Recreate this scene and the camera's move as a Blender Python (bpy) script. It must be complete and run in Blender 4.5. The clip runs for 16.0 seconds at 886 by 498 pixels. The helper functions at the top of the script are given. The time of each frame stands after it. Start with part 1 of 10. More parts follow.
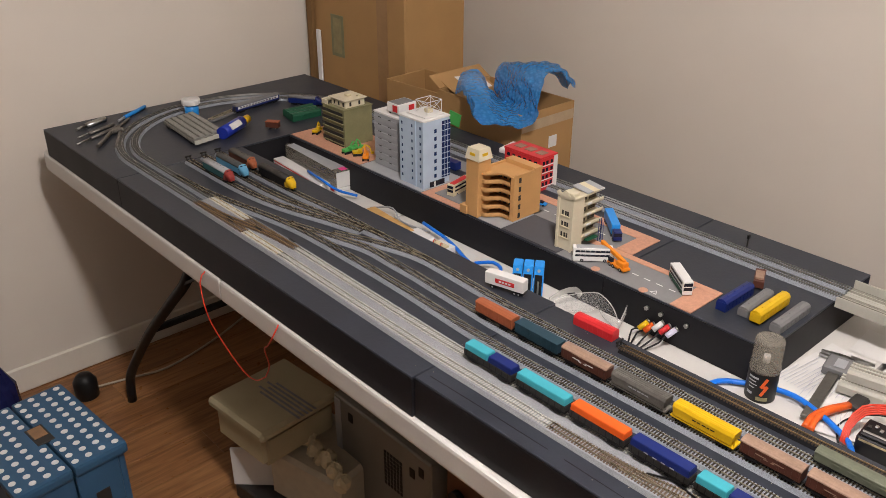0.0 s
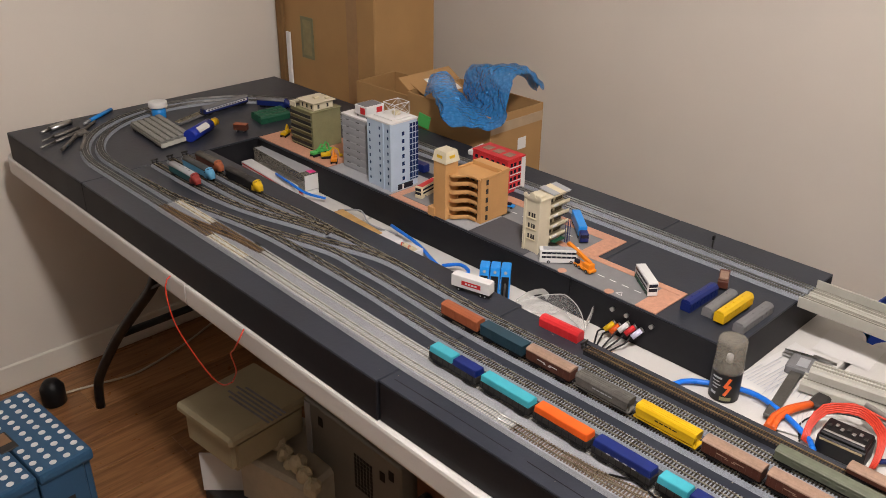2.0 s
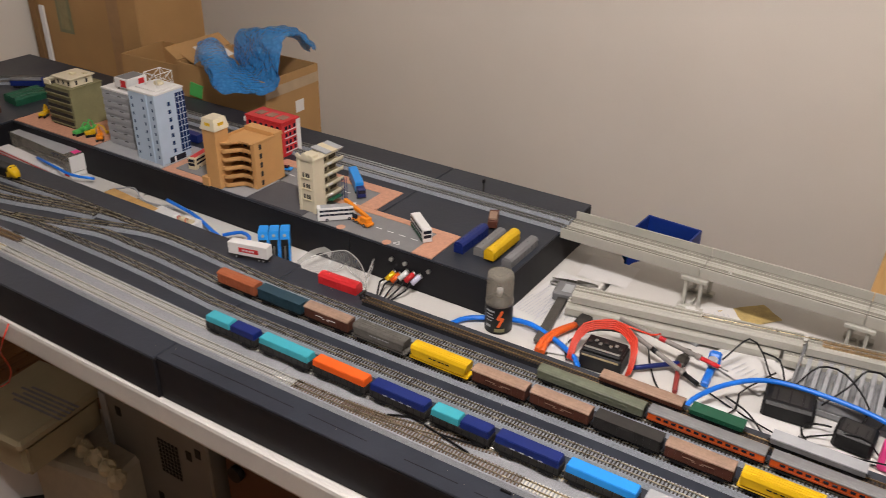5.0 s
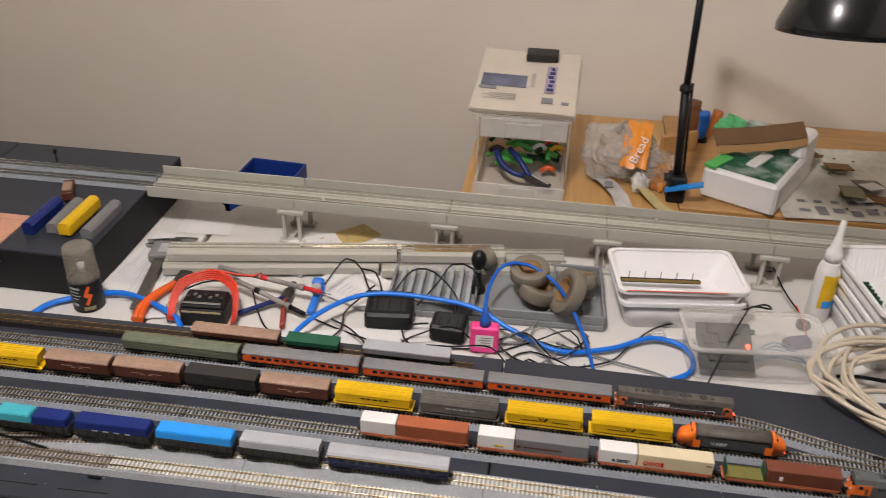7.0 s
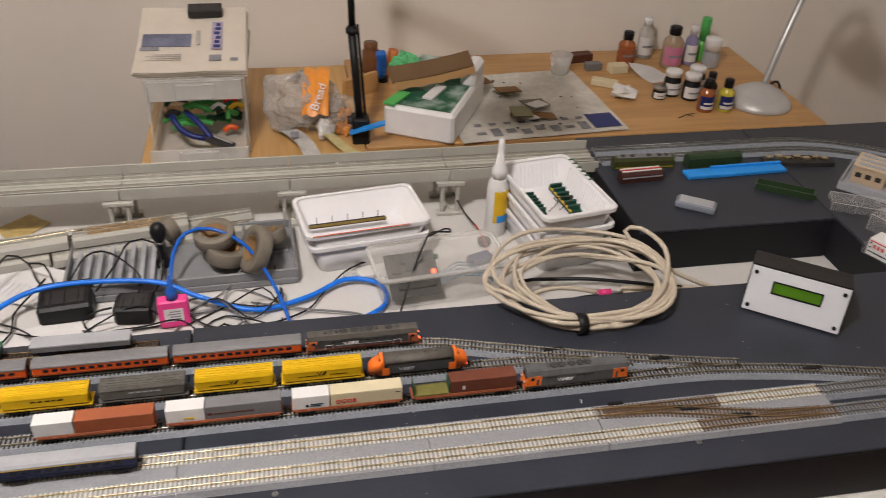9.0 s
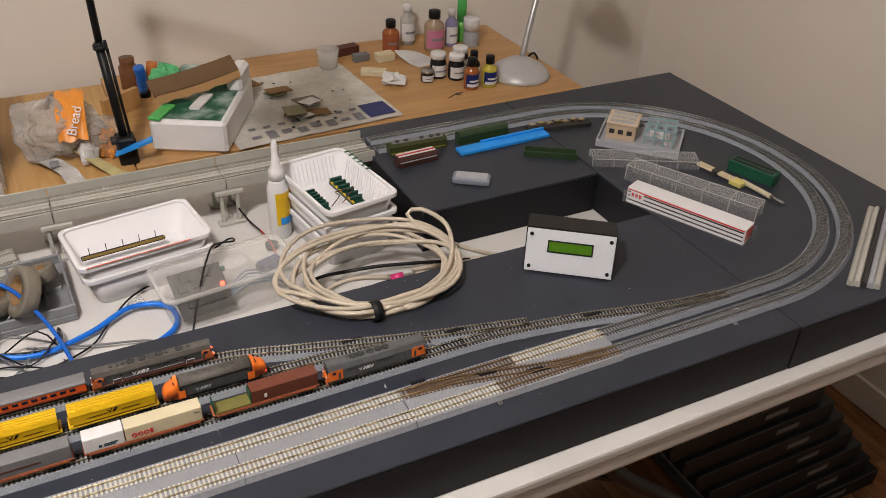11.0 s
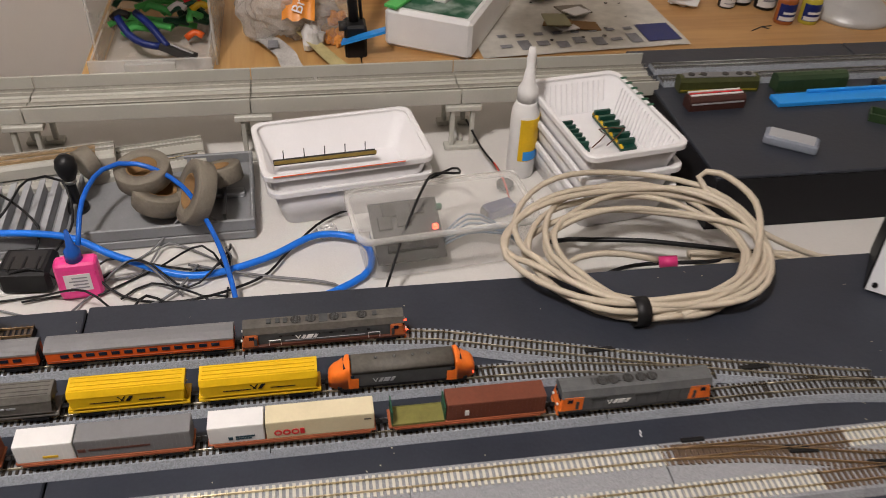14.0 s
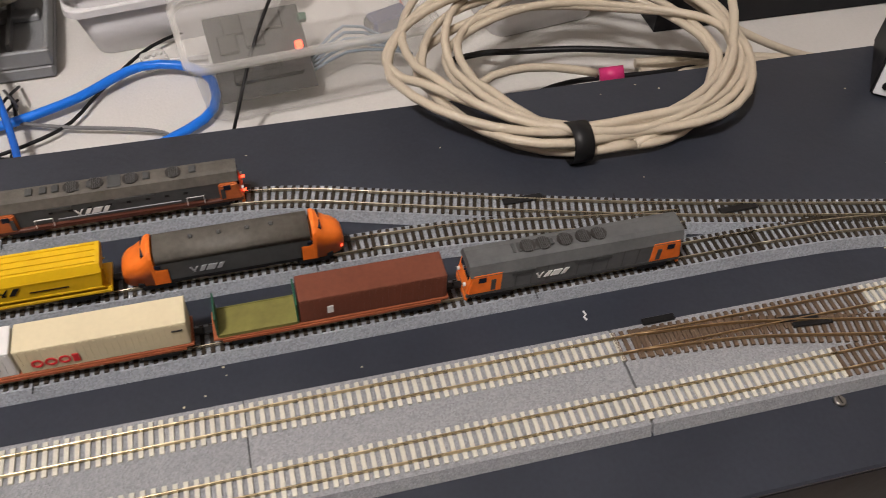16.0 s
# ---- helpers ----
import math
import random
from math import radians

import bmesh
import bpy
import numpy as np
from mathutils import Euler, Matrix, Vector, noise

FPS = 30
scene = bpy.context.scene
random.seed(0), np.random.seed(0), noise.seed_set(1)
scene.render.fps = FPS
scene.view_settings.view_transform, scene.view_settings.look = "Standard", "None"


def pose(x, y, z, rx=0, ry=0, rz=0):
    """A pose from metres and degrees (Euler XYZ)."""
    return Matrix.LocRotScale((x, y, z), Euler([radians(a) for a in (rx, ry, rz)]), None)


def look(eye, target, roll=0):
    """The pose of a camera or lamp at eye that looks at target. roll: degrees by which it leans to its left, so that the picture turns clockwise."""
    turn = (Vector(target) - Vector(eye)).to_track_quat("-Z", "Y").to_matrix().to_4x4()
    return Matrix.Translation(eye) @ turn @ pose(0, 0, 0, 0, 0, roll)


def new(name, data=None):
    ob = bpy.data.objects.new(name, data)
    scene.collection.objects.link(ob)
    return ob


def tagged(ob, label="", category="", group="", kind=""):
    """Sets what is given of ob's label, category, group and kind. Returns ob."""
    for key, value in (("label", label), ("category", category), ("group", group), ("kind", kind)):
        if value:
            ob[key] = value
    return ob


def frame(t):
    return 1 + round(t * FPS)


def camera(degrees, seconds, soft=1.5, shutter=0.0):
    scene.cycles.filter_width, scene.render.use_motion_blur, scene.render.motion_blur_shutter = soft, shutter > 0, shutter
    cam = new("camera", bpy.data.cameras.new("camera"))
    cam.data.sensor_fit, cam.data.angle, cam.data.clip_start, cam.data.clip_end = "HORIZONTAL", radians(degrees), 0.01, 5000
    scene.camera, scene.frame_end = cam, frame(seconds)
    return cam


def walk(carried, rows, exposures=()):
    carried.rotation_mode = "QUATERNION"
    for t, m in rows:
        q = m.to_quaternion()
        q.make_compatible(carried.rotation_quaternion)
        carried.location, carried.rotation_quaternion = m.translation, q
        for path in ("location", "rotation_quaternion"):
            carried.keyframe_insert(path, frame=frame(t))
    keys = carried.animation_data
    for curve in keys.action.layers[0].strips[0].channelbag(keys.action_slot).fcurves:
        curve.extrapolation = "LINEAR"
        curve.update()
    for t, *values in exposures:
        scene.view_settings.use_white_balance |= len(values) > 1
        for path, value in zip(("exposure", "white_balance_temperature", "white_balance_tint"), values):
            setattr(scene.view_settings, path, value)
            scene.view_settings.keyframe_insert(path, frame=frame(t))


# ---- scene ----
cam = camera(55.1, 16.0, soft=0.6, shutter=0.3)
PATH = [
    (0, (0.531, 0.431, 1.537), (1.732, 1.751, 0.634), 0.2),
    (0.5, (0.535, 0.433, 1.537), (1.74, 1.749, 0.633), 0.3),
    (1, (0.538, 0.431, 1.537), (1.748, 1.742, 0.633), 0.4),
    (1.5, (0.541, 0.428, 1.538), (1.762, 1.729, 0.634), 0.6),
    (2, (0.547, 0.42, 1.537), (1.788, 1.706, 0.638), 0.6),
    (2.5, (0.551, 0.411, 1.537), (1.826, 1.665, 0.642), 0.6),
    (3, (0.558, 0.398, 1.539), (1.871, 1.611, 0.642), 0.5),
    (5.3, (0.584, 0.332, 1.531), (2.109, 1.198, 0.569), 0.7),
    (5.5, (0.591, 0.318, 1.527), (2.15, 1.127, 0.57), 0.5),
    (6, (0.61, 0.279, 1.521), (2.246, 0.899, 0.55), 0.6),
    (6.5, (0.631, 0.25, 1.509), (2.316, 0.651, 0.508), 1.1),
    (7, (0.646, 0.231, 1.499), (2.336, 0.463, 0.457), 1.5),
    (7.5, (0.655, 0.209, 1.492), (2.33, 0.294, 0.402), 1.9),
    (8, (0.658, 0.194, 1.489), (2.316, 0.136, 0.371), 2.3),
    (8.5, (0.657, 0.182, 1.487), (2.303, -0.016, 0.369), 2.6),
    (9, (0.648, 0.146, 1.492), (2.271, -0.213, 0.381), 2.7),
    (9.5, (0.64, 0.123, 1.49), (2.224, -0.397, 0.385), 2.6),
    (10, (0.634, 0.118, 1.492), (2.171, -0.531, 0.39), 2.6),
    (10.2, (0.632, 0.121, 1.493), (2.153, -0.573, 0.395), 2.7),
    (12.3, (0.66, 0.098, 1.482), (2.116, -0.706, 0.371), 2.0),
    (12.5, (0.671, 0.094, 1.475), (2.123, -0.702, 0.353), 2.1),
    (13, (0.724, 0.079, 1.449), (2.173, -0.631, 0.267), 2.6),
    (13.5, (0.795, 0.07, 1.405), (2.293, -0.427, 0.178), 2.5),
    (14, (0.908, 0.069, 1.337), (2.442, -0.221, 0.087), 2.7),
    (14.5, (1.005, 0.065, 1.258), (2.481, -0.241, -0.057), 3.5),
    (15, (1.037, 0.037, 1.203), (2.391, -0.266, -0.237), 2.9),
    (15.5, (1.042, 0.021, 1.193), (2.311, -0.33, -0.313), 3.3),
    (16, (1.05, -0.005, 1.194), (2.307, -0.399, -0.311), 3.5),
]
EXPOSE = [(0.0, 0.31), (4.0, 0.19), (8.0, -0.05), (10.0, 0.0), (12.5, 0.08), (15.0, -0.17), (16.0, -0.08)]
walk(cam, [(t, look(eye, target, roll)) for t, eye, target, roll in PATH], EXPOSE)

LAMP = (0.865, 0.50, 2.30)

# ---- world and light ----
world = bpy.data.worlds.new("room_world")
world.use_nodes = True
scene.world = world
world.node_tree.nodes["Background"].inputs["Color"].default_value = (1.0, 0.9, 0.78, 1)
world.node_tree.nodes["Background"].inputs["Strength"].default_value = 0.05
lamp_data = bpy.data.lights.new("ceiling_lamp", "POINT")
lamp_data.shadow_soft_size, lamp_data.energy = 0.075, 83.0
lamp_data.color = (1.0, 0.925, 0.885)
lamp = new("ceiling_lamp", lamp_data)
lamp.location = LAMP


# ---- materials ----
def mat(name, col, rough=0.5, metal=0.0, var=0.1, scale=40.0, bump=0.0, bscale=300.0, fine=400.0, rand=0.0, coat=0.0,
        trans=0.0, ior=1.45, alpha=1.0, spec=0.4, emit=0.0):
    m = bpy.data.materials.new(name)
    m.use_nodes = True
    nt = m.node_tree
    b = nt.nodes["Principled BSDF"]
    b.inputs["Roughness"].default_value = rough
    b.inputs["Metallic"].default_value = metal
    b.inputs["Coat Weight"].default_value = coat
    b.inputs["Transmission Weight"].default_value = trans
    b.inputs["IOR"].default_value = ior
    b.inputs["Alpha"].default_value = alpha
    b.inputs["Specular IOR Level"].default_value = spec
    if emit:
        b.inputs["Emission Color"].default_value = (*col, 1)
        b.inputs["Emission Strength"].default_value = emit
    co = nt.nodes.new("ShaderNodeTexCoord")
    n1 = nt.nodes.new("ShaderNodeTexNoise")
    n1.inputs["Scale"].default_value, n1.inputs["Detail"].default_value = scale, 6
    n2 = nt.nodes.new("ShaderNodeTexNoise")
    n2.inputs["Scale"].default_value, n2.inputs["Detail"].default_value = fine, 3
    nt.links.new(co.outputs["Object"], n1.inputs["Vector"])
    nt.links.new(co.outputs["Object"], n2.inputs["Vector"])
    add = nt.nodes.new("ShaderNodeMath")
    add.operation = "ADD"
    nt.links.new(n1.outputs["Fac"], add.inputs[0])
    half = nt.nodes.new("ShaderNodeMath")
    half.operation, half.inputs[1].default_value = "MULTIPLY", 0.5
    nt.links.new(n2.outputs["Fac"], half.inputs[0])
    nt.links.new(half.outputs[0], add.inputs[1])
    last = add
    if rand:
        info = nt.nodes.new("ShaderNodeObjectInfo")
        r = nt.nodes.new("ShaderNodeMath")
        r.operation, r.inputs[1].default_value = "MULTIPLY_ADD", rand
        nt.links.new(info.outputs["Random"], r.inputs[0])
        nt.links.new(add.outputs[0], r.inputs[2])
        last = r
    ramp = nt.nodes.new("ShaderNodeMapRange")
    ramp.inputs["From Min"].default_value, ramp.inputs["From Max"].default_value = 0.45, 1.05 + rand
    nt.links.new(last.outputs[0], ramp.inputs["Value"])
    mix = nt.nodes.new("ShaderNodeMix")
    mix.data_type = "RGBA"
    lo = [max(0.0, c * (1 - var)) for c in col]
    hi = [min(1.0, c * (1 + var)) for c in col]
    mix.inputs[6].default_value, mix.inputs[7].default_value = (*lo, 1), (*hi, 1)
    nt.links.new(ramp.outputs[0], mix.inputs[0])
    nt.links.new(mix.outputs[2], b.inputs["Base Color"])
    rr = nt.nodes.new("ShaderNodeMapRange")
    rr.inputs["To Min"].default_value, rr.inputs["To Max"].default_value = max(0.02, rough - 0.08), min(1, rough + 0.08)
    nt.links.new(n1.outputs["Fac"], rr.inputs["Value"])
    nt.links.new(rr.outputs[0], b.inputs["Roughness"])
    if bump:
        n3 = nt.nodes.new("ShaderNodeTexNoise")
        n3.inputs["Scale"].default_value, n3.inputs["Detail"].default_value = bscale, 4
        nt.links.new(co.outputs["Object"], n3.inputs["Vector"])
        bp = nt.nodes.new("ShaderNodeBump")
        bp.inputs["Strength"].default_value, bp.inputs["Distance"].default_value = bump, 0.002
        nt.links.new(n3.outputs["Fac"], bp.inputs["Height"])
        nt.links.new(bp.outputs[0], b.inputs["Normal"])
    return m


def wood_mat(name, dark, light, along="X", scale=6.0, rough=0.4, rand=0.3):
    m = mat(name, light, rough, 0, 0.1, rand=rand)
    nt = m.node_tree
    b = nt.nodes["Principled BSDF"]
    co = nt.nodes.new("ShaderNodeTexCoord")
    mp = nt.nodes.new("ShaderNodeMapping")
    mp.inputs["Scale"].default_value = (1, 14, 14) if along == "X" else (14, 1, 14)
    info = nt.nodes.new("ShaderNodeObjectInfo")
    nt.links.new(co.outputs["Object"], mp.inputs["Vector"])
    nt.links.new(info.outputs["Random"], mp.inputs["Location"])
    n = nt.nodes.new("ShaderNodeTexNoise")
    n.inputs["Scale"].default_value, n.inputs["Detail"].default_value, n.inputs["Distortion"].default_value = scale, 8, 0.8
    nt.links.new(mp.outputs[0], n.inputs["Vector"])
    add = nt.nodes.new("ShaderNodeMath")
    add.operation, add.inputs[1].default_value = "MULTIPLY_ADD", rand
    nt.links.new(info.outputs["Random"], add.inputs[0])
    nt.links.new(n.outputs["Fac"], add.inputs[2])
    ramp = nt.nodes.new("ShaderNodeValToRGB")
    ramp.color_ramp.elements[0].position, ramp.color_ramp.elements[0].color = 0.35, (*dark, 1)
    ramp.color_ramp.elements[1].position, ramp.color_ramp.elements[1].color = 0.65 + rand, (*light, 1)
    nt.links.new(add.outputs[0], ramp.inputs[0])
    nt.links.new(ramp.outputs[0], b.inputs["Base Color"])
    return m


def ballast_mat(name, a, b2):
    m = mat(name, a, 0.85, 0, 0.1, spec=0.2)
    nt = m.node_tree
    b = nt.nodes["Principled BSDF"]
    co = nt.nodes.new("ShaderNodeTexCoord")
    v = nt.nodes.new("ShaderNodeTexVoronoi")
    v.inputs["Scale"].default_value = 1150
    n = nt.nodes.new("ShaderNodeTexNoise")
    n.inputs["Scale"].default_value, n.inputs["Detail"].default_value = 30, 5
    nt.links.new(co.outputs["Object"], v.inputs["Vector"])
    nt.links.new(co.outputs["Object"], n.inputs["Vector"])
    sep = nt.nodes.new("ShaderNodeSeparateColor")
    nt.links.new(v.outputs["Color"], sep.inputs[0])
    add = nt.nodes.new("ShaderNodeMath")
    add.operation, add.inputs[1].default_value = "MULTIPLY_ADD", 0.75
    nt.links.new(sep.outputs[0], add.inputs[0])
    sc = nt.nodes.new("ShaderNodeMath")
    sc.operation, sc.inputs[1].default_value = "MULTIPLY", 0.3
    nt.links.new(n.outputs["Fac"], sc.inputs[0])
    nt.links.new(sc.outputs[0], add.inputs[2])
    mix = nt.nodes.new("ShaderNodeMix")
    mix.data_type = "RGBA"
    mix.inputs[6].default_value, mix.inputs[7].default_value = (*a, 1), (*b2, 1)
    nt.links.new(add.outputs[0], mix.inputs[0])
    nt.links.new(mix.outputs[2], b.inputs["Base Color"])
    bp = nt.nodes.new("ShaderNodeBump")
    bp.inputs["Strength"].default_value, bp.inputs["Distance"].default_value = 0.45, 0.0006
    nt.links.new(v.outputs["Distance"], bp.inputs["Height"])
    nt.links.new(bp.outputs[0], b.inputs["Normal"])
    return m


def bubble_mat(name, col):
    m = mat(name, col, 0.14, 0, 0.15, scale=20, alpha=0.66)
    nt = m.node_tree
    co = nt.nodes.new("ShaderNodeTexCoord")
    v = nt.nodes.new("ShaderNodeTexVoronoi")
    v.inputs["Scale"].default_value, v.inputs["Randomness"].default_value = 105, 0.75
    nt.links.new(co.outputs["Object"], v.inputs["Vector"])
    mix = nt.nodes.new("ShaderNodeMix")
    mix.data_type = "RGBA"
    mix.inputs[6].default_value, mix.inputs[7].default_value = (*[min(1, c * 1.10 + 0.015) for c in col], 1), (*[c * 0.88 for c in col], 1)
    mr = nt.nodes.new("ShaderNodeMapRange")
    mr.inputs["From Min"].default_value, mr.inputs["From Max"].default_value = 0.15, 0.6
    nt.links.new(v.outputs["Distance"], mr.inputs["Value"])
    nt.links.new(mr.outputs[0], mix.inputs[0])
    nt.links.new(mix.outputs[2], nt.nodes["Principled BSDF"].inputs["Base Color"])
    bp = nt.nodes.new("ShaderNodeBump")
    bp.inputs["Strength"].default_value, bp.inputs["Distance"].default_value = 1.0, 0.006
    bp.invert = True
    nt.links.new(v.outputs["Distance"], bp.inputs["Height"])
    nt.links.new(bp.outputs[0], nt.nodes["Principled BSDF"].inputs["Normal"])
    return m


# unseen wall behind the camera, dark only to cut the bounce light
WALL2 = mat("far_wall_paint", (0.22, 0.19, 0.16), 0.8, var=0.05, scale=3)
WALL = mat("wall_paint", (0.74, 0.69, 0.62), 0.75, var=0.04, scale=3, bump=0.15, bscale=120)
# ceiling out of view, greyed to weaken the fill light it throws back
CEIL = mat("ceiling_paint", (0.48, 0.46, 0.44), 0.8, var=0.03, scale=3)
SKIRT = mat("skirting_paint", (0.78, 0.74, 0.66), 0.35, var=0.05, scale=8)
FLOORW = wood_mat("floor_wood", (0.125, 0.052, 0.019), (0.36, 0.175, 0.072), "X", 5, 0.3, 0.25)
DESKW = wood_mat("desk_wood", (0.40, 0.22, 0.082), (0.50, 0.285, 0.112), "Y", 4, 0.35, 0.0)
PALEW = wood_mat("pale_wood", (0.46, 0.26, 0.09), (0.56, 0.34, 0.13), "X", 4, 0.35, 0.0)
TABLEP = mat("table_plastic", (0.60, 0.585, 0.56), 0.45, var=0.06, scale=7, bump=0.12, bscale=500)
BOARD_TOP = mat("board_paint_grey", (0.025, 0.029, 0.040), 0.42, var=0.2, scale=14, bump=0.12, bscale=140)
# black board sides; their weaker light is partly put into this colour
BOARD_SIDE = mat("board_paint_black", (0.009, 0.009, 0.0115), 0.55, var=0.2, scale=9, bump=0.1, bscale=90, spec=0.28)
BALLAST = ballast_mat("grey_ballast", (0.165, 0.178, 0.200), (0.315, 0.335, 0.37))
BALLAST2 = ballast_mat("pale_ballast", (0.185, 0.192, 0.206), (0.295, 0.302, 0.32))
SLEEPW = mat("sleeper_brown", (0.028, 0.022, 0.016), 0.75, var=0.3, scale=200, spec=0.2)
SLEEPG = mat("sleeper_grey_brown", (0.085, 0.08, 0.074), 0.7, var=0.3, scale=200)
RAILG = mat("rail_dull", (0.38, 0.375, 0.36), 0.32, 1.0, var=0.12, scale=60)
SLEEPC = mat("sleeper_concrete", (0.52, 0.50, 0.435), 0.7, var=0.12, scale=200)
SLEEPC2 = mat("sleeper_grey_concrete", (0.40, 0.39, 0.36), 0.7, var=0.14, scale=200)
SLEEPR = mat("sleeper_rust", (0.095, 0.062, 0.040), 0.7, var=0.25, scale=200)
SIDINGB = mat("siding_dirt_brown", (0.062, 0.042, 0.028), 0.8, var=0.3, scale=120)
RAILM = mat("rail_nickel", (0.52, 0.46, 0.35), 0.28, 0.85, var=0.12, scale=60)
RAILV = mat("rail_silver", (0.60, 0.59, 0.56), 0.24, 0.9, var=0.12, scale=60)
TUBW = mat("tub_white", (0.74, 0.73, 0.74), 0.35, var=0.03)
RAILB = mat("rail_brass", (0.66, 0.55, 0.36), 0.27, 0.95, var=0.15, scale=60)
RAILR = mat("rail_rust", (0.42, 0.29, 0.16), 0.33, 0.8, var=0.25, scale=60)
VIADM = mat("viaduct_plastic", (0.39, 0.38, 0.335), 0.45, var=0.06, scale=20)
PIERM = mat("pier_plastic", (0.44, 0.43, 0.385), 0.45, var=0.06, scale=20)
BLACK = mat("black_plastic", (0.008, 0.008, 0.009), 0.45, var=0.2, spec=0.3)
DARK = mat("dark_grey_plastic", (0.026, 0.024, 0.023), 0.5, var=0.2)
GREY = mat("grey_plastic", (0.16, 0.16, 0.165), 0.5, var=0.1)
LGREY = mat("light_grey_plastic", (0.33, 0.34, 0.36), 0.45, var=0.08)
WHITE = mat("white_plastic", (0.68, 0.675, 0.67), 0.4, var=0.04)
CREAM = mat("cream_plastic", (0.60, 0.53, 0.36), 0.5, var=0.07)
NAVY = mat("navy_plastic", (0.007, 0.018, 0.125), 0.35, var=0.12)
TEAL = mat("teal_plastic", (0.045, 0.33, 0.40), 0.35, var=0.08)
SKY = mat("sky_blue_plastic", (0.02, 0.26, 0.72), 0.35, var=0.08)
ORANGE = mat("orange_plastic", (0.66, 0.10, 0.012), 0.35, var=0.1)
YELLOW = mat("yellow_plastic", (0.64, 0.40, 0.010), 0.35, var=0.1)
RED = mat("red_plastic", (0.55, 0.025, 0.03), 0.35, var=0.1)
BROWNR = mat("red_brown_plastic", (0.085, 0.028, 0.017), 0.5, var=0.2)
RUSTO = mat("orange_brown_plastic", (0.30, 0.085, 0.035), 0.5, var=0.15)
PINKR = mat("weathered_pink_roof", (0.27, 0.175, 0.125), 0.65, var=0.2, scale=90)
DKBLUE = mat("slate_blue_plastic", (0.016, 0.045, 0.065), 0.5, var=0.15)
GREEN = mat("green_plastic", (0.010, 0.075, 0.040), 0.45, var=0.15)
LGREEN = mat("bright_green_plastic", (0.08, 0.42, 0.10), 0.45, var=0.1)
OLIVE = mat("olive_plastic", (0.20, 0.188, 0.098), 0.55, var=0.12)
GGREEN = mat("grey_green_plastic", (0.115, 0.125, 0.088), 0.6, var=0.15, scale=90)
DGREEN = mat("dark_green_plastic", (0.022, 0.045, 0.018), 0.4, var=0.2)
BLUETOWER = mat("pale_blue_plastic", (0.42, 0.52, 0.64), 0.5, var=0.05)
GLASSD = mat("dark_glazing", (0.015, 0.018, 0.03), 0.12, var=0.2)
GLASSB = mat("blue_glazing", (0.012, 0.03, 0.10), 0.12, var=0.2)
TAN = mat("tan_plastic", (0.52, 0.285, 0.11), 0.55, var=0.06)
BRICKP = mat("brick_paving_print", (0.52, 0.27, 0.18), 0.7, var=0.15, scale=150)
ROADM = mat("road_print_grey", (0.20, 0.20, 0.205), 0.7, var=0.08, scale=60)
ROADD = mat("road_print_dark", (0.075, 0.075, 0.085), 0.7, var=0.1, scale=60)
CARD = mat("cardboard", (0.37, 0.215, 0.088), 0.75, var=0.08, scale=12, bump=0.1, bscale=200)
CARDD = mat("cardboard_inner", (0.22, 0.125, 0.05), 0.8, var=0.1, scale=12)
PAPER = mat("paper", (0.66, 0.65, 0.64), 0.7, var=0.04, scale=14)
NOTE = mat("pen_grey", (0.52, 0.53, 0.58), 0.7, var=0.3, scale=60)
INK = mat("print_grey", (0.22, 0.22, 0.24), 0.7, var=0.3, scale=60)
FOAM = mat("polystyrene", (0.82, 0.82, 0.82), 0.6, var=0.03, bump=0.5, bscale=700)
STEEL = mat("steel", (0.42, 0.42, 0.41), 0.3, 1.0, var=0.15)
CABLEW = mat("beige_cable_sheath", (0.49, 0.425, 0.335), 0.4, var=0.06)
CABLEB = mat("blue_cable_sheath", (0.01, 0.16, 0.68), 0.3, var=0.08)
CABLER = mat("red_cable_sheath", (0.62, 0.05, 0.025), 0.35, var=0.1)
PINK = mat("pink_plastic", (0.78, 0.05, 0.26), 0.3, var=0.08)
LCD = mat("green_display", (0.07, 0.19, 0.01), 0.2, var=0.1, scale=90)
TAPEM = mat("masking_tape", (0.165, 0.145, 0.115), 0.6, var=0.15, scale=30, bump=0.3, bscale=400)
STOOLB = mat("stool_blue_plastic", (0.028, 0.085, 0.165), 0.45, var=0.08, scale=14)
BIN = mat("blue_bin_plastic", (0.010, 0.035, 0.22), 0.35, var=0.1)
SILVER = mat("silver_paint", (0.46, 0.46, 0.455), 0.32, 0.7, var=0.05)
AMBER = mat("amber_liquid", (0.32, 0.10, 0.03), 0.15, var=0.2, scale=30)
CLEAR = mat("clear_plastic", (0.93, 0.93, 0.93), 0.06, var=0.02, alpha=0.06)
SMOKE = mat("smoky_cap_plastic", (0.33, 0.30, 0.25), 0.12, var=0.2, alpha=0.48)
FROST = mat("frosted_plastic", (0.80, 0.79, 0.76), 0.25, var=0.05, alpha=0.34)
BUBBLE = bubble_mat("blue_bubble_film", (0.035, 0.26, 0.64))
LED = mat("red_led", (1.0, 0.05, 0.02), 0.3, emit=6.0)


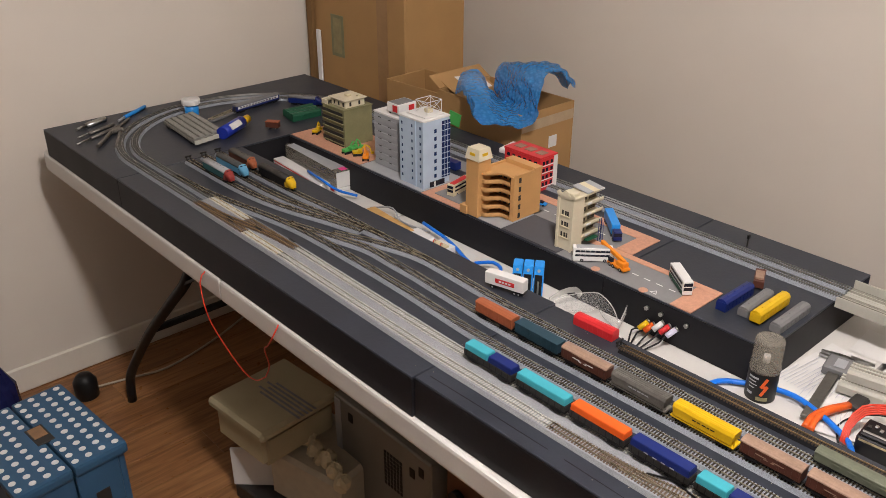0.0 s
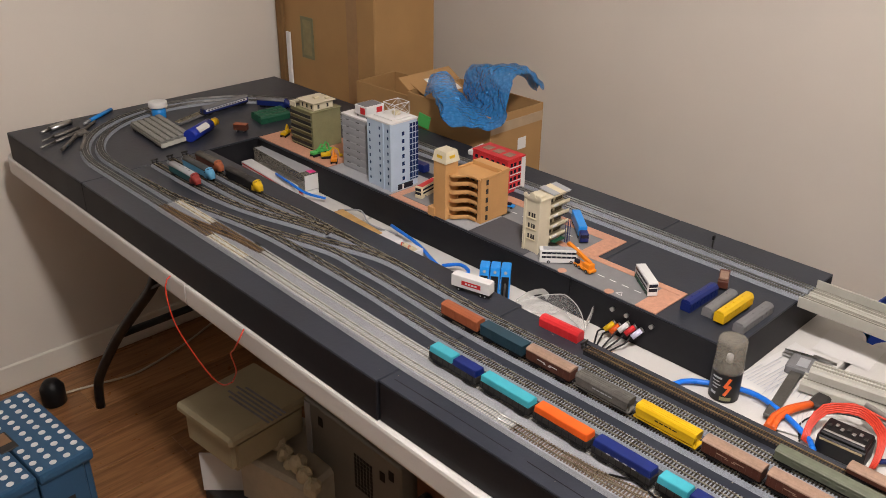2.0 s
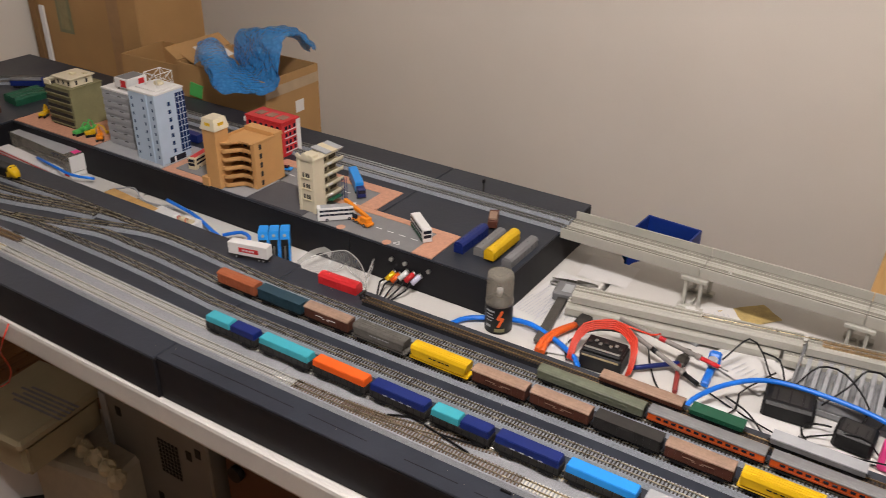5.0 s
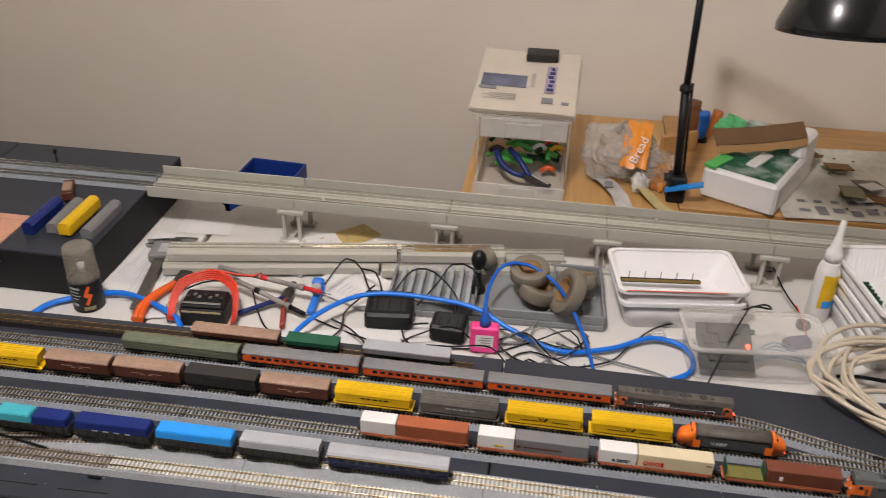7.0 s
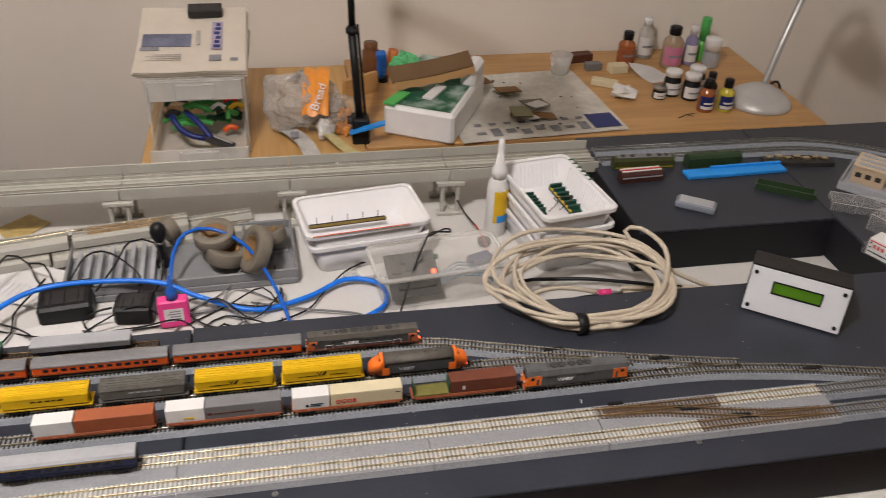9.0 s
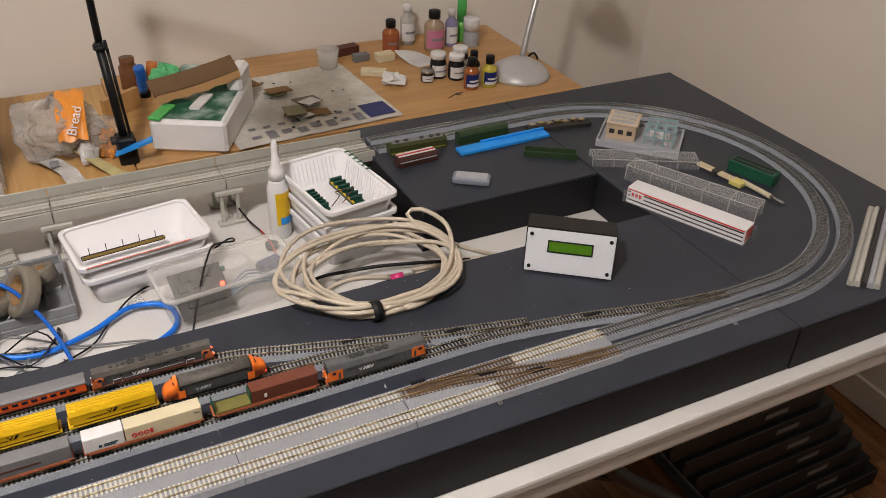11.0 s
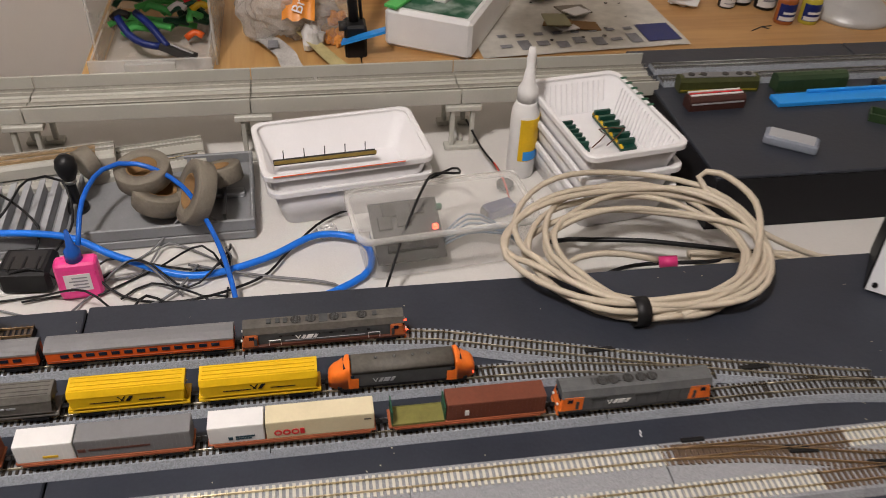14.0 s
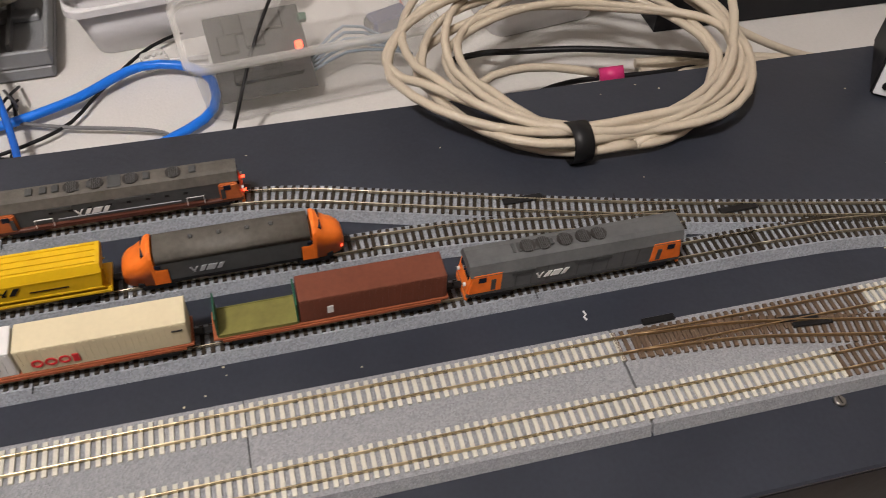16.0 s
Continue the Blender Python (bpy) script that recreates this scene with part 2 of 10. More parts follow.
# ---- mesh helpers ----
def box(bm, x0, x1, y0, y1, z0, z1, bevel=0.0, m=None, seg=1):
    r = bmesh.ops.create_cube(bm, size=1.0)
    vs = r["verts"]
    for v in vs:
        v.co = Vector((x0 + (v.co.x + 0.5) * (x1 - x0), y0 + (v.co.y + 0.5) * (y1 - y0), z0 + (v.co.z + 0.5) * (z1 - z0)))
        if m is not None:
            v.co = m @ v.co
    if bevel:
        es = list({e for v in vs for e in v.link_edges})
        bmesh.ops.bevel(bm, geom=es, offset=bevel, segments=seg, affect="EDGES", profile=0.6)
    return vs


def cyl(bm, c, r, h, axis="Z", seg=20, r2=None, caps=True):
    q = bmesh.ops.create_cone(bm, cap_ends=caps, segments=seg, radius1=r, radius2=r if r2 is None else r2, depth=h)
    rot = {"Z": Matrix(), "X": Matrix.Rotation(math.pi / 2, 4, "Y"), "Y": Matrix.Rotation(-math.pi / 2, 4, "X")}[axis]
    mm = Matrix.Translation(c) @ rot @ Matrix.Translation((0, 0, h / 2 if axis == "Z" else 0))
    for v in q["verts"]:
        v.co = mm @ v.co
    for f in {f for v in q["verts"] for f in v.link_faces}:
        f.smooth = len(f.verts) == 4
    return q["verts"]


def lathe(bm, prof, c=(0, 0, 0), seg=28):
    rings = []
    for r, z in prof:
        rings.append([bm.verts.new((c[0] + r * math.cos(2 * math.pi * k / seg), c[1] + r * math.sin(2 * math.pi * k / seg), c[2] + z)) for k in range(seg)])
    for a, b in zip(rings, rings[1:]):
        for k in range(seg):
            f = bm.faces.new((a[k], a[(k + 1) % seg], b[(k + 1) % seg], b[k]))
            f.smooth = True
    for ring, flip in ((rings[0], True), (rings[-1], False)):
        if (prof[0] if flip else prof[-1])[0] > 1e-5:
            bm.faces.new(ring[::-1] if flip else ring)


def sweep(bm, pts, prof, closed=False, smooth=False, caps=True):
    """Sweeps the profile (side, up) along the points, keeping its up side up."""
    pts = [Vector(p) for p in pts]
    rings, n = [], len(pts)
    for i, p in enumerate(pts):
        a = pts[(i - 1) % n] if (i or closed) else pts[0]
        b = pts[(i + 1) % n] if (i < n - 1 or closed) else pts[-1]
        t = (b - a).normalized()
        side = t.cross(Vector((0, 0, 1)))
        side = side.normalized() if side.length > 1e-4 else Vector((1, 0, 0))
        up = side.cross(t)
        rings.append([bm.verts.new(p + side * u + up * v) for u, v in prof])
    k = len(prof)
    for i in range(n if closed else n - 1):
        a, b = rings[i], rings[(i + 1) % n]
        for j in range(k):
            f = bm.faces.new((a[j], a[(j + 1) % k], b[(j + 1) % k], b[j]))
            f.smooth = smooth
    if caps and not closed:
        bm.faces.new(rings[0][::-1])
        bm.faces.new(rings[-1])


def circle(r, seg=8):
    return [(r * math.cos(2 * math.pi * k / seg), r * math.sin(2 * math.pi * k / seg)) for k in range(seg)]


def curve(ctrl, step=0.012):
    """A smooth line through the control points."""
    c = [Vector(p) for p in ctrl]
    c = [c[0] * 2 - c[1]] + c + [c[-1] * 2 - c[-2]]
    out = []
    for i in range(1, len(c) - 2):
        p0, p1, p2, p3 = c[i - 1 : i + 3]
        k = max(2, int((p2 - p1).length / step))
        for j in range(k):
            t = j / k
            out.append(0.5 * (2 * p1 + (p2 - p0) * t + (2 * p0 - 5 * p1 + 4 * p2 - p3) * t * t + (3 * p1 - p0 - 3 * p2 + p3) * t**3))
    out.append(c[-2])
    return out


def sheet(bm, grid, thick=0.0006):
    """A thin sheet from a grid of points, with a second face behind."""
    for off in (0.0, -thick):
        vs = [[bm.verts.new(Vector(p) + Vector((0, 0, off))) for p in row] for row in grid]
        for a, b in zip(vs, vs[1:]):
            for k in range(len(a) - 1):
                q = (a[k], a[k + 1], b[k + 1], b[k])
                f = bm.faces.new(q if off == 0 else q[::-1])
                f.smooth = True


def mesh_of(name, bm, material):
    me = bpy.data.meshes.new(name)
    bmesh.ops.recalc_face_normals(bm, faces=bm.faces[:])
    bm.to_mesh(me)
    bm.free()
    me.materials.append(material)
    return me


def part(name, bm, material, parent=None, label="", m=None):
    ob = new(name, bm if isinstance(bm, bpy.types.Mesh) else mesh_of(name, bm, material))
    if parent is not None:
        ob.parent = parent
    if m is not None:
        ob.matrix_local = m
    if label:
        tagged(ob, label)
    return ob


def thing(name, label, category, m=None, group="", kind=""):
    ob = new(name)
    ob.empty_display_size = 0.02
    if m is not None:
        ob.matrix_local = m
    return tagged(ob, label, category, group, kind)


def solid(name, bm, material, label, category, m=None, group="", kind=""):
    ob = new(name, mesh_of(name, bm, material))
    if m is not None:
        ob.matrix_local = m
    return tagged(ob, label, category, group, kind)


KEPT = {}


def shared(key, build, material):
    if key not in KEPT:
        bm = bmesh.new()
        build(bm)
        KEPT[key] = mesh_of(key, bm, material)
    return KEPT[key]


def bpart(name, dims, material, parent, bevel=0.0, label="", m=None):
    bm = bmesh.new()
    box(bm, *dims, bevel)
    return part(name, bm, material, parent, label, m)


def cpart(name, c, r, h, material, parent, axis="Z", seg=20, r2=None, label="", m=None):
    bm = bmesh.new()
    cyl(bm, c, r, h, axis, seg, r2)
    return part(name, bm, material, parent, label, m)


def cable(name, ctrl, r, material, label, category="cable", parent=None, seg=8):
    bm = bmesh.new()
    sweep(bm, curve(ctrl), circle(r, seg), smooth=True)
    if parent is None:
        return solid(name, bm, material, label, category)
    return part(name, bm, material, parent, label)


T = Matrix.Translation
Z0, ZT, ZD, ZR = 0.84, 0.77, 0.73, 0.8488  # layout top, folding table top, desk top, rail top

# ---- room ----
X0, X1, Y0, Y1, ZC = -2.2, 2.6, -1.58, 2.82, 2.45


def slab(name, dims, material, label, category="wall", kind="structure"):
    bm = bmesh.new()
    box(bm, *dims)
    return solid(name, bm, material, label, category, kind=kind)


slab("wall_east", (X1, X1 + 0.1, Y0 - 0.1, Y1 + 0.1, 0, ZC), WALL, "plain beige painted wall behind the layout")
slab("wall_north", (X0, X1, Y1, Y1 + 0.1, 0, ZC), WALL, "plain beige painted end wall")
slab("wall_south", (X0, X1, Y0 - 0.1, Y0, 0, ZC), WALL, "plain beige painted end wall")
slab("wall_west", (X0 - 0.1, X0, Y0 - 0.1, Y1 + 0.1, 0, ZC), WALL2, "plain brown painted wall of the room")
slab("ceiling", (X0 - 0.1, X1 + 0.1, Y0 - 0.1, Y1 + 0.1, ZC, ZC + 0.1), CEIL, "white painted ceiling", "ceiling")
for nm, d in (("baseboard", (X0, X1, Y1 - 0.012, Y1, 0, 0.085)), ("baseboard", (X1 - 0.012, X1, Y0, Y1 - 0.012, 0, 0.085)),
              ("baseboard", (X0, X1 - 0.012, Y0, Y0 + 0.012, 0, 0.085))):
    bm = bmesh.new()
    box(bm, *d, 0.004)
    solid(nm, bm, SKIRT, "cream painted skirting board", "skirting board", kind="structure")
fl = thing("floor", "reddish brown timber plank floor", "floor", kind="structure")
bpart("subfloor", (X0 - 0.1, X1 + 0.1, Y0 - 0.1, Y1 + 0.1, -0.12, -0.012), DARK, fl)
row, yy = 0, Y0
while yy < Y1:
    w = min(0.125, Y1 - yy)
    xx = X0 - 0.9 * ((row * 0.37) % 1)
    while xx < X1:
        a, b = max(xx, X0), min(xx + 0.9, X1)
        if b - a > 0.02:
            me = shared(f"plank_{b - a:.3f}_{w:.3f}", lambda bm: box(bm, -(b - a) / 2, (b - a) / 2, -w / 2 + 0.0008, w / 2 - 0.0008, -0.012, 0, 0.0012), FLOORW)
            part("plank", me, None, fl, m=T(((a + b) / 2, yy + w / 2, 0)))
        xx += 0.9
    yy += 0.125
    row += 1
cl = thing("ceiling_light", "round white ceiling light fitting", "ceiling light", T((LAMP[0], LAMP[1], ZC)))
cpart("base", (0, 0, -0.03), 0.19, 0.03, WHITE, cl, seg=40)


# ---- folding tables ----
def folding_table(y0, y1, label, folds=True, legs=(1, -1), front=1.153, lip=False):
    t = thing("folding_table", label, "table", T((0, 0, 0)), group="tables under the layout")
    mid = (y0 + y1) / 2
    for a, b in ((y0, mid - 0.002), (mid + 0.002, y1)) if folds else ((y0, y1),):
        bm = bmesh.new()
        if lip:
            box(bm, front, 1.93, a, b, ZT - 0.017, ZT - 0.0005)
            outline = [e for e in bm.edges if abs(e.verts[0].co.z - e.verts[1].co.z) > 0.01]
            outline = [e for e in outline if abs(e.verts[0].co.y - y0) < 1e-4 or abs(e.verts[0].co.y - y1) < 1e-4]
            bmesh.ops.bevel(bm, geom=outline, offset=0.05, segments=6, affect="EDGES", profile=0.5)
            rim = [e for e in bm.edges if abs(e.verts[0].co.z - e.verts[1].co.z) < 1e-5]
            bmesh.ops.bevel(bm, geom=rim, offset=0.004, segments=2, affect="EDGES", profile=0.6)
            part("top_lip", bm, TABLEP, t)
            bm = bmesh.new()
        box(bm, front + 0.003 * lip, 1.93 - 0.003 * lip, a, b, ZT - 0.045, ZT - (0.0185 if lip else 0.0005))
        vert = [e for e in bm.edges if abs(e.verts[0].co.z - e.verts[1].co.z) > 0.02]
        outer = [e for e in vert if abs(e.verts[0].co.y - y0) < 1e-4 or abs(e.verts[0].co.y - y1) < 1e-4]
        bmesh.ops.bevel(bm, geom=outer, offset=0.05, segments=6, affect="EDGES", profile=0.5)
        hor = [e for e in bm.edges if abs(e.verts[0].co.z - e.verts[1].co.z) < 1e-5]
        bmesh.ops.bevel(bm, geom=hor, offset=0.006, segments=2, affect="EDGES", profile=0.6)
        part("tabletop", bm, TABLEP, t)
    for s, ye in ((1, y1), (-1, y0)):
        if s not in legs:
            for x in (1.225, 1.85):
                bm = bmesh.new()
                sweep(bm, [(x, ye - s * 0.72, ZT - 0.056), (x, ye - s * 0.10, ZT - 0.062)], circle(0.0135, 10), smooth=True)
                part("folded_leg", bm, BLACK, t)
            continue
        for x in (1.225, 1.85):
            bm = bmesh.new()
            sweep(bm, curve([(x, ye - s * 0.70, ZT - 0.055), (x, ye - s * 0.634, 0.615), (x, ye - s * 0.516, 0.50), (x, ye - s * 0.356, 0.344), (x, ye - s * 0.212, 0.183), (x, ye - s * 0.140, 0.085), (x, ye - s * 0.123, 0.0)], 0.03), circle(0.0135, 10), smooth=True)
            part("leg", bm, BLACK, t)
        bm = bmesh.new()
        sweep(bm, [(1.225, ye - s * 0.37, 0.36), (1.85, ye - s * 0.37, 0.36)], circle(0.010, 8), smooth=True)
        part("crossbar", bm, BLACK, t)
        for x in (1.225, 1.85):
            bm = bmesh.new()
            sweep(bm, [(x, ye - s * 0.62, 0.60), (x, ye - s * 0.80, ZT - 0.058)], [(-0.010, -0.003), (0.010, -0.003), (0.010, 0.003), (-0.010, 0.003)])
            part("brace", bm, BLACK, t)
        bm = bmesh.new()
        sweep(bm, [(1.18, ye - s * 0.70, ZT - 0.058), (1.89, ye - s * 0.70, ZT - 0.058)], circle(0.011, 8), smooth=True)
        part("hinge_bar", bm, BLACK, t)
    for x in (1.19, 1.88):
        bpart("rail", (x - 0.012, x + 0.012, y0 + 0.06, y1 - 0.06, ZT - 0.066, ZT - 0.046), DARK, t)
    return t


folding_table(0.79, 2.68, "white plastic folding table with black tube legs", True, (1,))
folding_table(-1.10, 0.782, "white plastic folding table with black tube legs", False, (-1,), 1.148, True)


# ---- baseboards ----
def baseboard(x0, x1, y0, y1, skew=(0.0, 0.0), label="black painted layout baseboard with grey top"):
    t = thing("layout_baseboard", label, "baseboard", T((0, 0, 0)), group="layout baseboards")
    g = 0.0008

    def lay(bm):
        for v in bm.verts:
            f = (v.co.y - y0) / (y1 - y0)
            v.co.x += skew[0] * (1 - f) + skew[1] * f

    bm = bmesh.new()
    box(bm, x0 + g, x1 - g, y0 + g, y1 - g, ZT, Z0 - 0.004, 0.0008)
    lay(bm)
    part("body", bm, BOARD_SIDE, t)
    bm = bmesh.new()
    box(bm, x0 + g, x1 - g, y0 + g, y1 - g, Z0 - 0.004, Z0, 0.0012)
    lay(bm)
    part("top", bm, BOARD_TOP, t)
    return t


baseboard(1.157, 1.465, 1.184, 2.170)
baseboard(1.169, 1.466, 0.264, 1.184, (0.007, -0.008))
baseboard(1.169, 1.468, -0.673, 0.264, (-0.002, 0.007))
baseboard(1.157, 1.942, 2.170, 2.613)
baseboard(1.595, 1.942, 1.191, 2.170)
baseboard(1.595, 1.942, 0.885, 1.191)
baseboard(1.604, 1.912, -0.673, -0.357)
baseboard(1.166, 1.912, -1.070, -0.673)

# long dark crack in the paint near the front edge
for pts in ([(1.1795, 1.170), (1.1830, 1.06), (1.1845, 0.97), (1.1850, 0.955)], [(1.1858, 0.930), (1.1865, 0.84)], [(1.1862, 0.785), (1.1875, 0.712)], [(1.1865, 0.690), (1.1885, 0.636)]):
    bm = bmesh.new()
    sweep(bm, [(x, y, Z0 - 0.0002) for x, y in pts], [(-0.0006, 0), (0.0006, 0), (0.0004, 0.0006), (-0.0004, 0.0006)])
    solid("paint_crack", bm, BLACK, "thin dark crack along the painted board", "crack", kind="structure")

NAVYD = mat("dark_navy_plastic", (0.008, 0.014, 0.055), 0.4, var=0.12)

# ---- track ----
def resample(pts, step):
    pts = [Vector((p[0], p[1], 0)) for p in pts]
    out, left = [], 0.0
    for a, b in zip(pts, pts[1:]):
        d = (b - a).length
        s = left
        while s < d:
            out.append((a + (b - a) * (s / d), (b - a).normalized()))
            s += step
        left = s - d
    return out


def arc(cx, cy, r, a0, a1, n=40):
    return [(cx + r * math.cos(radians(a0 + (a1 - a0) * k / n)), cy + r * math.sin(radians(a0 + (a1 - a0) * k / n))) for k in range(n + 1)]


def bend(ctrl):
    return [(p.x, p.y) for p in curve([(x, y, 0) for x, y in ctrl], 0.01)]


def sleeper_box(bm, w, l, h):
    box(bm, -l / 2, l / 2, -w / 2, w / 2, 0, h)


def track(pts, sleep=SLEEPW, railm=RAILM, ball=BALLAST, label="", bed=0.0125, z=Z0, singles=None, half=0.0086, name="track", joint=0.248):
    t = thing(name, label or "model railway track with dark sleepers on grey ballast", "track", T((0, 0, 0)), group="model railway tracks")
    line = [(p[0], p[1], z) for p in pts]
    if bed:
        bm = bmesh.new()
        sweep(bm, line, [(-bed, 0.0), (bed, 0.0), (bed - 0.003, 0.0061), (-bed + 0.003, 0.0061)])
        part("ballast_bed", bm, ball, t)
    for s in (-1, 1):
        bm = bmesh.new()
        c = s * 0.0047
        sweep(bm, line, [(c - 0.00055, 0.0069), (c + 0.00055, 0.0069), (c + 0.00022, 0.0073), (c + 0.00022, 0.0080), (c + 0.00040, 0.0083), (c + 0.00034, 0.0086), (c + 0.00016, 0.0088), (c - 0.00016, 0.0088), (c - 0.00034, 0.0086), (c - 0.00040, 0.0083), (c - 0.00022, 0.0080), (c - 0.00022, 0.0073)], smooth=True)
        part("rail", bm, railm, t)
    places = resample(pts, 0.0045)
    verts, faces = [], []
    for p, d in places:
        if singles and singles[0] < p.y < singles[1]:
            me = shared(f"sleeper_{sleep.name}_{half}", lambda bm: sleeper_box(bm, 0.0021, half * 2, 0.0018), sleep)
            part("sleeper", me, None, t, m=T((p.x, p.y, z + 0.0052)) @ Matrix.Rotation(math.atan2(d.y, d.x) - math.pi / 2, 4, "Z"))
            continue
        s, k = Vector((d.y, -d.x, 0)) * half, len(verts)
        for zz in (z + 0.0052, z + 0.0070):
            for a, b in ((-1, -1), (1, -1), (1, 1), (-1, 1)):
                v = p + s * a + d * (0.00105 * b)
                verts.append((v.x, v.y, zz))
        faces += [(k + 4, k + 5, k + 6, k + 7), (k, k + 1, k + 5, k + 4), (k + 1, k + 2, k + 6, k + 5), (k + 2, k + 3, k + 7, k + 6), (k + 3, k, k + 4, k + 7)]
    if verts:
        me = bpy.data.meshes.new("sleeper_row")
        me.from_pydata(verts, [], faces)
        me.materials.append(sleep)
        part("sleeper_row", me, None, t)["kind"] = "stuff"
    if bed and joint:
        verts, faces = [], []
        for p, d in resample(pts, joint)[1:]:
            s, k = Vector((d.y, -d.x, 0)) * (bed + 0.0002), len(verts)
            for a, b in ((-1, -1), (1, -1), (1, 1), (-1, 1)):
                v = p + s * a + d * (0.0003 * b)
                verts.append((v.x, v.y, z + 0.0064))
            faces.append((k, k + 1, k + 2, k + 3))
        if verts:
            me = bpy.data.meshes.new("joint_gap")
            me.from_pydata(verts, [], faces)
            me.materials.append(BLACK)
            part("joint_gap", me, None, t)["kind"] = "stuff"
    return t


CX, RO, RI = 1.537, 0.315, 0.282
CONC = "model track with pale concrete sleepers on grey ballast"
RUST = "weathered model turnout with rusty brown sleepers"


def xo(y):
    """The front line bends slightly at each board joint."""
    if y < 0.35:
        return 1.222 + 0.007 * max(0.0, 1 - (0.35 - y) / 0.9)
    if y < 1.184:
        return 1.229 - 0.0174 * (y - 0.35)
    return min(1.222, 1.2145 + 0.018 * (y - 1.184))


def sway(y):
    """How far the yard lines drift towards the front where the middle board lies askew."""
    if y < 0.6 or y > 1.4:
        return 0.0
    return -0.020 * (y - 0.6) if y < 1.184 else -0.01168 * (1.4 - y) / 0.216


def yard_line(x, ya, yb, n=24):
    return [(x + sway(ya + (yb - ya) * k / n), ya + (yb - ya) * k / n) for k in range(n + 1)]


# front double line, outer (front) and inner
def front_line(y0, y1, off=0.0, n=12):
    return [(xo(y0 + (y1 - y0) * k / n) + off, y0 + (y1 - y0) * k / n) for k in range(n + 1)]


cuts = [-0.164, 0.019, 0.267, 0.515, 0.763, 1.011, 1.259, 1.62]
tb = thing("double_track_bed", "pale grey ballast slab under the double line", "track bed", T((0, 0, 0)), group="track beds")
for b, a in zip(cuts, cuts[1:]):
    bm = bmesh.new()
    sweep(bm, [(x + 0.0165, y, Z0) for x, y in front_line(a - 0.0003, b + 0.0003, n=6)], [(-0.0305, 0), (0.0305, 0), (0.0275, 0.0060), (-0.0275, 0.0060)])
    part("ballast_section", bm, BALLAST2, tb)
track(front_line(1.62, 0.98), SLEEPC2, RAILV, label=CONC, bed=0)
track(front_line(1.62, 0.65, 0.033), SLEEPC2, RAILV, label=CONC, bed=0)
track(front_line(0.98, 0.65), SLEEPR, RAILM, label=RUST, bed=0, name="turnout")
track(bend([(xo(0.9) + 0.001, 0.90), (xo(0.84) + 0.005, 0.84), (xo(0.75) + 0.022, 0.75), (xo(0.70) + 0.031, 0.69)]), SLEEPR, RAILM, label=RUST, bed=0, name="turnout", z=Z0 + 0.0003)
track(front_line(0.65, -0.165), SLEEPC, RAILB, label=CONC, bed=0, singles=(-0.33, 0.60))
track(front_line(0.65, -0.165, 0.033), SLEEPC, RAILB, label=CONC, bed=0, singles=(-0.33, 0.60))


# dark worn blades and check rails of the front turnout
blades = thing("turnout_switch", "blackened switch blades of the model turnout", "turnout", T((0, 0, 0)))
for ya, yb, oa, ob in ((0.842, 0.796, 0.0105, 0.033), (0.828, 0.724, 0.0260, 0.0060), (0.770, 0.710, 0.0145, 0.0235)):
    bm = bmesh.new()
    sweep(bm, [(xo(ya) + oa, ya, Z0 + 0.0086), (xo(yb) + ob, yb, Z0 + 0.0086)], [(-0.0011, 0), (0.0011, 0), (0.0008, 0.0016), (-0.0008, 0.0016)])
    part("blade", bm, BLACK, blades)


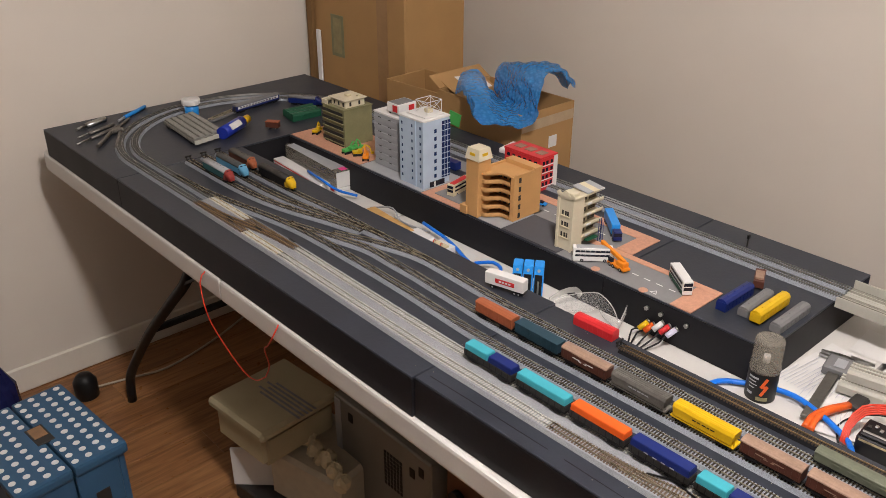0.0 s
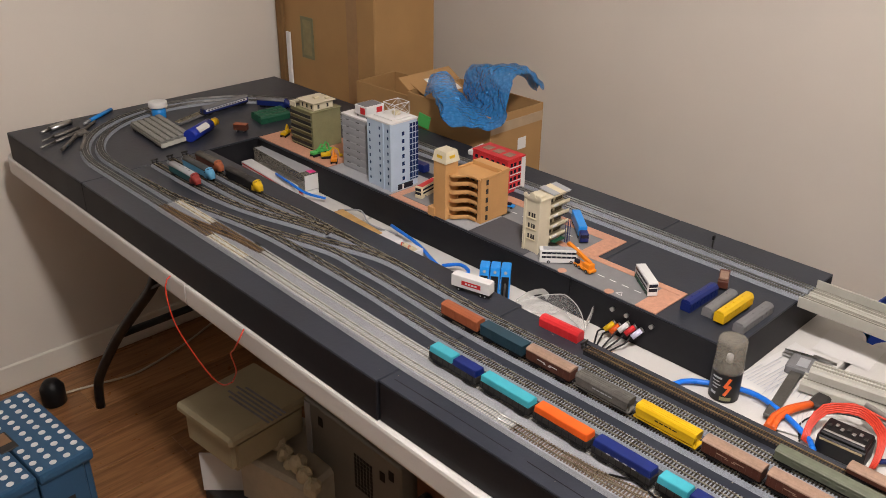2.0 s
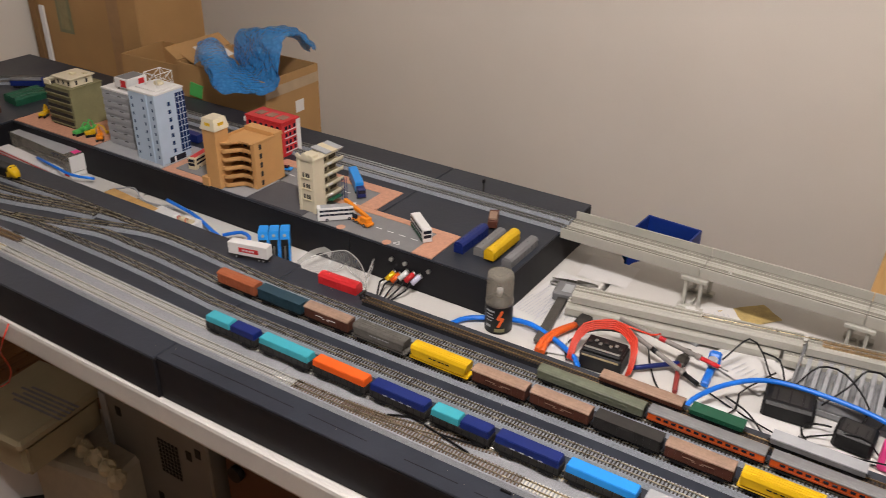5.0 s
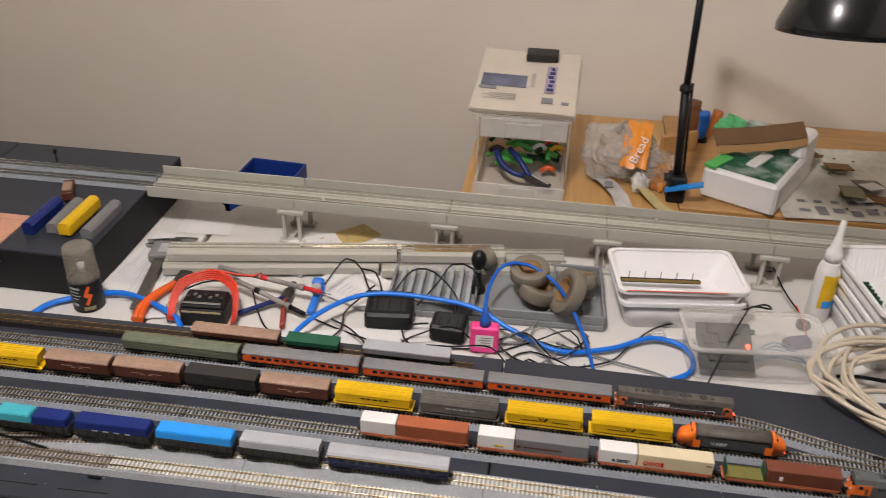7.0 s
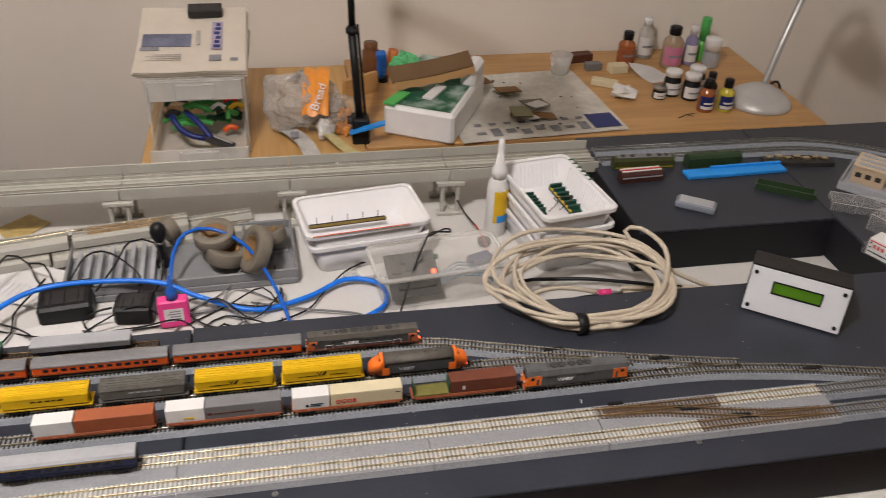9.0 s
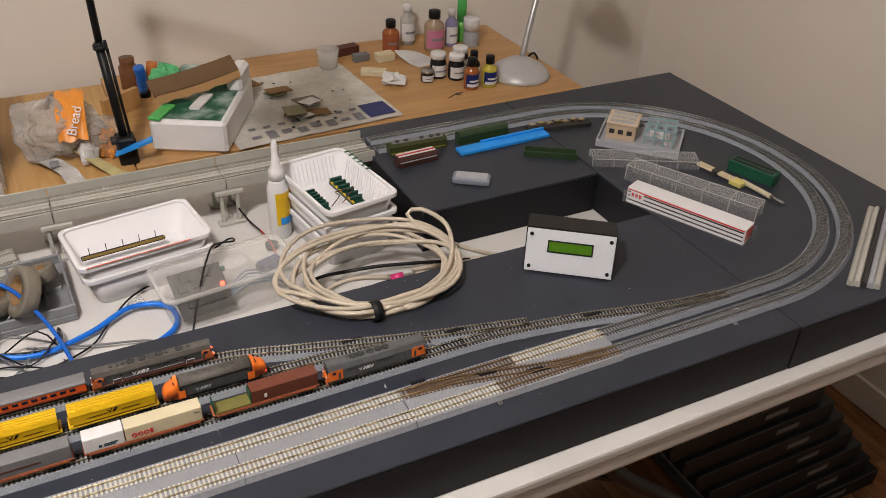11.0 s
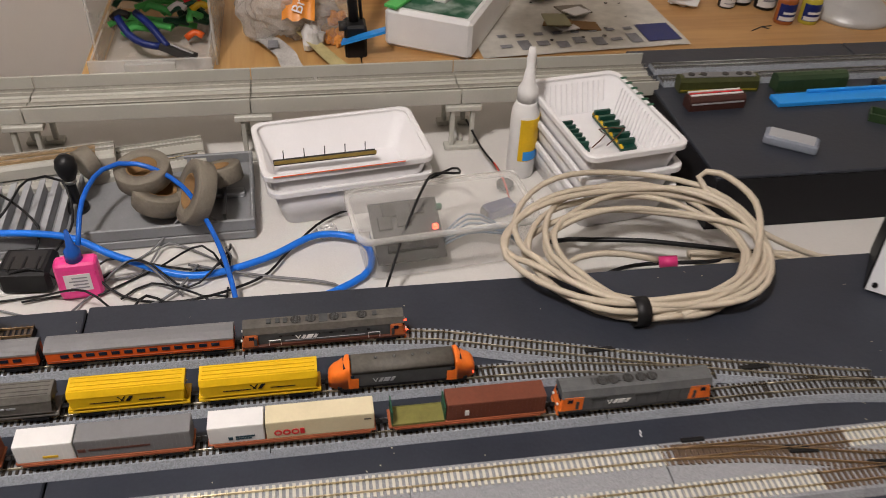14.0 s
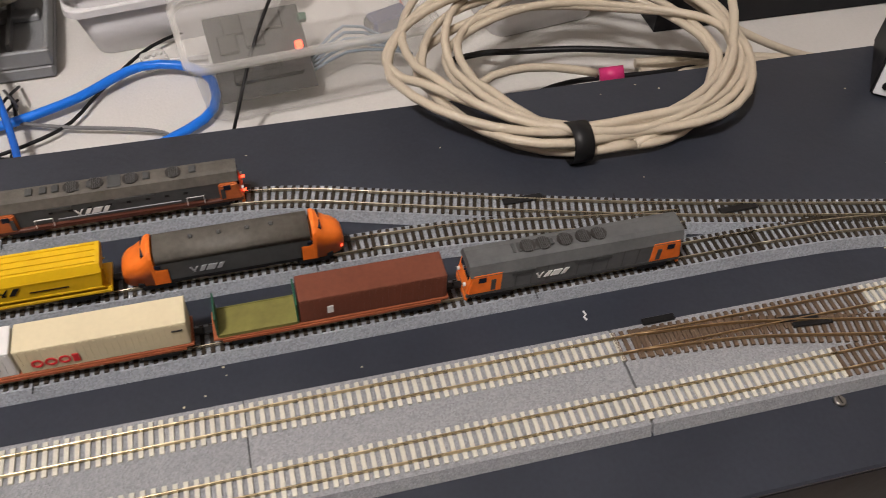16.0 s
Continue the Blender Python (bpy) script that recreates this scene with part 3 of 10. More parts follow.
# double crossovers, where both lines meet in a rusty diamond
def crossover(ya, yb):
    cb = thing("crossover_bed", "grey ballast slab under the crossover", "track bed", T((0, 0, 0)), group="track beds")
    half = (ya + yb) / 2
    g = 0.0003 if ya > yb else -0.0003
    for c, d in ((ya, half + g), (half - g, yb)):
        bm = bmesh.new()
        sweep(bm, [(x + 0.0165, y, Z0) for x, y in front_line(c, d)], [(-0.0305, 0), (0.0305, 0), (0.0275, 0.0060), (-0.0275, 0.0060)])
        part("ballast_section", bm, BALLAST2, cb)
    def at(f):
        return ya + (yb - ya) * f

    near = (-0.45, -0.15)
    track(front_line(at(0), at(0.40)), SLEEPC, RAILB, label=CONC, bed=0, singles=near)
    track(front_line(at(0.40), at(1)), SLEEPR, RAILR, label=RUST, bed=0, singles=near, name="crossover_track")
    track(front_line(at(0), at(0.54), 0.033), SLEEPR, RAILR, label=RUST, bed=0, singles=near, name="crossover_track")
    track(front_line(at(0.54), at(1), 0.033), SLEEPC, RAILB, label=CONC, bed=0, singles=near)
    track(bend([(xo(at(0.04)) + 0.0325, at(0.04)), (xo(at(0.25)) + 0.0280, at(0.25)), (xo(at(0.48)) + 0.0165, at(0.48)), (xo(at(0.71)) + 0.005, at(0.71)), (xo(at(0.94)) + 0.0005, at(0.94))]), SLEEPR, RAILR, label=RUST, bed=0, singles=near, name="crossover_track", z=Z0 + 0.0004)
    tilt = math.atan2(0.022, yb - ya)
    for f, off in ((0.38, 0.0265), (0.60, 0.0065)):
        for side in (-1, 1):
            bm = bmesh.new()
            box(bm, -0.0016, 0.0016, -0.011, 0.011, 0, 0.0014, 0.0004)
            frog = solid("crossing_frog", bm, BLACK, "black plastic crossing piece of the turnout", "track fitting", group="crossing pieces")
            frog.matrix_world = T((xo(at(f)) + off + side * 0.0023, at(f) + side * 0.003, Z0 + 0.0071)) @ Matrix.Rotation(-tilt if yb > ya else tilt + math.pi, 4, "Z")
    # point motor arm beside the blades
    y = at(0.10)
    bm = bmesh.new()
    box(bm, xo(y) + 0.0425, xo(y) + 0.0465, y - 0.009, y + 0.009, Z0 + 0.0060, Z0 + 0.0078, 0.0005)
    solid("switch_lever", bm, BLACK, "small black switch lever beside the turnout", "track fitting", group="crossing pieces")


crossover(-0.165, -0.43)
crossover(1.62, 1.93)
track(front_line(-0.43, -0.69) + arc(CX, -0.69, RO, 180, 270), SLEEPG, RAILG, label="outer curve of dark sleepered model track")
track(front_line(-0.43, -0.69, 0.033) + arc(CX, -0.69, RI, 180, 270), SLEEPG, RAILG, label="inner curve of dark sleepered model track")
track(arc(CX, -0.69, RO, 270, 360) + [(1.852, -0.372)], SLEEPG, RAILG, label="outer curve of dark sleepered model track")
track(arc(CX, -0.69, RI, 270, 360) + [(1.819, -0.372)], SLEEPG, RAILG, label="inner curve of dark sleepered model track")
track(front_line(1.93, 2.235) + arc(CX, 2.235, RO, 180, 0) + [(1.852, 0.885)], SLEEPG, RAILG, label="outer loop of dark sleepered model track")
track(front_line(1.93, 2.235, 0.033) + arc(CX, 2.235, RI, 180, 0) + [(1.819, 0.885)], SLEEPG, RAILG, label="inner loop of dark sleepered model track")

# yard lines
T3X, T4X, T5X, T6X = 1.309, 1.3525, 1.4040, 1.441
YARD = "yard track with dark sleepers on grey ballast"
track(yard_line(T3X, 1.60, -0.27), label=YARD, singles=(-0.30, 0.60))
track(bend([(T3X, -0.27), (1.306, -0.33), (1.293, -0.42), (1.278, -0.49), (1.264, -0.56), (1.256, -0.63)]), label=YARD, singles=(-0.70, 0.16))
track(bend([(T3X, 1.60), (1.306, 1.68), (1.295, 1.77), (1.277, 1.87), (1.262, 1.97), (1.256, 2.09)]), label=YARD)
track(yard_line(T4X, 1.46, -0.06), label=YARD, singles=(-0.30, 0.60))
track(bend([(T4X, -0.06), (1.3495, -0.12), (1.340, -0.18), (1.333, -0.235)]), label="turnout with dark sleepers on grey ballast", name="turnout", z=Z0 + 0.0002)
track(bend([(T4X, 1.46), (1.353, 1.53), (1.338, 1.60), (1.319, 1.67), (1.306, 1.72)]), label="turnout with dark sleepers on grey ballast", name="turnout", z=Z0 + 0.0002)
track(yard_line(T5X, 1.62, 0.04), label=YARD, singles=(-0.30, 0.60))
track(bend([(T5X, 0.04), (1.3975, -0.02), (1.381, -0.08), (1.361, -0.15), (1.341, -0.225), (1.324, -0.30), (1.311, -0.36)]), singles=(-0.40, 0.16), label="turnout ladder with dark sleepers on grey ballast", name="turnout", z=Z0 + 0.0004)
track(bend([(T5X, 1.62), (1.404, 1.72), (1.398, 1.82), (1.395, 1.95), (1.396, 2.155)]), label="stub siding with dark sleepers on grey ballast")
track(bend([(T5X, 1.40), (1.400, 1.46), (1.382, 1.53), (1.362, 1.585), (1.343, 1.63)]), label="turnout with dark sleepers on grey ballast", name="turnout", z=Z0 + 0.0004)
track(bend([(1.405, 1.56), (1.394, 1.64), (1.376, 1.73), (1.362, 1.83), (1.358, 1.95), (1.360, 2.155)]), label="stub siding with dark sleepers on grey ballast", z=Z0 + 0.0003)
track(bend([(1.388, 1.60), (1.370, 1.68), (1.345, 1.77), (1.329, 1.86), (1.322, 1.97), (1.322, 2.155)]), label="stub siding with dark sleepers on grey ballast", z=Z0 + 0.0006)
track(yard_line(T6X, 1.03, 0.30), SIDINGB, RAILR, BOARD_SIDE, "old siding with rusty rails and brown sleepers", bed=0.010)
for x, y in ((1.322, 2.16), (1.360, 2.16), (1.396, 2.16), (T6X + sway(1.035), 1.035)):
    t = thing("buffer_stop", "dark brown model buffer stop at the track end", "buffer stop", T((x, y, Z0 + 0.005)), group="buffer stops")
    bpart("beam", (-0.008, 0.008, -0.001, 0.001, 0.007, 0.0105), DARK, t)
    for s in (-0.0045, 0.0045):
        bpart("post", (s - 0.001, s + 0.001, -0.001, 0.001, 0, 0.008), DARK, t)
        bpart("brace", (s - 0.0008, s + 0.0008, -0.010, -0.001, 0.004, 0.0055), DARK, t)
# frogs and point motors along the ladders
for x, y in ((1.366, -0.15), (1.332, -0.27), (1.29, -0.44), (1.31, 1.69), (1.37, 1.56), (1.378, 1.70)):
    bm = bmesh.new()
    box(bm, x - 0.0024, x + 0.0024, y - 0.012, y + 0.012, Z0 + 0.0070, Z0 + 0.0085, 0.0005)
    solid("turnout_frog", bm, BLACK, "black plastic frog of a turnout", "track fitting", group="turnout frogs")
for x, y in ((1.252, -0.292), (1.262, 0.73), (1.205, 0.66)):
    bm = bmesh.new()
    box(bm, x - 0.0012, x + 0.0012, y - 0.007, y + 0.007, Z0, Z0 + 0.0035, 0.0004)
    solid("point_lever", bm, BLACK, "small black switch lever beside a turnout", "track fitting", group="point levers")
for x, y in ((1.207, -0.262), (1.208, 0.175), (1.206, -0.60), (1.21, 0.95)):
    t = thing("screw", "silver screw head sunk in the baseboard", "screw", T((x, y, Z0)), group="baseboard screws")
    cpart("head", (0, 0, 0), 0.0034, 0.0014, STEEL, t, seg=14, r2=0.0026)
    bpart("slot", (-0.002, 0.002, -0.0004, 0.0004, 0.0013, 0.0016), DARK, t)

# viaduct over the gap
for k in range(5):
    ya, yb = 0.884 - k * 0.2496, 0.884 - (k + 1) * 0.2496
    v = thing("viaduct", "grey plastic double track viaduct section", "viaduct", T((0, 0, 0)), group="viaduct sections")
    bm = bmesh.new()
    box(bm, 1.8045, 1.8665, yb + 0.0006, ya - 0.0006, 0.834, 0.8420, 0.001)
    part("deck", bm, VIADM, v)
    for x, top in ((1.802, 0.851), (1.8668, 0.8575)):
        bm = bmesh.new()
        box(bm, x, x + 0.0025, yb + 0.0006, ya - 0.0006, 0.832, top, 0.0006)
        part("parapet", bm, VIADM, v)
    for x in (1.819, 1.852):
        bm = bmesh.new()
        box(bm, x - 0.010, x + 0.010, yb + 0.0006, ya - 0.0006, 0.8420, 0.8435, 0.0005)
        part("track_plinth", bm, VIADM, v)
        for s in (-0.0048, 0.0048):
            bpart("rail", (x + s - 0.0005, x + s + 0.0005, yb, ya, 0.8435, 0.8475), RAILV, v)
    for s in (-1, 1):
        bpart("joint_bracket", (1.8035, 1.8660, (ya if s > 0 else yb) - s * 0.008 - 0.002, (ya if s > 0 else yb) - s * 0.008 + 0.002, 0.8315, 0.834), PIERM, v)
for y in (0.640, 0.388, 0.133, -0.117):
    p = thing("viaduct_pier", "pale grey plastic viaduct pier standing on the table", "bridge pier", T((0, y, 0)), group="viaduct piers")
    bpart("cap", (1.797, 1.812, -0.022, 0.022, 0.824, 0.831), PIERM, p, 0.001)
    bpart("cap", (1.858, 1.872, -0.022, 0.022, 0.824, 0.831), PIERM, p, 0.001)
    bpart("cross_beam", (1.812, 1.858, -0.006, 0.006, 0.822, 0.8314), PIERM, p, 0.001)
    for x in (1.800, 1.860):
        for yy in (-0.015, 0.010):
            bpart("column", (x, x + 0.008, yy, yy + 0.0055, 0.776, 0.824), PIERM, p, 0.0008)
        bpart("foot", (x - 0.003, x + 0.011, -0.022, 0.022, ZT, 0.776), PIERM, p, 0.001)
    bpart("brace", (1.808, 1.860, -0.002, 0.002, 0.776, 0.781), PIERM, p, 0.0005)


# ---- rolling stock: along y, rail top at z = 0 ----
def bogie(parent, y, material=BLACK):
    me = shared("bogie_" + material.name, lambda bm: (box(bm, -0.0085, 0.0085, -0.010, 0.010, 0.0025, 0.0055, 0.0006), box(bm, -0.0092, -0.0085, -0.008, 0.008, 0.0015, 0.004), box(bm, 0.0085, 0.0092, -0.008, 0.008, 0.0015, 0.004)), material)
    b = part("bogie", me, None, parent, m=T((0, y, 0)))
    wm = shared("wheelset", lambda bm: (cyl(bm, (-0.0048, 0, 0.0027), 0.0030, 0.0015, "X", 14), cyl(bm, (0.0048, 0, 0.0027), 0.0030, 0.0015, "X", 14), cyl(bm, (0, 0, 0.0027), 0.0008, 0.010, "X", 8)), STEEL)
    for s in (-0.0055, 0.0055):
        part("wheelset", wm, None, b, m=T((0, s, 0.0003)))


def coupling(parent, half):
    me = shared("coupling", lambda bm: box(bm, -0.002, 0.002, -0.004, 0.004, 0.004, 0.006, 0.0006), BLACK)
    for s in (-1, 1):
        part("coupling", me, None, parent, m=T((0, s * (half + 0.0005), 0)))


def stock(name, label, category, x, ya, yb, z=ZR, group="wagons of a model train", rz=0.0, bogies=True, bm_mat=BLACK):
    """The empty root of a vehicle that fills the track from ya to yb."""
    half = abs(ya - yb) / 2 - 0.003
    t = thing(name, label, category, T((x + sway((ya + yb) / 2), (ya + yb) / 2, z)) @ Matrix.Rotation(radians(rz), 4, "Z"), group)
    if bogies:
        for s in (-1, 1):
            bogie(t, s * (half - 0.016), bm_mat)
        coupling(t, half)
    return t, half


def ribs(parent, half, z0, z1, x, n, material, w=0.0007, name="rib"):
    me = shared(f"rib_{z0}_{z1}_{material.name}", lambda bm: box(bm, -0.0003, 0.0005, -w, w, z0, z1), material)
    for k in range(n):
        y = -half + (k + 0.5) * 2 * half / n
        for s in (-1, 1):
            part(name, me, None, parent, m=T((s * x, y, 0)) @ Matrix.Rotation(0 if s > 0 else math.pi, 4, "Z"))


def bars(parent, xside, y, z, spans, material, h=0.0022, name="lettering"):
    """Plain bars standing for writing or a mark on a side."""
    bm = bmesh.new()
    for a, b, dz in spans:
        box(bm, xside - 0.00015, xside + 0.00015, y + a, y + b, z + dz - h / 2, z + dz + h / 2)
    return part(name, bm, material, parent)


def slant_logo(parent, xside, y, z, hgt, material, n=5, lean=0.5):
    """A leaning wordmark shape: a broad wedge followed by upright strokes."""
    bm = bmesh.new()
    w = hgt * 0.50
    pos = [0.0, w * 2.3, w * 4.0, w * 5.1, w * 6.9][:n]
    for k, p in enumerate(pos):
        for dy in ((0.0,) if k else (0.0, w * 0.75)):
            l = (-lean if k == 0 and dy == 0 else lean) * hgt * 0.5
            q = w * (1.15 if k else 0.40)
            pts = [(y - p - dy + l, z - hgt / 2), (y - p - dy - q + l, z - hgt / 2), (y - p - dy - q - l, z + hgt / 2), (y - p - dy - l, z + hgt / 2)]
            a = [bm.verts.new((xside - 0.0002, u, v)) for u, v in pts]
            b = [bm.verts.new((xside + 0.0002, u, v)) for u, v in pts]
            bm.faces.new(a)
            bm.faces.new(b[::-1])
            for i in range(4):
                bm.faces.new((a[i], a[(i + 1) % 4], b[(i + 1) % 4], b[i]))
    return part("logo", bm, material, parent)


def coal_wagon(x, ya, yb, loads, lab):
    t, h = stock("open_wagon", f"black model wagon with a {lab} load cover", "wagon", x, ya, yb, group="front siding train")
    bpart("underframe", (-0.0085, 0.0085, -h, h, 0.0045, 0.0075), BLACK, t, 0.0005)
    bm = bmesh.new()
    box(bm, -0.0093, 0.0093, -h, h, 0.0075, 0.0165, 0.0006)
    body = part("body", bm, DARK, t)
    ribs(t, h, 0.008, 0.0163, 0.0093, 8, BLACK)
    n = len(loads)
    for k, mt in enumerate(loads):
        a, b = h - 0.001 - k * 2 * h / n, h - 2 * h / n * (k + 1) + 0.0006
        bm = bmesh.new()
        vs = box(bm, -0.0094, 0.0094, b, a, 0.0165, 0.0262)
        for v in vs:
            if v.co.z > 0.02:
                v.co.x *= 0.90
                v.co.y += 0.0008 if v.co.y < (a + b) / 2 else -0.0008
        bmesh.ops.bevel(bm, geom=bm.edges[:], offset=0.0008, segments=2, affect="EDGES")
        part("load_cover", bm, mt, t)
    if loads == [NAVY]:
        bars(t, -0.0094, 0, 0.0172, [(-0.022, -0.016, 0), (-0.010, -0.004, 0), (0.002, 0.008, 0), (0.014, 0.020, 0)], LGREY, 0.0016)
    return t


def hopper(x, ya, yb, side, lab, mark=True, dark=BLACK):
    t, h = stock("hopper_wagon", lab, "wagon", x, ya, yb, group="yard train of hoppers and vans")
    bm = bmesh.new()
    prof = [(-0.0070, 0.0070), (0.0070, 0.0070), (0.0095, 0.0098), (0.0095, 0.0215), (0.0075, 0.0255), (-0.0075, 0.0255), (-0.0095, 0.0215), (-0.0095, 0.0098)]
    sweep(bm, [(0, -h + 0.002, 0), (0, h - 0.002, 0)], prof)
    for v in bm.verts:
        if v.co.z < 0.008:
            v.co.y *= 0.84
        elif v.co.z < 0.012:
            v.co.y *= 0.95
    part("body", bm, side, t)
    bpart("sill", (-0.0092, 0.0092, -h, h, 0.0050, 0.0072), side, t, 0.0004)
    for s in (-1, 1):
        bpart("end_platform", (-0.008, 0.008, s * h - 0.006 * (s > 0), s * h + 0.006 * (s < 0), 0.0070, 0.0078), side, t)
        bpart("ladder", (-0.006, -0.005, s * (h - 0.002) - 0.0005, s * (h - 0.002) + 0.0005, 0.007, 0.020), side, t)
    for xx in (-0.0058, -0.002, 0.002, 0.0058):
        bpart("roof_rail", (xx - 0.0004, xx + 0.0004, -h + 0.004, h - 0.004, 0.0254, 0.0262), side, t)
    for z in (0.0103, 0.0208):
        for s in (-1, 1):
            bpart("side_strip", (s * 0.0095 - 0.0003, s * 0.0095 + 0.0003, -h * 0.93, h * 0.93, z - 0.0004, z + 0.0004), side, t)
    if mark:
        bars(t, -0.0098, 0, 0.0170, [(-0.026, -0.008, -0.0022), (0.006, 0.026, -0.0022)], dark, 0.0006, "arrow_mark")
        slant_logo(t, -0.0098, 0.005, 0.0170, 0.0046, dark, 2, 0.7)
    else:
        bars(t, -0.0097, -0.002, 0.0165, [(-0.016, -0.010, 0), (-0.0085, -0.005, 0), (-0.0035, 0.002, 0), (0.004, 0.009, 0), (0.0105, 0.016, 0)], dark, 0.0016, "lettering")
    return t


def van(x, ya, yb, side, roof, lab, doors=True, mark=None, group="yard train of hoppers and vans", z=ZR, rz=0.0, curved=True, bog=True, hgt=0.0225):
    t, h = stock("box_van", lab, "wagon", x, ya, yb, z, group, rz, bog)
    bpart("underframe", (-0.0085, 0.0085, -h, h, 0.0045, 0.0070), BLACK, t, 0.0005)
    bm = bmesh.new()
    box(bm, -0.0092, 0.0092, -h, h, 0.0070, hgt, 0.0006)
    part("body", bm, side, t)
    bm = bmesh.new()
    prof = [(-0.0096, hgt - 0.0005), (0.0096, hgt - 0.0005), (0.0092, hgt + 0.001), (0.006, hgt + 0.0028), (0, hgt + 0.0036), (-0.006, hgt + 0.0028), (-0.0092, hgt + 0.001)] if curved else \
           [(-0.0096, hgt - 0.0005), (0.0096, hgt - 0.0005), (0.0094, hgt + 0.0012), (-0.0094, hgt + 0.0012)]
    sweep(bm, [(0, -h - 0.0004, 0), (0, h + 0.0004, 0)], prof)
    part("roof", bm, roof, t)
    ribs(t, h, 0.0078, hgt - 0.001, 0.0092, 10, side)
    if doors:
        for s in (-1, 1):
            bpart("door", (s * 0.0094 - 0.0004, s * 0.0094 + 0.0004, -0.010, 0.010, 0.0075, hgt - 0.001), side, t, 0.0002)
    if mark is not None:
        bars(t, -0.0099, 0, 0.0150, [(-0.018, -0.004, 0.0012), (0.004, 0.018, 0.0012), (-0.007, -0.002, -0.0008), (0.002, 0.007, -0.0008)], mark, 0.0011, "lettering")
    return t


def coach(x, ya, yb, side, roof, lab, glazing=GLASSD, n=11, strip=None, group="passenger coaches", z=ZR, rz=0.0, lower=None, low=1.0):
    t, h = stock("passenger_coach", lab, "coach", x, ya, yb, z, group, rz)
    t.scale.z = low
    bpart("underframe", (-0.0085, 0.0085, -h, h, 0.0040, 0.0065), BLACK, t, 0.0005)
    bpart("equipment_box", (-0.007, 0.007, -0.016, 0.012, 0.0022, 0.0042), BLACK, t, 0.0004)
    bm = bmesh.new()
    box(bm, -0.0090, 0.0090, -h, h, 0.0065, 0.0195, 0.0006)
    part("body", bm, side, t)
    if lower:
        for s in (-1, 1):
            bpart("lower_panel", (s * 0.0091 - 0.0003, s * 0.0091 + 0.0003, -h + 0.001, h - 0.001, 0.0068, 0.0135), lower, t)
    bm = bmesh.new()
    sweep(bm, [(0, -h - 0.0003, 0), (0, h + 0.0003, 0)], [(-0.0093, 0.0190), (0.0093, 0.0190), (0.0091, 0.0210), (0.0070, 0.0232), (0.003, 0.0244), (-0.003, 0.0244), (-0.0070, 0.0232), (-0.0091, 0.0210)])
    part("roof", bm, roof, t)
    if strip:
        for s in (-1, 1):
            for zz in (0.0092, 0.0188):
                bpart("strip", (s * 0.0092 - 0.0002, s * 0.0092 + 0.0002, -h + 0.001, h - 0.001, zz - 0.0004, zz + 0.0004), strip, t)
    w = 2 * h / (n + 2) * 0.32
    me = shared(f"coach_window_{n}_{w:.4f}", lambda bm: box(bm, -0.0003, 0.0003, -w, w, 0.0128, 0.0165, 0.0001), glazing)
    for k in range(n):
        y = -h + 2 * h / (n + 2) * (k + 1.5)
        for s in (-1, 1):
            part("window", me, None, t, m=T((s * 0.0093, y, 0)))
    for s in (-1, 1):
        bpart("end_door", (-0.003, 0.003, s * h - 0.0004, s * h + 0.0008, 0.0065, 0.0185), DARK, t)
    return t


LOCO_O = mat("locomotive_orange", (0.78, 0.17, 0.02), 0.4, var=0.12, scale=120)
LOCO_G = mat("locomotive_grey", (0.089, 0.092, 0.095), 0.5, var=0.2, scale=90)
LOCO_DO = mat("grimy_locomotive_orange", (0.42, 0.11, 0.03), 0.55, var=0.3, scale=90)
LOCO_R = mat("grimy_locomotive_roof", (0.085, 0.078, 0.068), 0.6, var=0.35, scale=70)
LOCO_D = mat("locomotive_dark_grey", (0.055, 0.057, 0.058), 0.5, var=0.25, scale=90)


def fan(parent, y, x=0.0, z=0.0262, r=0.0042):
    b = part("fan", shared(f"fan_{r}", lambda bm: cyl(bm, (0, 0, 0), r, 0.0007, "Z", 20), DARK), None, parent, m=T((x, y, z)))
    part("grille", shared(f"grille_{r}", lambda bm: [box(bm, -r * 0.95, r * 0.95, k * r / 4 - 0.00012, k * r / 4 + 0.00012, 0.0007, 0.0010) for k in (-2, -1, 0, 1, 2)], LOCO_G), None, b)


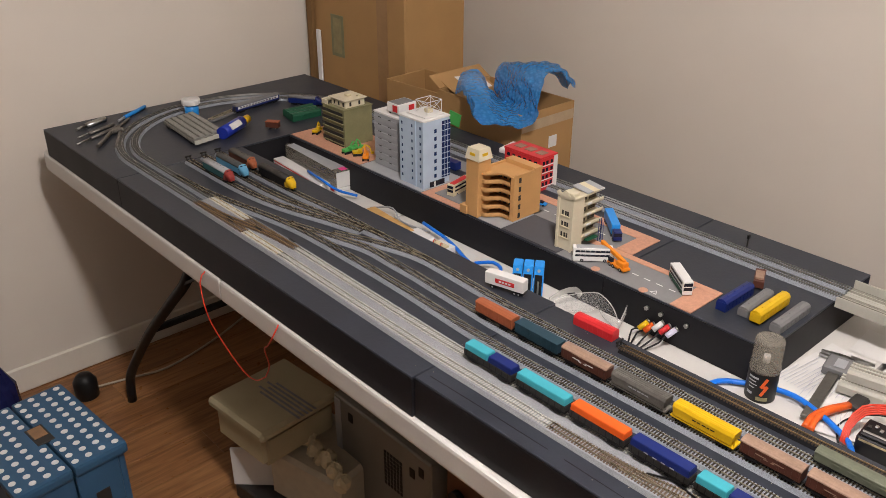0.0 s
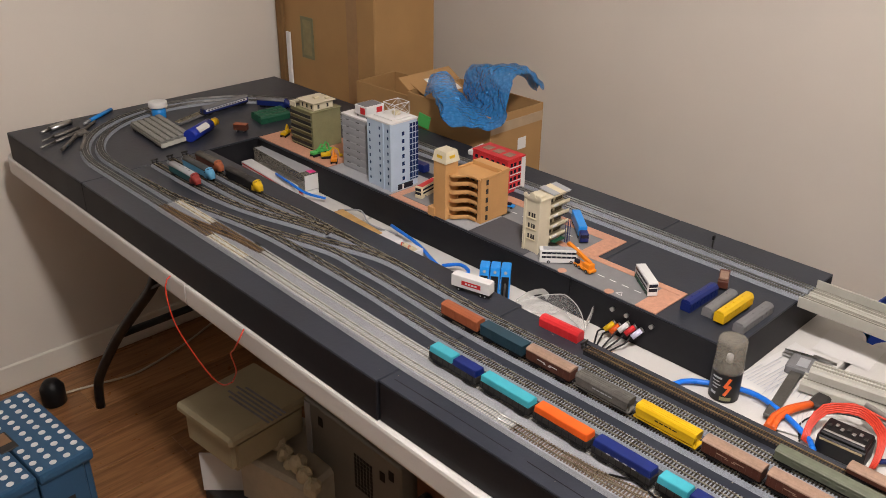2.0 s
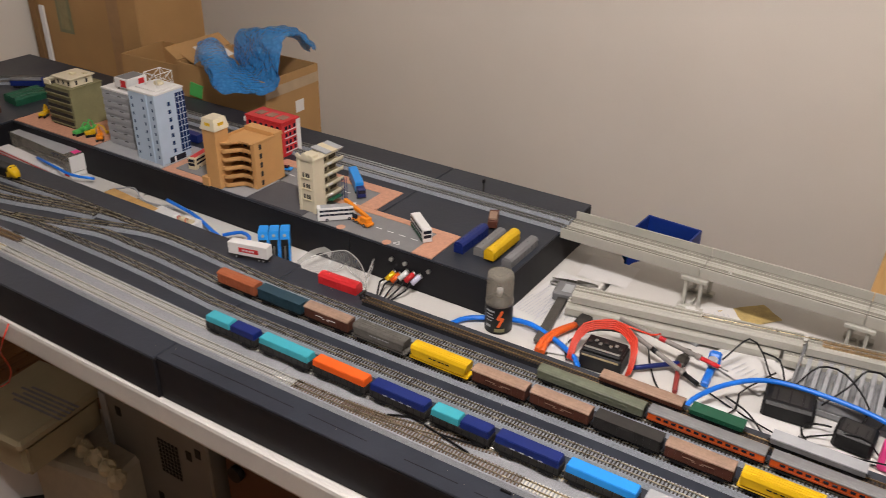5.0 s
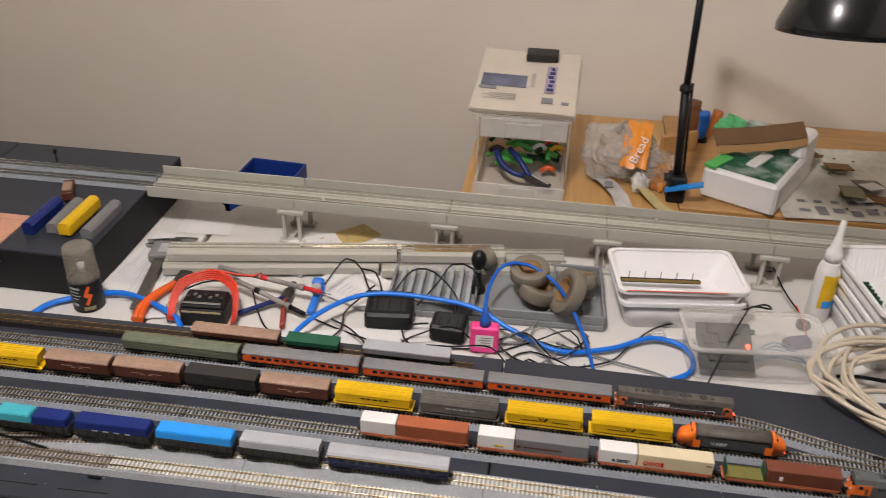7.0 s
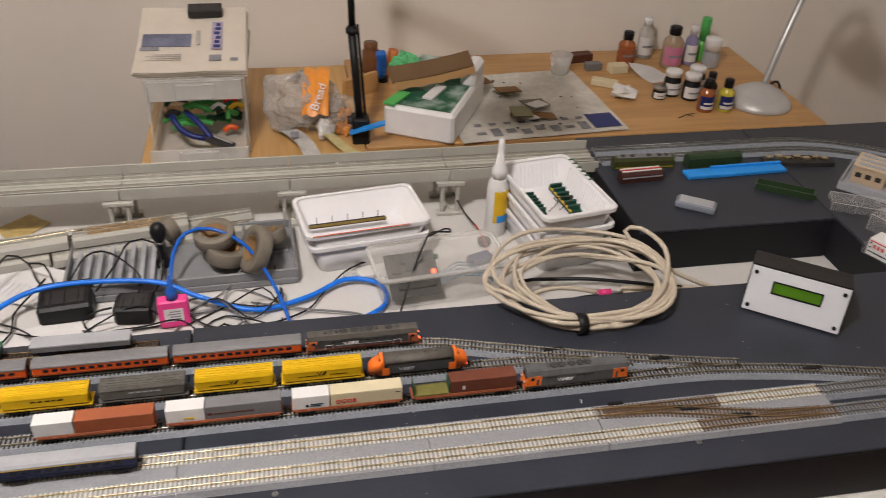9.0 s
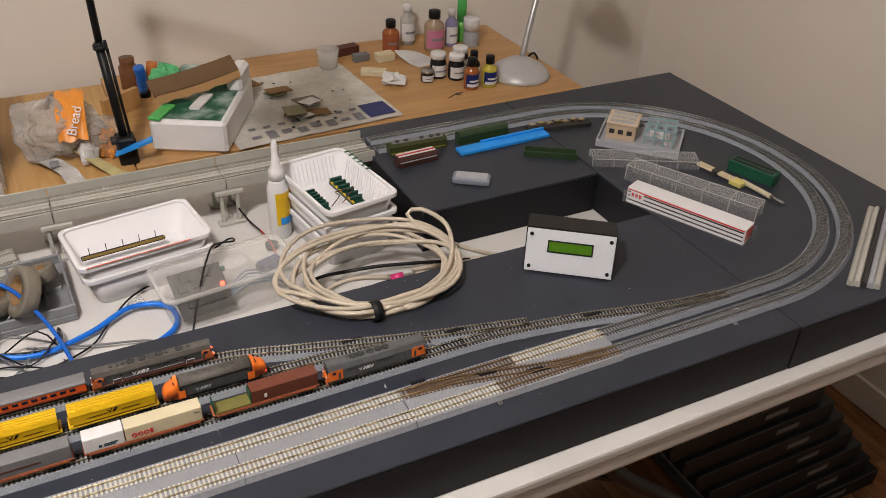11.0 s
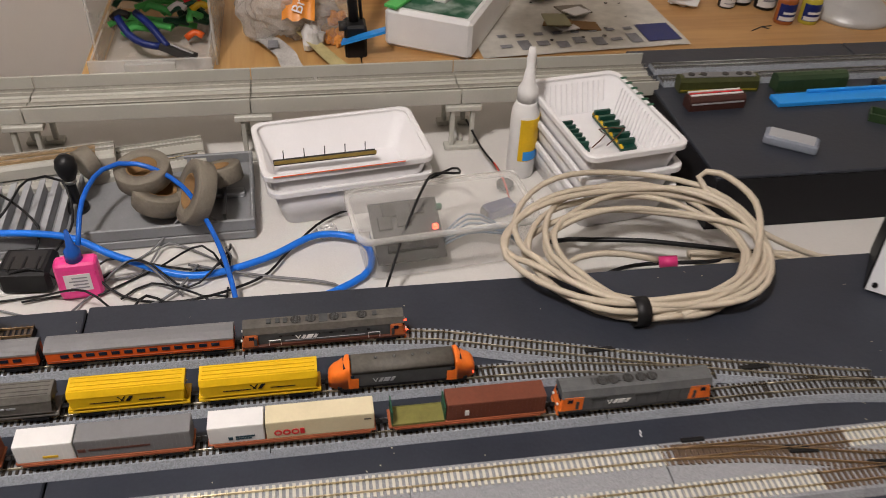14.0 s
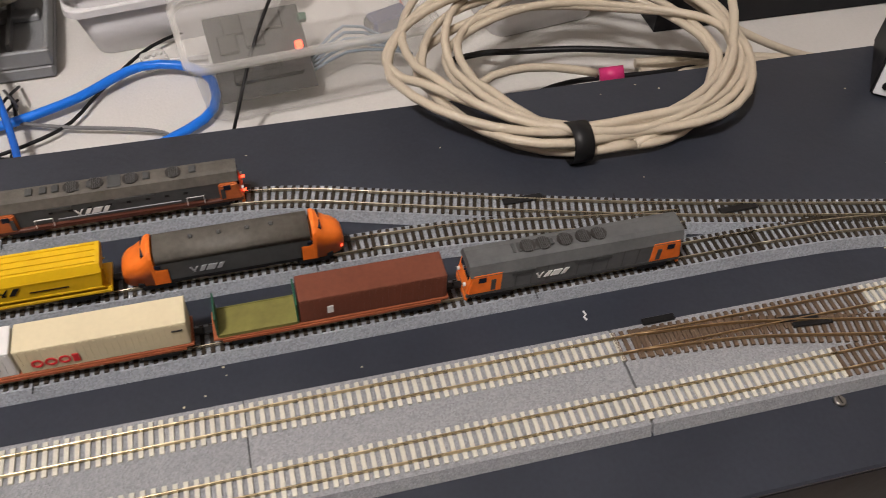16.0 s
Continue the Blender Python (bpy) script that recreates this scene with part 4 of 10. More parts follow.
def box_loco(x, ya, yb, lab, dirty=False, hood=True):
    """A diesel with a flat cab at each end and a long body between them."""
    t, h = stock("diesel_locomotive", lab, "locomotive", x, ya, yb, group="model diesel locomotives")
    t.scale.z = 0.88 if dirty else 1.0
    bpart("underframe", (-0.0090, 0.0090, -h, h, 0.0040, 0.0068), LOCO_D if not dirty else BROWNR, t, 0.0005)
    bpart("fuel_tank", (-0.0075, 0.0075, -0.016, 0.016, 0.0015, 0.0042), BLACK, t, 0.0008)
    w = 0.0072 if dirty else 0.0090
    bm = bmesh.new()
    sweep(bm, [(0, -h + (0.011 if dirty else 0.018), 0), (0, h - (0.011 if dirty else 0.018), 0)], [(-w, 0.0068), (w, 0.0068), (w, 0.0195), (w * 0.72, 0.0248), (-w * 0.72, 0.0248), (-w, 0.0195)])
    part("body", bm, LOCO_D if dirty else LOCO_G, t)
    bm = bmesh.new()
    sweep(bm, [(0, -h + 0.0015, 0), (0, h - 0.0015, 0)], [(-w - 0.0003, 0.0195), (w + 0.0003, 0.0195), (w * 0.74, 0.0254), (w * 0.4, 0.0262), (-w * 0.4, 0.0262), (-w * 0.74, 0.0254)])
    part("roof", bm, LOCO_R if dirty else LOCO_G, t)
    for s in (-1, 1):
        bm = bmesh.new()
        cl = 0.0125 if dirty else 0.019
        vs = box(bm, -0.0092, 0.0092, min(s * (h - cl), s * h), max(s * (h - cl), s * h), 0.0060, 0.0190 if dirty else 0.0212)
        for v in vs:
            if v.co.z > 0.01 and abs(v.co.y) > h - 0.002:
                v.co.y -= s * 0.0028
        bmesh.ops.bevel(bm, geom=bm.edges[:], offset=0.0008, segments=2, affect="EDGES")
        cab = part("cab", bm, LOCO_DO if dirty else LOCO_O, t, "orange painted driving cab")
        bm = bmesh.new()
        for xx in (-0.0062, 0.0008):
            box(bm, xx, xx + 0.0054, s * (h - 0.0018) - 0.0006, s * (h - 0.0018) + 0.0006, 0.0150, 0.0186)
        part("windscreen", bm, GLASSD, cab)
        for e in (-1, 1):
            bpart("side_window", (e * 0.0092 - 0.0003, e * 0.0092 + 0.0003, s * (h - 0.008) - 0.002, s * (h - 0.008) + 0.002, 0.0150, 0.0184), GLASSD, cab)
            bpart("step", (e * 0.0092 - 0.0003, e * 0.0092 + 0.0004, s * (h - (0.0105 if dirty else 0.014)) - 0.0012, s * (h - (0.0105 if dirty else 0.014)) + 0.0012, 0.008, 0.016), LOCO_D, cab)
        for xx in (-0.0055, 0.0055):
            cpart("headlight", (xx, s * (h + 0.0002), 0.0115), 0.0011, 0.0012, WHITE, cab, "Y", 10)
        bpart("pilot", (-0.0085, 0.0085, s * (h - 0.0005) - 0.0008, s * (h - 0.0005) + 0.0008, 0.0015, 0.0060), LOCO_O, t, 0.0003)
    for yy in ((-0.030, -0.0215, -0.010, 0.0, 0.0085) if not dirty else (-0.030, -0.008, 0.010, 0.022)):
        fan(t, -yy - 0.004 if not dirty else yy)
    bpart("hatch", (-0.0035, 0.0035, 0.018, 0.024, 0.0258, 0.0268), LOCO_D, t, 0.0003)
    bpart("exhaust", (-0.002, 0.002, 0.012, 0.0145, 0.0258, 0.0272), LOCO_D, t, 0.0003)
    bpart("side_grille", (-w - 0.0006, -w + 0.0002, -0.018, 0.002, 0.0165, 0.0192), LOCO_D, t)
    bpart("side_grille", (-w - 0.0006, -w + 0.0002, 0.024, 0.036, 0.0165, 0.0192), LOCO_D, t)
    slant_logo(t, -w - 0.0003, 0.022, 0.0128, 0.0040, WHITE)
    if not dirty:
        for k in range(9):
            y = -h + 0.026 + k * (2 * h - 0.052) / 8
            bpart("panel_seam", (-w - 0.0002, -w + 0.0002, y - 0.0002, y + 0.0002, 0.0072, 0.0194), LOCO_D, t)
        for k in range(3):
            bpart("roof_vent", (-0.003, 0.003, 0.027 + k * 0.0028, 0.0285 + k * 0.0028, 0.0258, 0.0266), LOCO_D, t)
    if dirty:
        bpart("roof_plate", (-0.0045, 0.0045, -0.003, 0.004, 0.0258, 0.0268), LOCO_D, t, 0.0003)
        for y in (-0.040, -0.016, 0.030, 0.036, 0.043):
            bpart("roof_box", (-0.0024, 0.0024, y - 0.0018, y + 0.0018, 0.0258, 0.0276), LOCO_D, t, 0.0003)
        for k in range(8):
            y = -h + 0.030 + k * (2 * h - 0.060) / 7
            bpart("louvre", (-w - 0.0003, -w + 0.0002, y - 0.0012, y + 0.0012, 0.0145, 0.0160), BLACK, t)
        for s in (-1, 1):
            bm = bmesh.new()
            for e in (-1, 1):
                sweep(bm, [(e * 0.0092, s * (h - 0.021), 0.0068), (e * 0.0092, s * (h - 0.021), 0.0130), (e * 0.0092, s * (h - 0.030), 0.0130), (e * 0.0092, s * (h - 0.030), 0.0068)], circle(0.0003, 5))
            part("handrail", bm, WHITE, t, "white handrail")
        for e in (-1, 1):
            bm = bmesh.new()
            sweep(bm, [(e * 0.0090, -h + 0.033, 0.0115), (e * 0.0090, h - 0.033, 0.0115)], circle(0.0003, 5))
            part("handrail", bm, LGREY, t)
            bpart("walkway", (e * 0.0082 - 0.001, e * 0.0082 + 0.001, -h + 0.02, h - 0.02, 0.0068, 0.0074), BROWNR, t)
    return t


def stream_loco(x, ya, yb, lab, body=LOCO_D, nose=LOCO_O, roofm=LOCO_R, twin=True, group="model diesel locomotives", z=ZR, rz=0.0):
    """A streamlined diesel with a rounded nose at one or both ends."""
    t, h = stock("diesel_locomotive", lab, "locomotive", x, ya, yb, z, group, rz)
    bpart("underframe", (-0.0088, 0.0088, -h + 0.006, h - 0.006, 0.0035, 0.0068), BLACK, t, 0.0006)
    bpart("fuel_tank", (-0.0075, 0.0075, -0.016, 0.016, 0.0015, 0.0040), BLACK, t, 0.0008)
    e0 = -h + 0.022
    e1 = h - 0.022 if twin else h
    bm = bmesh.new()
    box(bm, -0.0092, 0.0092, e0, e1, 0.0060, 0.0200, 0.0006)
    part("body", bm, body, t)
    bm = bmesh.new()
    sweep(bm, [(0, e0 - 0.005, 0), (0, e1 + (0.005 if twin else 0), 0)], [(-0.0094, 0.0195), (0.0094, 0.0195), (0.0088, 0.0225), (0.0062, 0.0250), (0.002, 0.0260), (-0.002, 0.0260), (-0.0062, 0.0250), (-0.0088, 0.0225)], smooth=True)
    part("roof", bm, roofm, t)
    bpart("body_upper", (-0.00915, 0.00915, e0 - 0.005, e1 + (0.005 if twin else 0), 0.0140, 0.0198), body, t)
    for s in ((-1, 1) if twin else (-1,)):
        bm = bmesh.new()
        prof = [(0.0094, 0.0185, 0.0), (0.0094, 0.0185, 0.26), (0.0095, 0.0266, 0.27), (0.0095, 0.0270, 0.34), (0.0092, 0.0262, 0.40), (0.0090, 0.0232, 0.52), (0.0085, 0.0214, 0.62), (0.0078, 0.0202, 0.76), (0.0068, 0.0182, 0.88), (0.0054, 0.0155, 0.96), (0.0036, 0.0120, 1.0)]
        rings = []
        for w, top, u in prof:
            y, q = s * ((h - 0.022) + 0.0225 * u), top / 0.026
            rings.append([bm.verts.new(p) for p in ((-w, y, 0.0045), (w, y, 0.0045), (w, y, 0.0195 * q), (w * 0.94, y, 0.0225 * q), (w * 0.68, y, 0.0250 * q), (w * 0.22, y, top), (-w * 0.22, y, top), (-w * 0.68, y, 0.0250 * q), (-w * 0.94, y, 0.0225 * q), (-w, y, 0.0195 * q))])
        for a, b in zip(rings, rings[1:]):
            for k in range(10):
                bm.faces.new((a[k], a[(k + 1) % 10], b[(k + 1) % 10], b[k])).smooth = a not in (rings[0], rings[1], rings[2])
        bm.faces.new(rings[0])
        bm.faces.new(rings[-1])
        n = part("nose", bm, nose, t, "rounded painted nose")
        for e in (-1, 1):
            bpart("windscreen", (e * 0.0038 - 0.0028, e * 0.0038 + 0.0028, s * (h - 0.0120) - 0.0010, s * (h - 0.0120) + 0.0010, 0.0222, 0.0246), GLASSD, n)
            bpart("side_window", (e * 0.0091 - 0.0004, e * 0.0091 + 0.0004, s * (h - 0.0175) - 0.0014, s * (h - 0.0175) + 0.0014, 0.0160, 0.0182), GLASSD, n)
        cpart("headlight", (0, s * (h - 0.001), 0.0112), 0.0014, 0.0016, WHITE, n, "Y", 10)
    for yy in (-0.020, -0.008, 0.006, 0.020):
        fan(t, yy, 0, 0.0257, 0.0013)
    if twin:
        slant_logo(t, -0.0094, 0.022, 0.0118, 0.0038, LGREY)
    return t


def container(parent, ya, yb, mt, marks=None, markmat=None, hgt=0.0245, label=""):
    bm = bmesh.new()
    box(bm, -0.0082, 0.0082, min(ya, yb), max(ya, yb), 0.0078, hgt, 0.0004)
    c = part("container", bm, mt, parent, label)
    n = int(abs(ya - yb) / 0.003)
    bm = bmesh.new()
    for k in range(n):
        y = min(ya, yb) + (k + 0.5) * abs(ya - yb) / n
        for s in (-1, 1):
            box(bm, s * 0.0082 - 0.0002, s * 0.0082 + 0.0002, y - 0.0006, y + 0.0006, 0.0090, hgt - 0.0012)
    part("corrugation", bm, mt, c)
    if marks:
        bm = bmesh.new()
        for a, b, z, q in marks:
            box(bm, -0.0087, -0.0083, a, b, z - q / 2, z + q / 2)
        part("logo", bm, markmat, c)
    return c


def ring_mark(parent, y, z, r, material, n=3):
    """A row of rings and a block on a container side."""
    bm = bmesh.new()
    for k in range(n):
        c = y - k * r * 2.2
        ang = range(0, 361, 24)
        for a, b in zip(list(ang), list(ang)[1:]):
            q = [(c - f * r * math.cos(radians(d)), z + f * r * math.sin(radians(d))) for f, d in ((1, a), (1, b), (0.62, b), (0.62, a))]
            va, vb = [bm.verts.new((-0.0088, u, v)) for u, v in q], [bm.verts.new((-0.0083, u, v)) for u, v in q]
            bm.faces.new(va)
            bm.faces.new(vb[::-1])
            for i in range(4):
                bm.faces.new((va[i], va[(i + 1) % 4], vb[(i + 1) % 4], vb[i]))
    c = y - n * r * 2.15
    box(bm, -0.0088, -0.0083, c - r * 0.3, c + r * 0.8, z - r, z + r)
    return part("logo", bm, material, parent)


def flat_wagon(x, ya, yb, boxes, lab):
    t, h = stock("container_wagon", lab, "wagon", x, ya, yb, group="container train")
    bpart("deck", (-0.0086, 0.0086, -h, h, 0.0058, 0.0078), RUSTO, t, 0.0004)
    for s in (-1, 1):
        bpart("side_sill", (s * 0.0084 - 0.0006, s * 0.0084 + 0.0006, -h + 0.004, h - 0.004, 0.0045, 0.0062), RUSTO, t)
    for a, b, mt, marks, mm in boxes:
        container(t, h - a * 2 * h, h - b * 2 * h, mt, marks, mm)
    return t

# ---- trains as they stand ----
ends = [1.165, 1.066, 0.973, 0.881, 0.791, 0.703, 0.614, 0.524, 0.432]
loads = [[TEAL, NAVY], [TEAL], [ORANGE], [NAVY], [TEAL, NAVY], [NAVY], [SKY], [LGREY]]
words = ["teal and navy", "teal", "bright orange", "navy", "teal and navy", "navy", "sky blue", "pale grey"]
for a, b, ld, wd in zip(ends, ends[1:], loads, words):
    coal_wagon(xo((a + b) / 2) + 0.0305 - sway((a + b) / 2), a, b, ld, wd)
coach(1.2585, 0.430, 0.300, NAVYD, LGREY, "navy coach with grey roof and yellow window strip", n=10, strip=YELLOW, lower=NAVYD, group="front siding train")

B = [1.24, 1.157, 1.068, 0.983, 0.887, 0.790, 0.707, 0.622, 0.533, 0.449, 0.353, 0.257, 0.166, 0.071, -0.046]
van(T4X, B[0], B[1], RUSTO, RUSTO, "plain rust-brown model box van", doors=False)
van(T4X, B[1], B[2], DKBLUE, DKBLUE, "slate blue model box van", curved=False)
van(T4X, B[2], B[3], BROWNR, PINKR, "red-brown van with weathered pink roof", mark=PAPER)
WGREY = mat("weathered_grey_plastic", (0.105, 0.098, 0.088), 0.6, var=0.3, scale=90)
hopper(T4X, B[3], B[4], WGREY, "dark grey model grain hopper with brown sills", False, LGREY)
hopper(T4X, B[4], B[5], YELLOW, "yellow model grain hopper wagon with ribbed top", False)
van(T4X, B[5], B[6], BROWNR, PINKR, "red-brown van with weathered pink roof", mark=PINKR)
van(T4X, B[6], B[7], BROWNR, PINKR, "red-brown van with weathered pink roof", mark=PINKR)
van(T4X, B[7], B[8], DARK, DARK, "sooty black model box van", curved=False)
van(T4X, B[8], B[9], BROWNR, PINKR, "red-brown van with weathered pink roof", mark=PINKR)
hopper(T4X, B[9], B[10], YELLOW, "yellow model grain hopper wagon with ribbed top", False)
hopper(T4X, B[10], B[11], WGREY, "dark grey model grain hopper with brown sills", False, LGREY)
hopper(T4X, B[11], B[12], YELLOW, "yellow model grain hopper wagon with black mark")
hopper(T4X, B[12], B[13], YELLOW, "yellow model grain hopper wagon with black mark")
lc = stream_loco(T4X, B[13], B[14], "streamlined grey model diesel with orange noses")
for xx in (-0.0055, 0.0055):
    cpart("tail_light", (xx, -abs(B[13] - B[14]) / 2 + 0.0045, 0.0075), 0.0009, 0.002, LED, lc, "Y", 8, label="lit red tail light")

coach(T5X, 0.723, 0.573, GGREEN, GGREEN, "weathered grey-green model coach", glazing=GGREEN, n=6, low=0.84)
for a, b in ((0.573, 0.427), (0.427, 0.281), (0.281, 0.136)):
    coach(T5X, a, b, ORANGE, GREY, "orange model coach with grey roof and dark windows", n=13, strip=RUSTO, low=0.86)
lead = box_loco(T5X, 0.136, 0.001, "grimy grey model diesel with orange cabs", dirty=True)
for xx in (-0.0055, 0.0055):
    cpart("tail_light", (xx, -0.0655, 0.0090), 0.0009, 0.002, LED, lead, "Y", 8, label="lit red tail light")

van(T6X, 0.652, 0.537, BROWNR, PINKR, "long brown van with pale pink roof on the siding", doors=False, group="wagons on the rear siding", hgt=0.0135)
van(T6X + 0.001, 0.533, 0.462, GREEN, GREEN, "low green model wagon on the siding", doors=False, group="wagons on the rear siding", hgt=0.0125, curved=False)
van(T6X + 0.001, 0.436, 0.325, GREY, LGREY, "grey flat-topped wagon on the siding", doors=False, group="wagons on the rear siding", hgt=0.0145, curved=False)

# container train at rest, locomotive leading
box_loco(T3X, -0.094, -0.219, "grey model diesel with orange cabs and roof fans")
flat_wagon(T3X, 0.031, -0.091, [(0.36, 0.99, mat("container_brown", (0.135, 0.040, 0.022), 0.5, var=0.2), [(0.0, 0.003, 0.015, 0.005)], WHITE)], "red flat wagon with brown container and olive flat rack")
t = scene.objects.get("container_wagon")
TRAYO = mat("tray_olive", (0.145, 0.135, 0.036), 0.5, var=0.2, scale=90)
tray = part("flat_rack", shared("flat_rack", lambda bm: box(bm, -0.0082, 0.0082, 0.017, 0.056, 0.0078, 0.0096, 0.0002), TRAYO), None, t, "olive green open flat rack")
for y in (0.0174, 0.0556):
    bpart("end_wall", (-0.0082, 0.0082, y - 0.0004, y + 0.0004, 0.0096, 0.0225), GREEN, tray)
for e in (-1, 1):
    bpart("edge_rail", (e * 0.0082 - 0.0003, e * 0.0082 + 0.0003, 0.0178, 0.0552, 0.0080, 0.0100), TRAYO, tray)
flat_wagon(T3X, 0.157, 0.034, [(0.01, 0.335, WHITE, [(0.026 + a, 0.026 + b, z, q) for a, b, z, q in ((0.015, 0.018, 0.0125, 0.003), (0.0, 0.013, 0.0137, 0.0013), (0.002, 0.013, 0.0115, 0.0013))], DKBLUE), (0.345, 0.99, CREAM, [(-0.055, -0.050, 0.0195, 0.0008)], DARK)], "red flat wagon with white and cream containers")
ring_mark(scene.objects["container_wagon.001"], 0.010, 0.0138, 0.0027, RED)
flat_wagon(T3X, 0.283, 0.160, [(0.01, 0.335, WHITE, [(0.030, 0.040, 0.0125, 0.002)], YELLOW), (0.345, 0.99, GREY, [(-0.03, 0.010, 0.0150, 0.0016), (0.012, 0.017, 0.0150, 0.003)], BROWNR)], "red flat wagon with white and grey containers")
flat_wagon(T3X, 0.409, 0.286, [(0.01, 0.335, WHITE, None, None), (0.345, 0.99, RUSTO, None, None)], "red flat wagon with white and rust-red containers")

# stub sidings at the far end
DULLRED = mat("dull_red_plastic", (0.26, 0.035, 0.03), 0.45, var=0.15)
STEELB = mat("steel_blue_plastic", (0.10, 0.30, 0.48), 0.4, var=0.15)
DTEAL = mat("dark_teal_plastic", (0.02, 0.10, 0.11), 0.45, var=0.15)
stream_loco(1.322, 1.958, 2.075, "teal model locomotive with pale roof and red nose", body=DTEAL, nose=DULLRED, roofm=LGREY, twin=False, group="locomotives on stub sidings")
stream_loco(1.360, 1.965, 2.085, "light blue model locomotive with a darker roof", body=STEELB, nose=STEELB, roofm=LOCO_D, twin=False, group="locomotives on stub sidings")
stream_loco(1.397, 1.838, 1.968, "black model locomotive with a yellow nose", body=BLACK, nose=YELLOW, roofm=DARK, twin=False, group="locomotives on stub sidings")
stream_loco(1.397, 1.992, 2.095, "grimy brown model locomotive with an orange nose", body=BROWNR, nose=RUSTO, roofm=LOCO_R, twin=False, group="locomotives on stub sidings")

# ---- town on the far baseboard ----
def plate(name, x0, x1, y0, y1, material, label, h=0.0012, cat="base plate", z=Z0):
    bm = bmesh.new()
    box(bm, x0, x1, y0, y1, z, z + h, 0.0003)
    return solid(name, bm, material, label, cat, group="town base plates")


road = thing("road_plate", "grey printed road plate with salmon pavement", "road plate", T((0, 0, 0)), group="town base plates")
bpart("carriageway", (1.597, 1.676, 1.060, 1.300, Z0, Z0 + 0.0012), ROADM, road)
bpart("pavement", (1.6765, 1.691, 1.020, 1.300, Z0, Z0 + 0.0018), BRICKP, road)
bpart("pavement", (1.597, 1.676, 1.020, 1.0595, Z0, Z0 + 0.0018), BRICKP, road)
bm = bmesh.new()
for k in range(9):
    box(bm, 1.636, 1.638, 1.075 + k * 0.025, 1.088 + k * 0.025, Z0 + 0.0012, Z0 + 0.0014)
part("lane_marking", bm, WHITE, road)
bm = bmesh.new()
for a, b in (((1.606, 1.092), (1.616, 1.098)), ((1.616, 1.098), (1.606, 1.104)), ((1.606, 1.104), (1.606, 1.092)), ((1.652, 1.262), (1.662, 1.268)), ((1.662, 1.268), (1.652, 1.274)), ((1.652, 1.274), (1.652, 1.262))):
    sweep(bm, [(*a, Z0 + 0.0013), (*b, Z0 + 0.0013)], [(-0.0006, 0), (0.0006, 0), (0.0006, 0.0002), (-0.0006, 0.0002)])
part("triangle_marking", bm, WHITE, road)
for y in (1.115, 1.215):
    cpart("pavement_island", (1.603, y, Z0), 0.008, 0.0017, BRICKP, road)
road2 = thing("road_plate", "grey printed road plate with salmon corner", "road plate", T((0, 0, 0)), group="town base plates")
bpart("carriageway", (1.692, 1.755, 1.240, 1.535, Z0, Z0 + 0.0012), ROADM, road2)
bpart("pavement", (1.692, 1.780, 1.205, 1.2395, Z0, Z0 + 0.0018), BRICKP, road2)
bpart("pavement", (1.7555, 1.780, 1.240, 1.500, Z0, Z0 + 0.0018), BRICKP, road2)
bm = bmesh.new()
for k in range(9):
    box(bm, 1.722, 1.724, 1.26 + k * 0.028, 1.274 + k * 0.028, Z0 + 0.0012, Z0 + 0.0014)
part("lane_marking", bm, WHITE, road2)
plate("car_park_plate", 1.600, 1.691, 1.303, 1.438, ROADD, "dark grey car park plate")
plate("building_plate", 1.598, 1.72, 1.440, 1.545, LGREY, "pale grey plate under the tan building")
plate("brick_plate", 1.598, 1.745, 1.547, 1.672, BRICKP, "salmon brick printed plate", 0.0016)
plate("street_plate", 1.615, 1.745, 1.575, 1.650, ROADM, "grey printed street plate", 0.0012, z=Z0 + 0.0017)
plate("building_plate", 1.600, 1.72, 1.675, 1.885, LGREY, "pale grey plate under the towers")
plate("brick_plate", 1.600, 1.745, 1.888, 2.165, BRICKP, "salmon brick printed plate", 0.0016)
plate("road_plate", 1.747, 1.79, 1.54, 1.90, ROADM, "grey printed road plate beside the line")


def win_grid(parent, face, pos, us, zs, w, h, material=GLASSD, name="window", depth=0.0010, key=""):
    """Windows on a face: 'x' looks to -x at x = pos, 'y' looks to -y at y = pos."""
    ex = (depth, w) if face == "x" else (w, depth)
    me = shared(f"win_{key}_{face}_{w}_{h}_{material.name}", lambda bm: box(bm, -ex[0] / 2, ex[0] / 2, -ex[1] / 2, ex[1] / 2, -h / 2, h / 2), material)
    for u in us:
        for z in zs:
            part(name, me, None, parent, m=T((pos, u, z) if face == "x" else (u, pos, z)))


def rng(a, b, n):
    return [a + (b - a) * (k + 0.5) / n for k in range(n)]


# olive block with dark bands
b = thing("olive_building", "olive model office block with dark window bands", "building", T((0, 0, 0)), group="model town buildings")
zb = Z0 + 0.0012
bpart("wall", (1.640, 1.722, 1.994, 2.080, zb, 0.931), OLIVE, b, 0.0006)
win_grid(b, "x", 1.6402, [2.041], [zb + 0.010 + k * 0.0172 for k in range(5)], 0.082, 0.0080, DARK, "window_band", 0.003)
for k in range(5):
    bpart("ledge", (1.636, 1.640, 1.996, 2.078, zb + 0.0045 + k * 0.0172, zb + 0.0065 + k * 0.0172), OLIVE, b)
CREAML = mat("pale_cream_plastic", (0.62, 0.56, 0.42), 0.5, var=0.06)
bpart("parapet", (1.638, 1.724, 1.992, 2.082, 0.931, 0.9335), OLIVE, b, 0.0006)
pent = bpart("roof_house", (1.650, 1.706, 2.000, 2.056, 0.9335, 0.951), CREAML, b, 0.0008)
